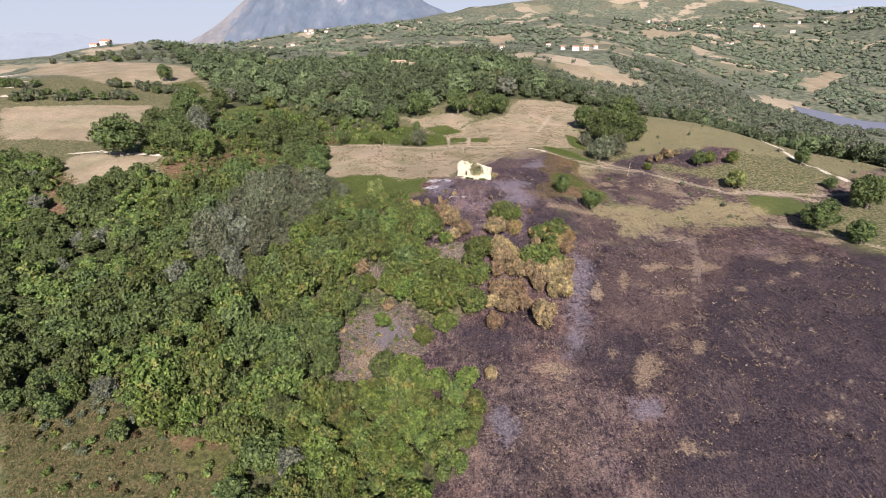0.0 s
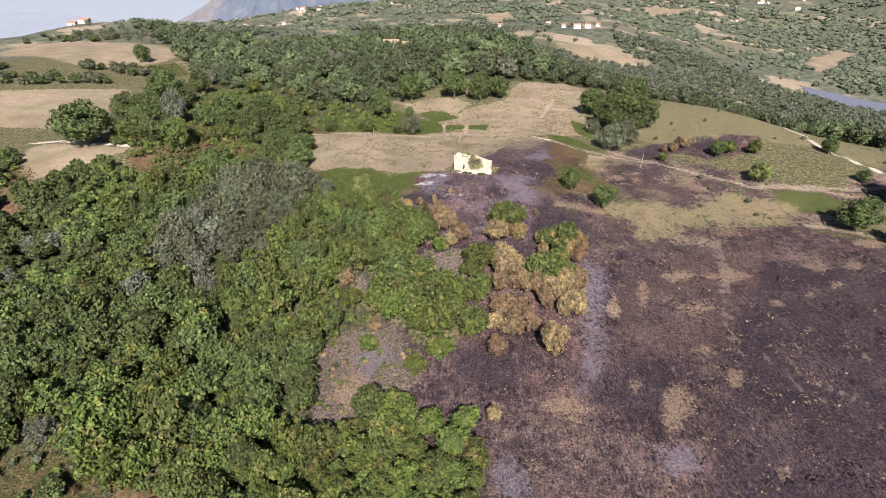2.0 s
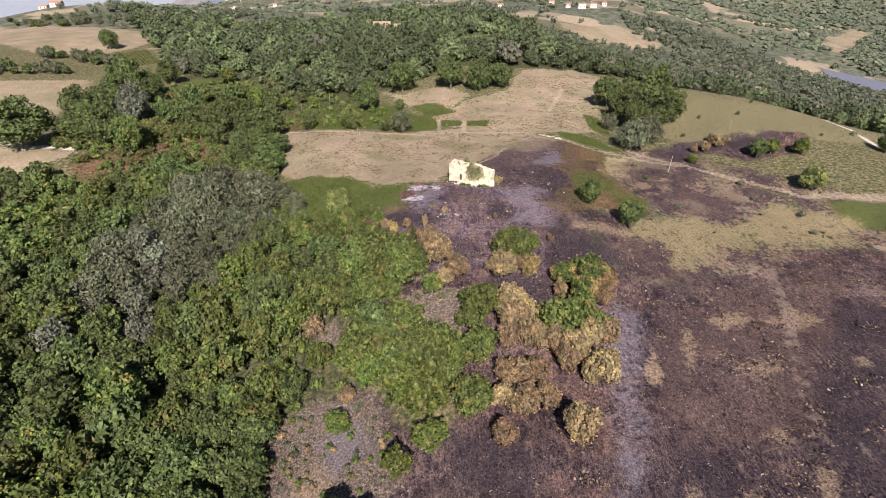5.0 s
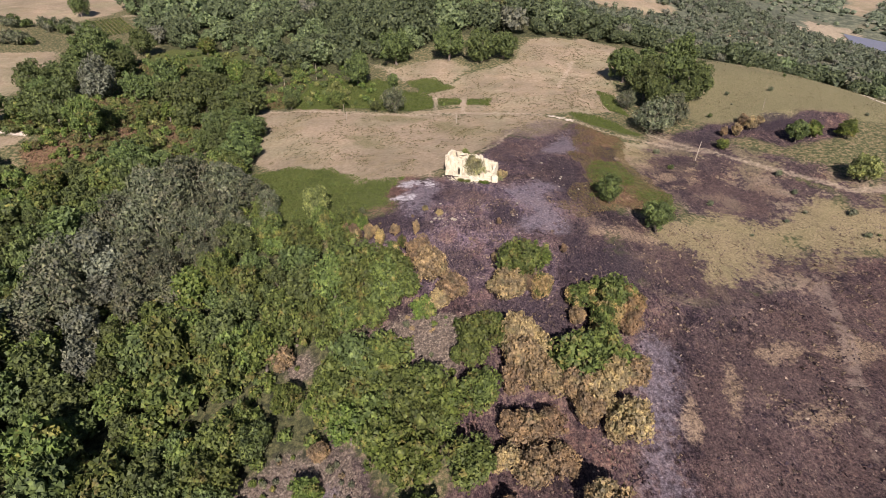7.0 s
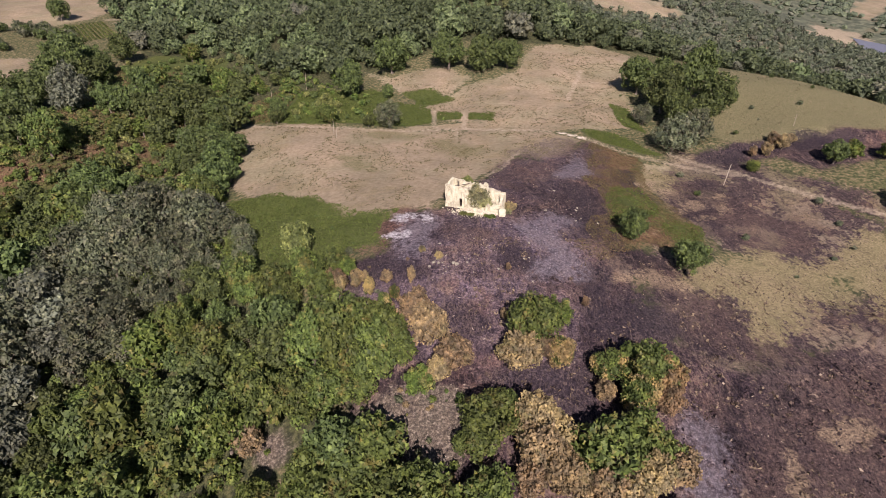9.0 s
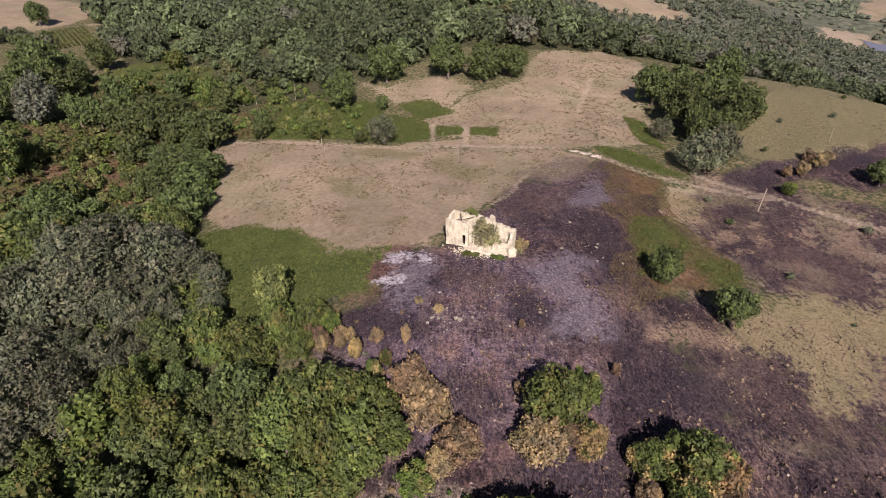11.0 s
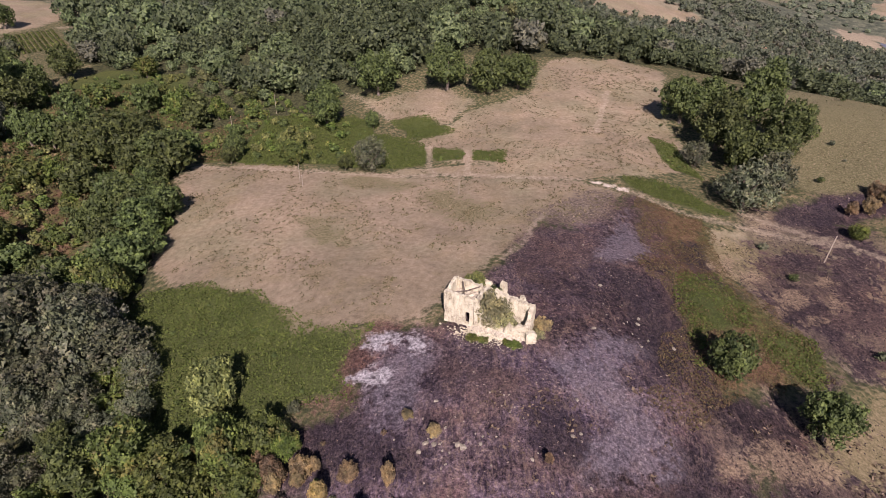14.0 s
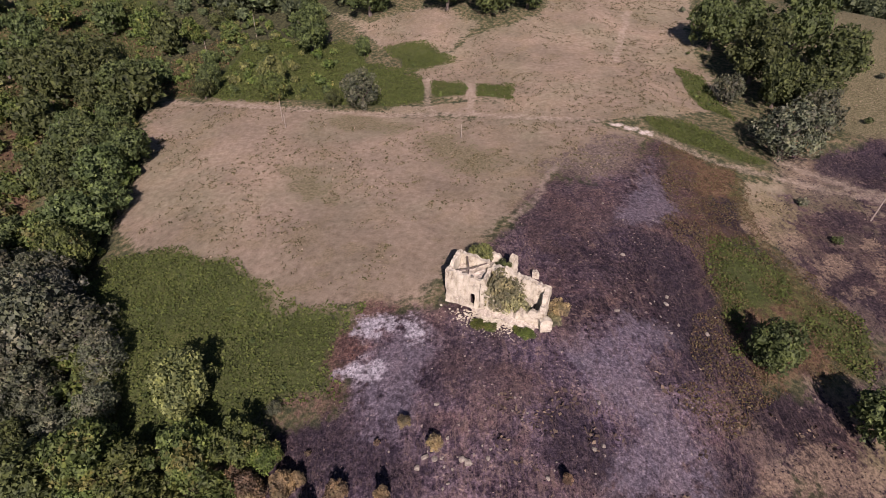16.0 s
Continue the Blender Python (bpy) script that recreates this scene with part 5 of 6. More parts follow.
def scatter(ring, gap, rng, clear=()):
    """Places in a ring, about gap metres apart, kept off the clear covers."""
    p = np.array(ring)
    lo, hi = p.min(axis=0), p.max(axis=0)
    gx, gy = np.meshgrid(np.arange(lo[0], hi[0], gap), np.arange(lo[1], hi[1], gap * 0.87))
    gx[1::2] += gap / 2
    x = gx.ravel() + rng.uniform(-0.36, 0.36, gx.size) * gap
    y = gy.ravel() + rng.uniform(-0.36, 0.36, gx.size) * gap
    keep = inside(x, y, ring) > 0
    x, y = x[keep], y[keep]
    got = cover_at(x, y)
    keep = np.ones(x.shape, bool)
    for c in clear:
        keep &= got[c] < 0.5
    return x[keep], y[keep]


CLEAR = ("dry", "burnt", "fern", "path", "chalk", "olive")
wood_rng = np.random.default_rng(9)
xs, ys = scatter(WOODS["west"], 5.5, wood_rng, CLEAR + ("rust",))
rest = []
for x, y in zip(xs, ys):
    r = wood_rng.choice((wood_rng.uniform(2.2, 3.2), wood_rng.uniform(3.2, 4.7)))
    t = 0.5 + 0.5 * float(lumps(x, y, 22, 31)[()] if np.ndim(x) else lumps(np.array([x]), np.array([y]), 22, 31)[0]) + wood_rng.uniform(-0.25, 0.25)
    if (np.hypot(STAND[:, 0] - x, STAND[:, 1] - y) < STAND[:, 2] * 0.6 + r * 0.5).any():
        continue
    silver = (math.hypot(x + 62, (y - 178)) < 24) or (math.hypot(x + 75, y - 155) < 10)
    kind = "s" if silver and t > 0.25 else "yg"[wood_rng.integers(2)] if (y < 100 and x > -30) else ("p" if wood_rng.random() < 0.025 else ("o" if t < 0.55 else ("g" if t < 0.85 else "y")))
    if inside(np.array([x]), np.array([y]), WOODS["hedge"])[0] > 0:
        continue
    rest.append((kind, x, y, r * (0.78 if (y < 100 and x > -30) else 1.0)))
rest.sort(key=lambda row: -row[1])
near, rest = rest[:330], rest[330:]
for row in near:
    place_tree(*row, wood_rng, "trees of the western wood")


def woodland(name, rows, leaves, leaf, label, lobes=4, tone=None):
    """Many trees joined: crowns alone, of several kinds."""
    rng = np.random.default_rng(len(rows))
    forms = [crown_arrays(rng, int(leaves * 1.7), leaf * 0.8, lobes, wild=0.25) for k in range(5)]
    for kind in sorted({k for k, *_ in rows}):
        vs, qs, ts, base = [], [], [], 0
        for k, x, y, r in rows:
            if k != kind:
                continue
            v, q, t = forms[rng.integers(5)]
            an = rng.uniform(0, 6.28)
            c, s = math.cos(an), math.sin(an)
            w = v @ np.array([[c, s, 0], [-s, c, 0], [0, 0, rng.uniform(0.85, 1.15) * (1.0 if lobes > 1 else 0.72)]]) * r + np.array([x, y, zat(x, y) + (0.85 if lobes > 1 else 0.5) * r])
            vs.append(w)
            qs.append(q + base)
            ts.append(t + base)
            base += len(v)
        me = mesh_of(name, np.vstack(vs), np.vstack(qs).tolist() + np.vstack(ts).tolist(), (tone or LEAF)[kind])
        tagged(new(name, me), label, "woodland", kind="stuff")


woodland("woodland", rest, 380, 0.135, "dense green broadleaf wood on the western slope", 9)


# Hill foliage, paler and bluer than LEAF: distance haze put into the colour.
HAZED_HILL_LEAF = {
    "o": leaf_material("hazed_hill_oak_leaves", (0.040, 0.060, 0.030), (0.108, 0.142, 0.068)),
    "g": leaf_material("hazed_hill_green_leaves", (0.055, 0.080, 0.036), (0.138, 0.170, 0.078)),
    "y": leaf_material("hazed_hill_yellow_leaves", (0.075, 0.092, 0.036), (0.16, 0.17, 0.075)),
    "s": leaf_material("hazed_hill_grey_leaves", (0.075, 0.082, 0.058), (0.15, 0.155, 0.11)),
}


def grove(rings, rng, thin=9.0):
    rows = []
    for ring, gap in rings:
        xs, ys = scatter(ring, gap, rng, CLEAR)
        for x, y in zip(xs, ys):
            tone = lumps(np.array([x]), np.array([y]), 30, 33)[0] + 0.35 * lumps(np.array([x]), np.array([y]), 11, 34)[0] + 0.45 * rng.uniform(-1, 1)
            if (tone > 0.5 and rng.random() < 0.45) or tone > thin or (np.hypot(STAND[:, 0] - x, STAND[:, 1] - y) < STAND[:, 2] * 0.7 + 0.3 * gap).any():
                continue
            small = 0.55 if tone > 0.35 else 1.0
            kind = "y" if tone > 0.85 else "g" if tone > 0.2 else "s" if tone < -1.0 else "o"
            rows.append((kind, x, y, small * gap * rng.choice((0.42, 0.5, 0.6, 0.72, 0.85))))
    return rows


for row in grove(((WOODS["hedge"], 4.4),), wood_rng):
    place_tree(*row, wood_rng, "hedge trees along the dry field")
woodland("hill_woodland", grove(((WOODS["dell"], 7.5), (WOODS["middle"], 6.5)), wood_rng, -0.22), 420, 0.125, "green trees and scrub in the dell", 12)
summit = grove(((WOODS["summit"], 8.0), (WOODS["crest"], 6.5), (WOODS["valley"], 7.5)), wood_rng)
woodland("hilltop_woodland", [row for row in summit if row[2] < 385 and row[1] < 215], 190, 0.135, "dark green woods on the near side of the summit", 6, HAZED_HILL_LEAF)
woodland("summit_woodland", [row for row in summit if row[2] >= 385 or row[1] >= 215], 70, 0.20, "dark green woods over the summit and its crest", 4, HAZED_HILL_LEAF)


# ---- the ruin ----
RX, RY, RTURN = 4.6, 182.4, -23.5
RUIN = thing("ruined_house", RX, RY, zat(8, 182) + 0.1, "roofless ruined pale stone house on the burnt hill", "ruin", rz=RTURN)


def ruin_place(u, v):
    c, s = math.cos(radians(RTURN)), math.sin(radians(RTURN))
    return RX + u * c - v * s, RY + u * s + v * c


def ragged_wall(name, ax, ay, bx, by, heights, thick=0.5, parent=None, gap=None, foot=-1.0):
    """A rubble wall with a broken crest: heights at even steps along it. gap: from, to, bottom and top of an opening, in metres along the wall."""
    rng = np.random.default_rng(int(abs(ax * 7 + by * 13 + bx) * 10) + 3)
    bm = bmesh.new()
    dx, dy = bx - ax, by - ay
    ln = math.hypot(dx, dy)
    ox, oy = -dy / ln * thick, dx / ln * thick
    cuts = list(np.linspace(0, ln, max(6, int(ln / 0.25))))
    if gap:
        cuts = sorted([c for c in cuts if min(abs(c - gap[0]), abs(c - gap[1])) > 0.12] + [gap[0], gap[1]])
    levels = 9
    rows = []
    for d in cuts:
        k = d / ln
        h = float(np.interp(k, np.linspace(0, 1, len(heights)), heights)) + rng.uniform(-0.16, 0.14)
        zs = list(np.linspace(foot, h, levels))
        if gap:
            zs[3], zs[6] = gap[2], min(gap[3], h - 0.2)
            zs[1], zs[2] = foot + (gap[2] - foot) / 3, foot + (gap[2] - foot) * 2 / 3
            zs[4], zs[5] = gap[2] + (zs[6] - gap[2]) / 3, gap[2] + (zs[6] - gap[2]) * 2 / 3
            zs[7] = (zs[6] + h) / 2
        row = [[], []]
        for side in (0, 1):
            for j, z in enumerate(zs):
                jit = rng.uniform(-0.07, 0.07, 2)
                top = 0.06 if j == levels - 1 else 0.0
                row[side].append(bm.verts.new((ax + dx * k + ox * (side * (1 - 2 * top) + top) + jit[0], ay + dy * k + oy * (side * (1 - 2 * top) + top) + jit[1], z + (rng.uniform(-0.05, 0.05) if j == levels - 1 else 0))))
        rows.append(row)

    def open_at(i, j):
        return gap and cuts[i] >= gap[0] - 0.01 and cuts[i + 1] <= gap[1] + 0.01 and 3 <= j < 6

    for i, (a, b) in enumerate(zip(rows, rows[1:])):
        for j in range(levels - 1):
            if open_at(i, j):
                continue
            bm.faces.new((a[0][j], b[0][j], b[0][j + 1], a[0][j + 1]))
            bm.faces.new((a[1][j + 1], b[1][j + 1], b[1][j], a[1][j]))
        bm.faces.new((a[0][-1], b[0][-1], b[1][-1], a[1][-1]))
        if open_at(i, 3):
            bm.faces.new((a[0][3], b[0][3], b[1][3], a[1][3]))
            bm.faces.new((a[1][6], b[1][6], b[0][6], a[0][6]))
    if gap:
        for i, c in enumerate(cuts):
            if abs(c - gap[0]) < 0.01 or abs(c - gap[1]) < 0.01:
                for j in range(3, 6):
                    r = rows[i]
                    bm.faces.new((r[0][j], r[0][j + 1], r[1][j + 1], r[1][j]))
    for r in (rows[0], rows[-1]):
        for j in range(levels - 1):
            bm.faces.new((r[0][j], r[0][j + 1], r[1][j + 1], r[1][j]))
    bmesh.ops.recalc_face_normals(bm, faces=bm.faces)
    return part(name, bm, PLASTER, parent or RUIN)


ragged_wall("front_wall", 0, 0, 4.1, -0.1, (4.3, 4.2, 4.3, 4.15, 4.0), thick=0.5, gap=(2.95, 3.55, 0.1, 1.85))
ragged_wall("side_wall", 0.02, 4.1, 0.02, 0.5, (4.5, 4.8, 4.5, 4.3), thick=0.5)
ragged_wall("rear_wall", 4.1, 4.1, 0.5, 4.1, (3.9, 4.1, 4.5, 4.4), thick=0.5)
ragged_wall("dividing_wall", 4.15, 3.9, 4.15, 0.4, (3.9, 3.7, 3.7, 3.9), thick=0.45)
ragged_wall("rear_wall", 11.6, 3.1, 4.6, 3.4, (3.0, 3.4, 3.6, 3.9, 4.3, 4.1), thick=0.75)
ragged_wall("end_wall", 11.7, -0.1, 11.5, 3.1, (1.7, 2.1, 2.7, 3.0, 3.1), thick=0.7)
ragged_wall("front_wall", 4.2, -0.12, 8.0, -0.25, (3.9, 3.0, 1.9, 1.1, 0.8, 0.5), thick=0.6)
ragged_wall("front_wall", 8.35, -0.3, 11.3, -0.15, (0.7, 1.6, 1.1, 1.7, 1.6, 1.8), thick=0.6)
ragged_wall("buttress", 11.5, -0.9, 12.6, -0.3, (1.1, 1.4, 0.8), thick=0.8)


def beam_mesh(a, b, w):
    bm = bmesh.new()
    tapered(bm, a, b, w, w * 0.85, 6)
    return bm


for a, b in (((0.4, 0.5, 3.9), (4.1, 4.1, 3.8)), ((1.0, 4.1, 4.1), (2.6, 0.4, 3.8))):
    part("roof_beam", beam_mesh(a, b, 0.09), BARK, RUIN, "old fallen roof beam")


def floor_slab():
    bm = bmesh.new()
    rng = np.random.default_rng(4)
    g = [[bm.verts.new((0.4 + 3.75 * i / 9, 0.4 + 3.8 * j / 7, 2.9 + rng.uniform(-0.2, 0.2))) for j in range(8)] for i in range(10)]
    low = [[bm.verts.new((0.4 + 3.75 * i / 9, 0.4 + 3.8 * j / 7, 2.3)) for j in range(8)] for i in range(10)]
    for i in range(9):
        for j in range(7):
            bm.faces.new((g[i][j], g[i + 1][j], g[i + 1][j + 1], g[i][j + 1]))
            bm.faces.new((low[i][j + 1], low[i + 1][j + 1], low[i + 1][j], low[i][j]))
    return bm


def rubble_material(name, pale):
    m, n, l, b = material(name, 0.95)
    pos = n.new("ShaderNodeNewGeometry").outputs["Position"]
    f = noise_node(n, l, pos, 3.0, 6, 0.7)
    l.new(ramp(n, l, f, [(k, tuple(pale * c for c in col)) for k, col in ((0.3, (0.22, 0.195, 0.15)), (0.5, (0.40, 0.36, 0.28)), (0.7, (0.60, 0.56, 0.44)))]), b.inputs["Base Color"])
    return m


RUBBLE = rubble_material("pale_rubble", 1.0)
LIMESTONE = rubble_material("weathered_limestone", 0.6)
part("upper_floor", floor_slab(), RUBBLE, RUIN, "collapsed grey upper floor with rubble")


def wall_stub(u, v, w, h, turn, label):
    x, y = ruin_place(u, v)
    ob = thing("wall_fragment", x, y, zat(x, y), label, "ruin", "fragments behind the ruin", RTURN + turn)
    ragged_wall("masonry", -w / 2, -0.3, w / 2, -0.3, (h * 0.8, h, h * 0.95, h * 0.7), 0.6, ob, foot=-0.6)


wall_stub(3.7, 7.3, 1.7, 2.5, 20, "broad pale stump of a fallen stone wall")
wall_stub(5.9, 7.7, 1.0, 2.8, 60, "tall narrow stump of a fallen stone wall")
wall_stub(8.7, 7.9, 0.8, 0.9, 10, "low small stump of a fallen stone wall")


# ---- stones ----
def stone_mesh(seed):
    rng = np.random.default_rng(seed)
    bm = bmesh.new()
    bmesh.ops.create_icosphere(bm, subdivisions=1, radius=1.0)
    for v in bm.verts:
        v.co = Vector((v.co.x, v.co.y * 0.8, v.co.z * 0.65)) * rng.uniform(0.7, 1.2)
    me = bpy.data.meshes.new("stone")
    bm.to_mesh(me)
    bm.free()
    me.materials.append(LIMESTONE)
    return me


STONES = [stone_mesh(k) for k in range(6)]
stone_rng = np.random.default_rng(12)


def strew(cx, cy, sx, sy, count, lo, hi, group):
    for _ in range(count):
        x, y = cx + stone_rng.normal() * sx, cy + stone_rng.normal() * sy
        r = lo + (hi - lo) * stone_rng.random() ** 2.5
        ob = new("stone", STONES[stone_rng.integers(6)])
        ob.matrix_basis = pose(x, y, zat(x, y) + 0.25 * r, stone_rng.uniform(-20, 20), stone_rng.uniform(-20, 20), stone_rng.uniform(0, 360)) @ Matrix.Diagonal((r, r, r, 1))
        tagged(ob, "pale limestone rock lying on burnt ground", "rock", group)


strew(4.5, 164.0, 1.7, 1.5, 22, 0.12, 0.5, "rocks below the ruin")
strew(30, 186, 2.5, 9, 22, 0.12, 0.35, "rocks on the char")
strew(12, 166, 7, 3, 24, 0.12, 0.4, "rocks on the char")
strew(78, 110, 14, 18, 26, 0.10, 0.32, "rocks of the burnt slope")


def heap(u, v, su, sv, count, lo, hi):
    """Fallen masonry before the ruin, many small stones in one mesh."""
    rng = np.random.default_rng(count)
    vs, fs, base = [], [], 0
    for _ in range(count):
        x, y = ruin_place(u + rng.normal() * su, v + rng.normal() * sv)
        r = rng.uniform(lo, hi)
        w = ICO[0] * r * rng.uniform(0.6, 1.2, (len(ICO[0]), 1)) * np.array([1, 0.9, 0.7]) + np.array([x, y, zat(x, y) + 0.3 * r])
        vs.append(w)
        fs.append(ICO[1] + base)
        base += len(w)
    return mesh_of("rubble", np.vstack(vs), np.vstack(fs), PLASTER)




def apron():
    """The bank of fallen plaster and masonry along the front."""
    nu, nv = 44, 16
    vs = []
    for i in range(nu + 1):
        for j in range(nv + 1):
            u, k = 3.2 + 8.6 * i / nu, j / nv
            v = 0.5 - k * (2.6 + 0.5 * math.sin(u * 1.7))
            x, y = ruin_place(u, v)
            body = max(0.0, math.sin(min(1.0, max(0.0, (u - 3.2) / 8.6)) * 3.14)) ** 0.5
            lift = 0.8 * body * max(0.0, 1 - k) ** 1.5
            lump = 0.12 * float(lumps(x, y, 0.5, 81)) + 0.08 * float(lumps(x, y, 0.23, 82))
            vs.append((x, y, zat(x, y) - 0.12 + lift + lump * (0.35 + body * (1 - k)) - 0.25 * k ** 3))
    fs = [(i * (nv + 1) + j, i * (nv + 1) + j + 1, (i + 1) * (nv + 1) + j + 1, (i + 1) * (nv + 1) + j) for i in range(nu) for j in range(nv)]
    return mesh_of("rubble_bank", vs, fs, RUBBLE)


tagged(new("rubble_bank", apron()), "sloping bank of pale fallen masonry against the ruin", "rubble", kind="stuff")
tagged(new("rubble_heap", heap(6.0, -1.3, 2.1, 0.5, 380, 0.05, 0.20)), "pale fallen masonry heaped before the ruin", "rubble", kind="stuff")
tagged(new("rubble_scatter", heap(5.6, -2.5, 2.2, 0.8, 260, 0.03, 0.09)), "pale stone chips scattered below the ruin", "rubble", kind="stuff")


# ---- bushes at the ruin ----
LEAF["v"] = leaf_material("olive_scrub", (0.15, 0.155, 0.075), (0.32, 0.31, 0.165))
def bush(kind, x, y, r, z=None, label="", tall=1.0):
    rng = np.random.default_rng(int(abs(x * 10 + y * 7)))
    ob = thing("bush", x, y, zat(x, y) if z is None else z, label, "bush", "bushes at the ruin", rng.uniform(0, 360))
    v, q, t = crown_arrays(rng, 2200, 0.055, 16, core=0.6)
    v = v * np.array([r, r, r * tall]) + np.array([0, 0, r * tall * 0.7])
    new("leaves", mesh_of("leaves", v, q.tolist() + t.tolist(), LEAF[kind])).parent = ob
    bm = bmesh.new()
    for k in range(3):
        tapered(bm, (0.04 * k, 0, -0.3), (0.4 * r * math.cos(2.1 * k), 0.4 * r * math.sin(2.1 * k), r * tall), 0.05, 0.02, 5)
    part("stems", bm, BARK, ob)


for kind, u, v, r, tall, words in (("v", 6.2, 1.6, 2.6, 1.15, "olive-grey bush filling the roofless room"), ("v", 7.9, 1.1, 1.9, 0.95, "olive-grey bush inside the ruin's walls"), ("l", 2.2, 6.2, 1.9, 1.4, "green bush growing behind the ruin"), ("o", 4.9, 6.3, 1.2, 1.3, "dark green bush behind the ruin's wall"), ("b", 12.7, 2.6, 1.4, 0.9, "dry grey-brown bush against the end wall"), ("v", 12.5, 1.0, 1.0, 0.7, "dry low bush against the end wall"), ("y", 4.9, -2.5, 1.0, 0.4, "low green weeds on the rubble"), ("y", 6.3, -2.4, 0.9, 0.35, "low green weeds on the rubble"), ("y", 10.2, -1.9, 1.1, 0.4, "bright green weeds below the broken wall"), ("y", 9.2, -1.6, 0.7, 0.35, "bright green weeds below the broken wall")):
    x, y = ruin_place(u, v)
    bush(kind, x, y, r, label=words, tall=tall)

# ---- poles ----
def pole(x, y, h, r, lean, label, group):
    ob = thing("wooden_pole", x, y, zat(x, y), label, "pole", group)
    bm = bmesh.new()
    tapered(bm, (0, 0, -0.4), (lean * h, 0.02 * h, h), r, r * 0.7, 8, 0.0)
    part("shaft", bm, POLE_WOOD, ob)
    bm = bmesh.new()
    tapered(bm, (lean * h * 0.99 - 0.01, 0.02 * h, h - 0.02), (lean * h, 0.02 * h, h + 0.08), r * 0.75, r * 0.3, 8)
    part("cap", bm, POLE_WOOD, ob)


def pole_material():
    m, n, l, b = material("weathered_pole", 0.85)
    pos = n.new("ShaderNodeNewGeometry").outputs["Position"]
    f = noise_node(n, l, pos, 4.0, 5, 0.6, (1, 1, 0.1, 0))
    l.new(ramp(n, l, f, [(0.3, (0.20, 0.17, 0.13)), (0.7, (0.42, 0.37, 0.30))]), b.inputs["Base Color"])
    return m


POLE_WOOD = pole_material()
pole(73, 205.5, 5.2, 0.11, 0.14, "leaning grey wooden pole beside the burnt verge", "poles")
for x, y, h in ((8.4, 227.5, 2.6), (-26.5, 236.4, 2.6), (-27.8, 239.5, 4.2), (-66.5, 264, 5.5), (-58.8, 285, 6.5), (-49, 300, 6.5), (104, 232, 3.5)):
    pole(x, y, h, 0.08, 0.03, "thin grey wooden pole in rough grass", "poles")


# ---- low growth ----
def mixed_tones(name, stops):
    m, n, l, b = material(name, 0.9)
    geo = n.new("ShaderNodeNewGeometry")
    l.new(ramp(n, l, geo.outputs["Random Per Island"], stops), b.inputs["Base Color"])
    b.inputs["Specular IOR Level"].default_value = 0.1
    return m


def sprigs(name, box, per, cover, low, size, upright, mat, label, seed, bunch=1, rise=0.0):
    """Sprigs strewn where a cover lies: small bent blades, per square metre, in one mesh."""
    rng = np.random.default_rng(seed)
    count = int((box[1] - box[0]) * (box[3] - box[2]) * per)
    x, y = rng.uniform(box[0], box[1], count), rng.uniform(box[2], box[3], count)
    got = cover_at(x, y)
    w = np.max([got[c] for c in cover], axis=0)
    for c in ("path", "chalk", "ash", "grey"):
        w = np.where(got[c] > 0.5, 0, w)
    keep = (w > 0.22) & (w + 0.35 * (lumps(x, y, 4.0, seed) + 0.7 * lumps(x, y, 13, seed + 1)) > low)
    x, y = x[keep], y[keep]
    if bunch > 1:
        x = np.repeat(x, bunch) + rng.normal(size=len(x) * bunch) * size * 1.1
        y = np.repeat(y, bunch) + rng.normal(size=len(y) * bunch) * size * 1.1
    n = len(x)
    got = cover_at(x, y)
    z = ground_z(x, y) + 0.15 * got["fern"] + rise * rng.uniform(0, 1, n) * (0.6 + 0.6 * lumps(x, y, 1.1, seed + 2))
    p = np.stack([x, y, z], axis=1)
    an = rng.uniform(0, 6.283, n)
    s = (size * rng.uniform(0.5, 1.5, n))[:, None]
    u = np.stack([np.cos(an), np.sin(an), np.zeros(n)], axis=1)
    up = np.stack([rng.normal(size=n) * 0.6, rng.normal(size=n) * 0.6, np.full(n, upright)], axis=1)
    up /= np.linalg.norm(up, axis=1)[:, None]
    q = np.stack([p - u * s * 0.5, p + u * s * 0.5, p + u * s * 0.3 + up * s, p - u * s * 0.3 + up * s * 0.9], axis=1).reshape(-1, 3)
    me = mesh_of(name, q, np.arange(n * 4).reshape(-1, 4), mat)
    tagged(new(name, me), label, "grass" if "grass" in name else "undergrowth", kind="stuff")


BRACKEN = mixed_tones("bracken", [(0.0, (0.042, 0.060, 0.016)), (0.5, (0.068, 0.092, 0.024)), (1.0, (0.098, 0.118, 0.033))])
DEAD_FERN = mixed_tones("dead_bracken", [(0.0, (0.055, 0.045, 0.025)), (0.4, (0.115, 0.072, 0.040)), (0.65, (0.085, 0.085, 0.032)), (1.0, (0.17, 0.125, 0.068))])
CHAR = mixed_tones("charred_stalks", [(0.0, (0.012, 0.009, 0.013)), (0.6, (0.036, 0.027, 0.033)), (0.85, (0.085, 0.062, 0.056)), (0.96, (0.16, 0.12, 0.095)), (1.0, (0.30, 0.24, 0.18))])
SINGED = mixed_tones("singed_straw", [(0.0, (0.05, 0.037, 0.03)), (0.5, (0.11, 0.082, 0.058)), (1.0, (0.22, 0.17, 0.115))])
TUFT = mixed_tones("dry_tufts", [(0.0, (0.055, 0.055, 0.025)), (0.6, (0.10, 0.088, 0.045)), (0.9, (0.20, 0.16, 0.10)), (1.0, (0.34, 0.27, 0.19))])
sprigs("bracken", (-50, 70, 160, 300), 20, ("fern",), 0.30, 0.22, 0.7, BRACKEN, "waist-high green bracken and ferns", 41, 1, 0.45)
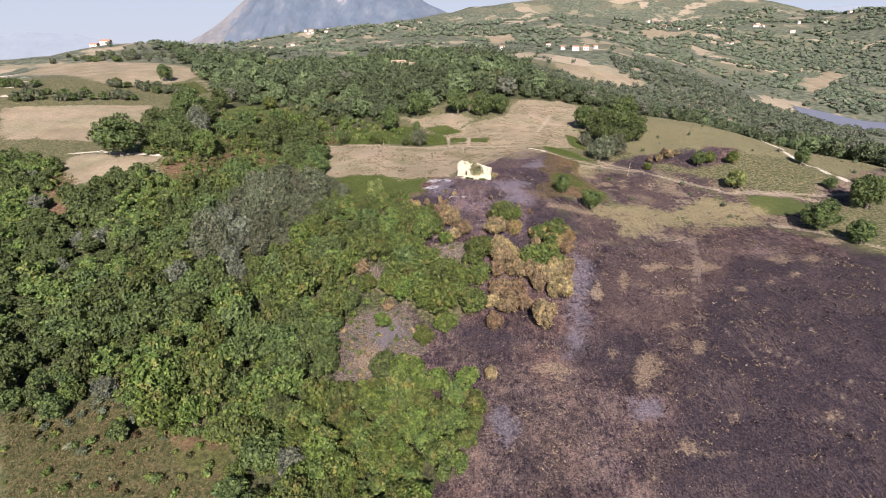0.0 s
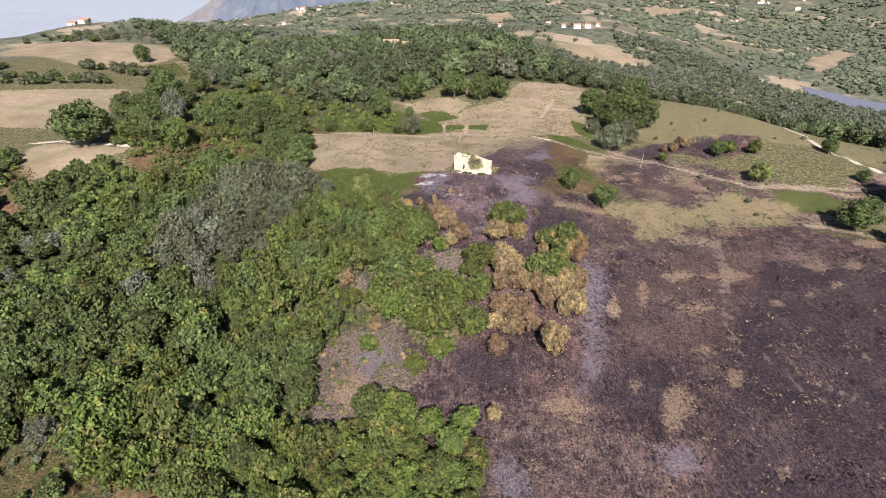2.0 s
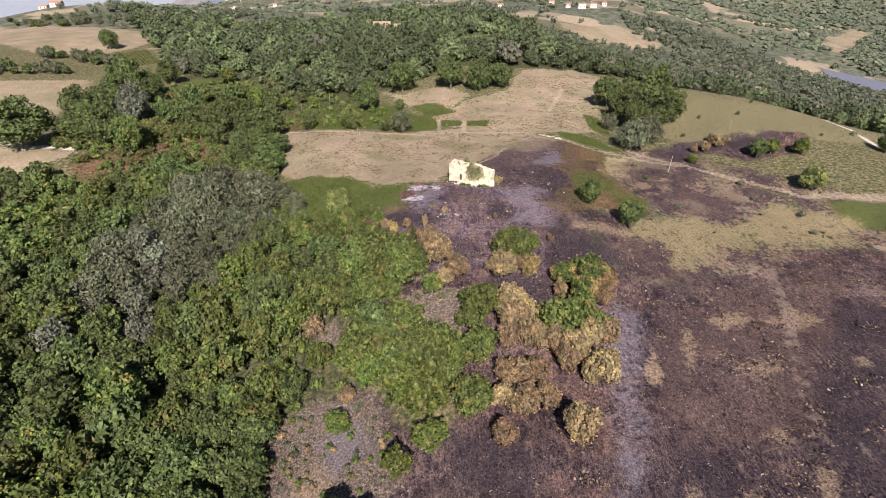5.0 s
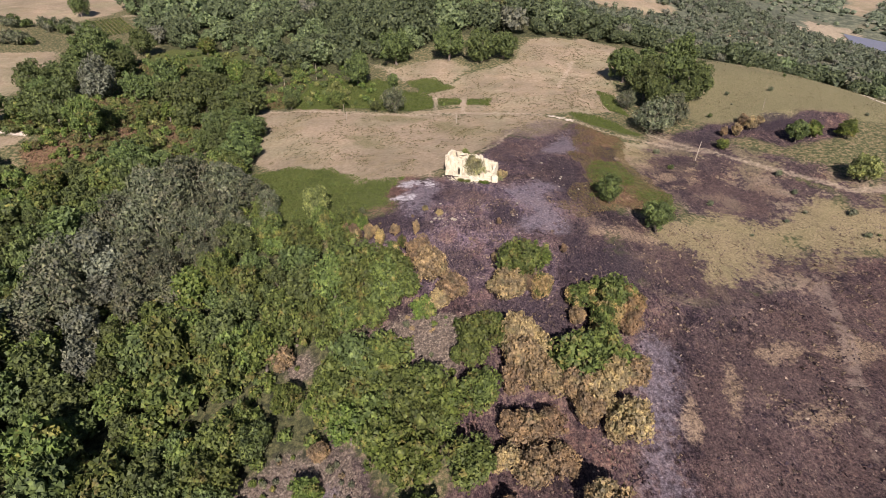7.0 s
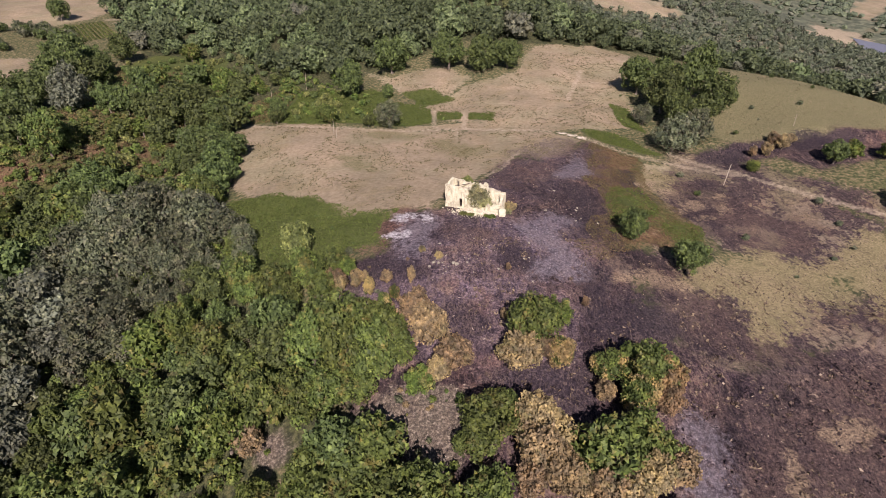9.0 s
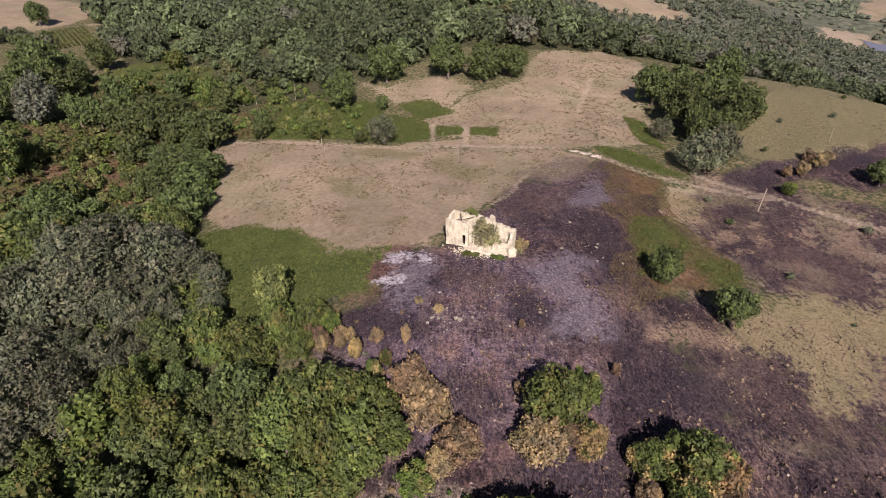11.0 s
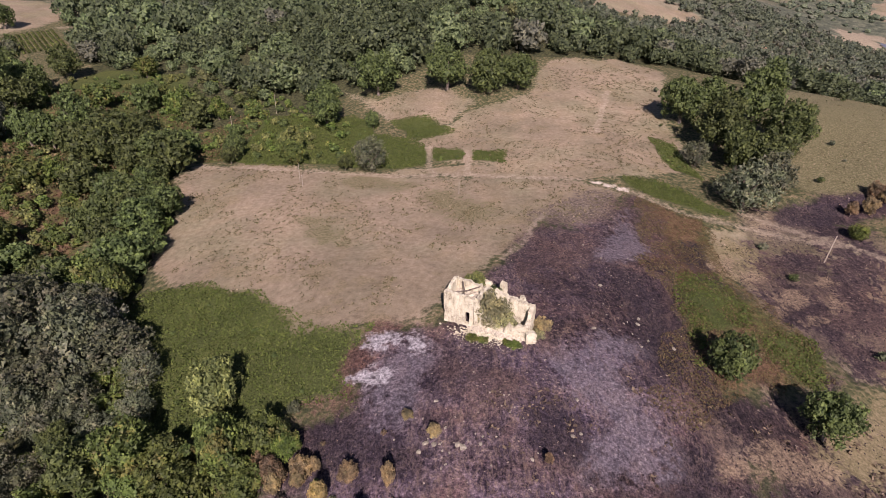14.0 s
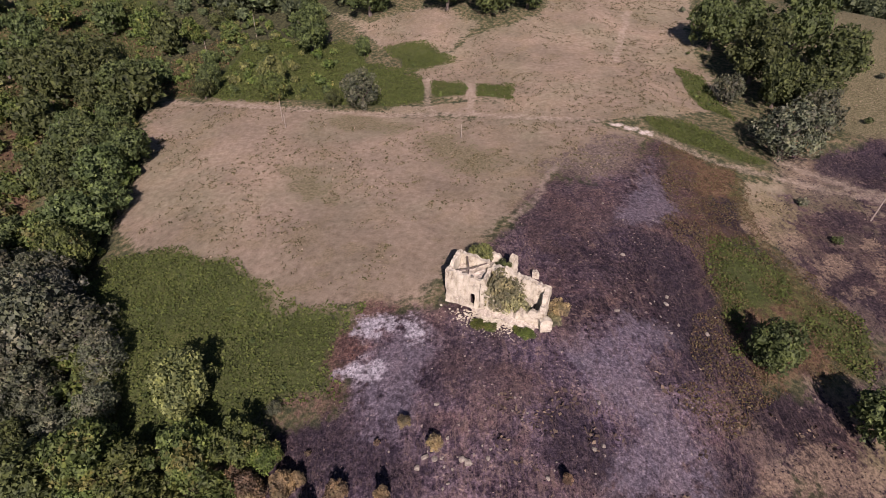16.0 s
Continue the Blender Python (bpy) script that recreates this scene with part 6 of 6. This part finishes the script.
sprigs("dead_bracken", (24, 78, 160, 232), 42, ("rust",), 0.3, 0.14, 0.7, DEAD_FERN, "rusty brown bracken with green fronds", 42, 1, 0.35)
sprigs("meadow_bracken", (-180, -52, 196, 330), 3.0, ("rust", "fern", "herb"), 0.3, 0.42, 0.6, DEAD_FERN, "rusty and green bracken over the western meadow", 49, 1, 0.4)
sprigs("herbs", (-125, -34, 66, 96), 14, ("herb", "rust"), 0.3, 0.24, 0.6, DEAD_FERN, "brown and green rough herbs", 43)
sprigs("charred_stubble", (-30, 115, 66, 228), 4.2, ("burnt", "mixed"), 0.5, 0.15, 0.55, CHAR, "blackened stubble and singed stalks", 44)
sprigs("singed_grass", (8, 120, 62, 172), 0.30, ("burnt", "mixed"), 1.08, 0.30, 0.55, SINGED, "singed straw tufts left standing on the char", 47, 7)
sprigs("black_tussocks", (8, 120, 62, 150), 0.22, ("burnt", "mixed"), 0.95, 0.34, 0.5, CHAR, "blackened grass tussocks", 48, 6)
sprigs("dry_grass", (-65, 80, 175, 325), 0.8, ("dry",), 0.87, 0.22, 0.5, TUFT, "scattered dry grass tufts and low weeds", 45, 6)
sprigs("hill_grass", (75, 200, 190, 300), 0.3, ("olive",), 0.62, 0.24, 0.5, TUFT, "olive tussock grass on the eastern brow", 46, 2)


def scrub(name, box, per, cover, kinds, lo, hi, label, seed, avoid=(), leaves=60, lobes=3):
    """Low rounded shrubs, joined."""
    rng = np.random.default_rng(seed)
    count = int((box[1] - box[0]) * (box[3] - box[2]) * per)
    x, y = rng.uniform(box[0], box[1], count), rng.uniform(box[2], box[3], count)
    got = cover_at(x, y)
    w = np.max([got[c] for c in cover], axis=0)
    for c in avoid:
        w = np.where(got[c] > 0.5, 0, w)
    keep = w > 0.5
    rows = [(kinds[rng.integers(len(kinds))], a, b, rng.uniform(lo, hi)) for a, b in zip(x[keep], y[keep])]
    woodland(name, rows, leaves, 0.24 if lobes > 1 else 0.34, label, lobes)


LEAF["f"] = leaf_material("rusty_fronds", (0.050, 0.034, 0.018), (0.130, 0.082, 0.040), (0.072, 0.078, 0.026), 0.5)
LEAF["n"] = leaf_material("green_fronds", (0.038, 0.052, 0.015), (0.088, 0.108, 0.032))
scrub("undergrowth", (-95, 12, 58, 225), 0.075, ("wood",), "gyog", 0.8, 1.7, "green undergrowth between the trees", 51, ("dry", "burnt", "fern"))
scrub("low_scrub", (-125, -34, 62, 98), 0.10, ("herb", "rust"), "ygsyf", 0.4, 1.2, "green and brown low scrub", 52)
scrub("thicket", (-160, -50, 196, 256), 0.07, ("herb", "wood", "rust"), "gyfyf", 0.7, 2.0, "tangled green and rusty thicket", 56, ("dry",))
scrub("pasture_shrubs", (-190, -20, 215, 345), 0.05, ("wood", "fern", "herb"), "ygylo", 0.6, 1.7, "mixed green shrubs on rough pasture", 53, ("dry",))
scrub("verge_shrubs", (60, 200, 160, 300), 0.004, ("olive", "mixed", "dry"), "oss", 0.4, 1.1, "small shrubs along the eastern verge", 54, ("path", "chalk"))
scrub("fern_clumps", (-50, 66, 160, 300), 0.02, ("fern",), "n", 0.3, 0.6, "taller green fern clumps", 58, ("path", "chalk", "burnt"), 40, 2)
scrub("clearing_scrub", (-30, 10, 94, 145), 0.22, ("bare",), "bsybgs", 0.2, 0.75, "low green and scorched shrubs on bare ground", 59)
scrub("scorched_scrub", (-18, 0, 150, 166), 0.05, ("burnt",), "bbs", 0.25, 0.6, "small scorched shrubs on the char", 55)

fill_rng = np.random.default_rng(88)
edge_wood = [(-34, 92), (-26, 96), (-6, 96), (8, 89), (4, 73), (-2, 60), (-34, 60)]
xs, ys = scatter(edge_wood, 3.9, fill_rng, ("burnt", "soil"))
for x, y in zip(xs, ys):
    place_tree("gyg"[fill_rng.integers(3)], x, y, fill_rng.uniform(1.5, 2.3), fill_rng, "bright trees at the wood's edge")
# ---- farms and distance ----
def plain_paint(name, col, rough=0.85, spread=0.2):
    m, n, l, b = material(name, rough)
    pos = n.new("ShaderNodeNewGeometry").outputs["Position"]
    f = noise_node(n, l, pos, 0.9, 5, 0.6)
    l.new(ramp(n, l, f, [(0.3, tuple(c * (1 - spread) for c in col)), (0.7, tuple(min(1, c * (1 + spread * 0.5)) for c in col))]), b.inputs["Base Color"])
    return m


WALL_PAINT = plain_paint("white_render", (0.60, 0.57, 0.51))
WALL_TAN = plain_paint("tan_masonry", (0.33, 0.25, 0.175))
ROOF_TILE = plain_paint("clay_tiles", (0.33, 0.19, 0.12))
PANE = plain_paint("dark_window", (0.05, 0.055, 0.06), 0.25)
PANEL = plain_paint("solar_panel", (0.10, 0.11, 0.14), 0.4)


def block(bm, x0, x1, y0, y1, z0, z1):
    v = [bm.verts.new((x, y, z)) for z in (z0, z1) for x, y in ((x0, y0), (x1, y0), (x1, y1), (x0, y1))]
    for f in ((3, 2, 1, 0), (4, 5, 6, 7), (0, 1, 5, 4), (1, 2, 6, 5), (2, 3, 7, 6), (3, 0, 4, 7)):
        bm.faces.new([v[k] for k in f])


def house_parts(ob, w, d, h, wall, roofed=True):
    bm = bmesh.new()
    block(bm, -w / 2, w / 2, -d / 2, d / 2, -3, h)
    part("wall", bm, wall, ob)
    if roofed:
        bm = bmesh.new()
        e = 0.4
        lo = [bm.verts.new((x, y, h)) for x, y in ((-w / 2 - e, -d / 2 - e), (w / 2 + e, -d / 2 - e), (w / 2 + e, d / 2 + e), (-w / 2 - e, d / 2 + e))]
        hi = [bm.verts.new((x, 0, h + d * 0.24)) for x in (-w / 2 - e, w / 2 + e)]
        for f in ((lo[0], lo[1], hi[1], hi[0]), (lo[2], lo[3], hi[0], hi[1]), (lo[1], lo[2], hi[1]), (lo[3], lo[0], hi[0]), (lo[3], lo[2], lo[1], lo[0])):
            bm.faces.new(f)
        part("roof", bm, ROOF_TILE, ob)
    n = max(2, int(w / 4))
    for level in range(max(1, int(h / 3))):
        for k in range(n):
            bm = bmesh.new()
            x = -w / 2 + (k + 0.5) * w / n
            block(bm, x - 0.5, x + 0.5, -d / 2 - 0.06, -d / 2 + 0.05, 1.0 + 3 * level, 2.4 + 3 * level)
            part("window", bm, PANE, ob)


def house(x, y, w, d, h, turn, label, group, wall=None, roofed=True, name="farmhouse"):
    ob = thing(name, x, y, zat(x, y), label, "house", group, turn)
    house_parts(ob, w, d, h, wall or WALL_PAINT, roofed)
    return ob


house(-34, 414, 11, 8, 8.5, 8, "tan ruined farmhouse among trees on the summit", "hill farms", WALL_TAN, False)
house(-22, 418, 8, 7, 5.0, -6, "low tan ruined barn among trees", "hill farms", WALL_TAN, False)
house(-372, 620, 10, 8, 3.6, 10, "white farmhouse on the western ridge", "ridge farms")
house(-388, 625, 8, 7, 3.0, 0, "low white farm shed on the western ridge", "ridge farms")
for x, y, w, h in ((152, 650, 16, 7), (166, 655, 12, 6), (140, 662, 10, 5), (128, 690, 12, 6), (68, 660, 12, 6), (180, 668, 10, 5), (222, 494, 9, 3.5)):
    house(x, y, w * 0.5, 5.5, h * 0.6, (x * 7) % 40 - 20, "white rendered farmhouse with clay roof", "hamlet below the hills")
far_rng = np.random.default_rng(77)
for cx, cy, sx, sy, count in ((-330, 1500, 170, 120, 30), (780, 1420, 190, 60, 22), (500, 1240, 60, 50, 6), (-420, 1250, 60, 40, 6), (230, 1700, 120, 60, 8)):
    for _ in range(count):
        x, y = cx + far_rng.normal() * sx, cy + far_rng.normal() * sy
        house(x, y, far_rng.uniform(6, 11), 7, far_rng.uniform(3, 5), far_rng.uniform(-30, 30), "pale rendered house on the far hillside", "far village", name="village_house")

# solar field in the valley
for k in range(11):
    a, b = Vector((392 - 1.5 * k, 606 - 5.0 * k)), Vector((520 - 1.5 * k, 588 - 5.0 * k))
    ob = thing("solar_panel_row", a.x, a.y, 0, "long row of dark blue-grey solar panels", "solar panels", "solar field")
    bm = bmesh.new()
    n = 14
    legs = bmesh.new()
    edge = []
    for i in range(n + 1):
        p = a.lerp(b, i / n)
        z = zat(p.x, p.y)
        edge.append([bm.verts.new((p.x - a.x, p.y - a.y + dy, z + dz)) for dy, dz in ((0, 0.8), (2.9, 2.4), (2.9, 2.32), (0, 0.72))])
        block(legs, p.x - a.x - 0.08, p.x - a.x + 0.08, p.y - a.y + 1.4, p.y - a.y + 1.55, z - 0.5, z + 1.5)
    for s, t in zip(edge, edge[1:]):
        for i in range(4):
            bm.faces.new((s[i], t[i], t[(i + 1) % 4], s[(i + 1) % 4]))
    part("panel_table", bm, PANEL, ob)
    part("posts", legs, POLE_WOOD, ob)

# vineyard rows, olive grove and far woods
rows = []
for k in range(10):
    a, b = Vector((-195 + 1.2 * k, 389 + 1.8 * k)), Vector((-177 + 1.2 * k, 368 + 1.8 * k))
    for i in range(16):
        p = a.lerp(b, i / 15)
        rows.append(("g", p.x, p.y, 0.75))
woodland("vineyard", rows, 30, 0.35, "green vine rows on a dry hillside plot", 1)
rows = []
for x0, y0, x1, y1, n, wide in ((-258, 322, -196, 348, 40, 9), (-365, 530, -230, 545, 55, 26), (-225, 372, -180, 372, 22, 6), (-300, 360, -255, 350, 14, 8)):
    for i in range(n):
        k = far_rng.random()
        rows.append(("s" if far_rng.random() < 0.7 else "o", x0 + (x1 - x0) * k, y0 + (y1 - y0) * k + far_rng.uniform(-wide, wide), far_rng.uniform(2.0, 3.6)))
woodland("olive_grove", rows, 90, 0.22, "grey-green olive trees in loose rows")
rows = []
count = 22000
ys = 430 + 1350 * far_rng.random(count) ** 1.45
xs = far_rng.uniform(-0.62, 0.85, count) * ys
w = lumps(xs, ys, 130, 61) + 0.8 * lumps(xs, ys, 50, 62) + 0.35 * (xs > 0.3 * ys)
far_cover = cover_at(xs, ys)
keep = ((w > 0.22) | (far_rng.random(count) < 0.05)) & (far_cover["dry"] < 0.4) & ~((385 < xs) & (xs < 530) & (540 < ys) & (ys < 625))
for x, y in zip(xs[keep], ys[keep]):
    rows.append(("ooog"[far_rng.integers(4)] if far_rng.random() < 0.85 else "s", x, y, far_rng.uniform(1.6, 3.4) * (1 + (y - 430) / 900)))
# far foliage, paler still: more haze painted into the leaf tones
HAZED_FAR_LEAF = {"o": leaf_material("hazed_far_oak_leaves", (0.062, 0.080, 0.054), (0.125, 0.150, 0.098)), "g": leaf_material("hazed_far_green_leaves", (0.075, 0.096, 0.060), (0.15, 0.175, 0.108)), "s": leaf_material("hazed_far_grey_leaves", (0.080, 0.088, 0.066), (0.15, 0.155, 0.115))}
woodland("valley_woodland", [row for row in rows if row[2] < 640], 22, 0.30, "hedges and groves along the valley", 2, HAZED_FAR_LEAF)
woodland("far_woodland", [row for row in rows if row[2] >= 640], 6, 0.45, "dark woods, hedges and groves over the far hills", 1, HAZED_FAR_LEAF)


# Far ranges: haze is painted as a flat tint and a glow of it.
def hazed_distance_material(name, low, high, glow):
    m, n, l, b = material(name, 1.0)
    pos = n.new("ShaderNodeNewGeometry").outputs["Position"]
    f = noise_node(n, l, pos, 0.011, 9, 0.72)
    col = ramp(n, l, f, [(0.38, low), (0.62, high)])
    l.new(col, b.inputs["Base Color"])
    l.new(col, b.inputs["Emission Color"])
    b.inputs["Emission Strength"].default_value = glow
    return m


def ridge(name, profile, y, depth, mat, label, rough):
    """A far range: crest heights over x, with folded flanks towards the viewer."""
    px, pz = zip(*profile)
    xs = np.linspace(px[0], px[-1], 220)
    vs = 26
    x, v = np.meshgrid(xs, np.linspace(0, 1, vs))
    x, v = x.ravel(), v.ravel()
    crest = np.interp(x, px, pz)
    fold = rough * (lumps(x, v * 500, 260, 71) + 0.6 * lumps(x, v * 500, 110, 72) + 0.35 * lumps(x, v * 400, 48, 73))
    z = crest * (1 - v) ** 1.25 + fold * np.sin(v * 3.14) ** 0.5 * (crest / max(pz)) + 0.12 * fold * (v < 0.02)
    me_v = np.stack([x, y - v * depth, z - 30 * v], axis=1)
    i = np.arange(len(x)).reshape(vs, 220)
    f = np.stack([i[1:, :-1], i[1:, 1:], i[:-1, 1:], i[:-1, :-1]], axis=-1).reshape(-1, 4)
    me = mesh_of(name, me_v, f, mat)
    me.polygons.foreach_set("use_smooth", np.ones(len(f), bool))
    tagged(new(name, me), label, "backdrop", kind="structure")


def mountain_material():
    m, n, l, b = material("hazed_mountain_rock", 1.0)
    pos = n.new("ShaderNodeNewGeometry").outputs["Position"]
    at = n.new("ShaderNodeSeparateXYZ")
    l.new(pos, at.inputs[0])
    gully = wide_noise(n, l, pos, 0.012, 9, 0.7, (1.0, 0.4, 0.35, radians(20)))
    # rock and scrub tones greyed and blued: distance haze put into the colour
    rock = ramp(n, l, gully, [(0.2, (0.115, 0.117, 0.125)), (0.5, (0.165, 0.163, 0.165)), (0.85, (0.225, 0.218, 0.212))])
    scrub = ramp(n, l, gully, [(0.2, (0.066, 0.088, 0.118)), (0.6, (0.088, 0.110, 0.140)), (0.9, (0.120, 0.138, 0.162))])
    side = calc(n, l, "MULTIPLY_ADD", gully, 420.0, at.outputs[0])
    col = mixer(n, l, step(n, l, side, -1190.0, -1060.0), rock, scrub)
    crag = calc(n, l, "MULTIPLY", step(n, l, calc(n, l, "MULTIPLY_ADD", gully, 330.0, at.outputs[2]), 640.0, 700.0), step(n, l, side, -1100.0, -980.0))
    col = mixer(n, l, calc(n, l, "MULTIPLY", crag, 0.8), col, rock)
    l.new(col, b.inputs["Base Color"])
    # faint glow lifts the flank further, as haze would
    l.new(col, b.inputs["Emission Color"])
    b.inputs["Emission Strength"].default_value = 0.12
    return m


def haze_sheet():
    """The pale sky low over the far ranges: one plain sheet behind them all."""
    m = bpy.data.materials.new("pale_sky")
    m.use_nodes = True
    n, l = m.node_tree.nodes, m.node_tree.links
    at = n.new("ShaderNodeSeparateXYZ")
    l.new(n.new("ShaderNodeNewGeometry").outputs["Position"], at.inputs[0])
    glow = n.new("ShaderNodeEmission")
    l.new(ramp(n, l, calc(n, l, "MULTIPLY_ADD", at.outputs[2], 0.0008, 0.1), [(0.0, (0.290, 0.325, 0.365)), (0.4, (0.262, 0.312, 0.372)), (1.0, (0.205, 0.27, 0.36))]), glow.inputs["Color"])
    l.new(glow.outputs[0], n["Material Output"].inputs["Surface"])
    nx = 40
    vs = [(-5200 + 10400 * i / nx, 4700 - 500 * (2 * i / nx - 1) ** 2, z) for i in range(nx + 1) for z in (-400.0, 1500.0)]
    me = mesh_of("backdrop_sky", vs, [(2 * i, 2 * i + 2, 2 * i + 3, 2 * i + 1) for i in range(nx)], m)
    tagged(new("backdrop_sky", me), "pale hazy sky low over the far hills", "backdrop", kind="structure")


haze_sheet()
HAZED_ROCK = mountain_material()
# the blue and its glow stand for haze over the skyline hills
BLUE_HAZE = hazed_distance_material("blue_haze_distance", (0.105, 0.122, 0.145), (0.115, 0.133, 0.156), 0.75)
ridge("backdrop_mountain", [(-1950, 60), (-1860, 130), (-1640, 300), (-1475, 430), (-1250, 640), (-950, 760), (-600, 640), (-250, 480), (-60, 380), (160, 290), (420, 200), (700, 100)], 4300, 1300, HAZED_ROCK, "pale rocky mountain flank rising over the hills", 60)
ridge("backdrop_range", [(-4200, 60), (-3400, 210), (-2900, 190), (-2500, 110), (-2200, 60)], 4500, 400, BLUE_HAZE, "faint hills on the western skyline, coloured as blue haze", 14)
ridge("backdrop_range_east", [(-200, 150), (200, 400), (500, 330), (900, 300), (1500, 420), (2000, 400), (2400, 330), (2800, 340), (3200, 470), (3800, 520), (4400, 300)], 4550, 500, BLUE_HAZE, "faint mountains on the eastern skyline, coloured as blue haze", 18)
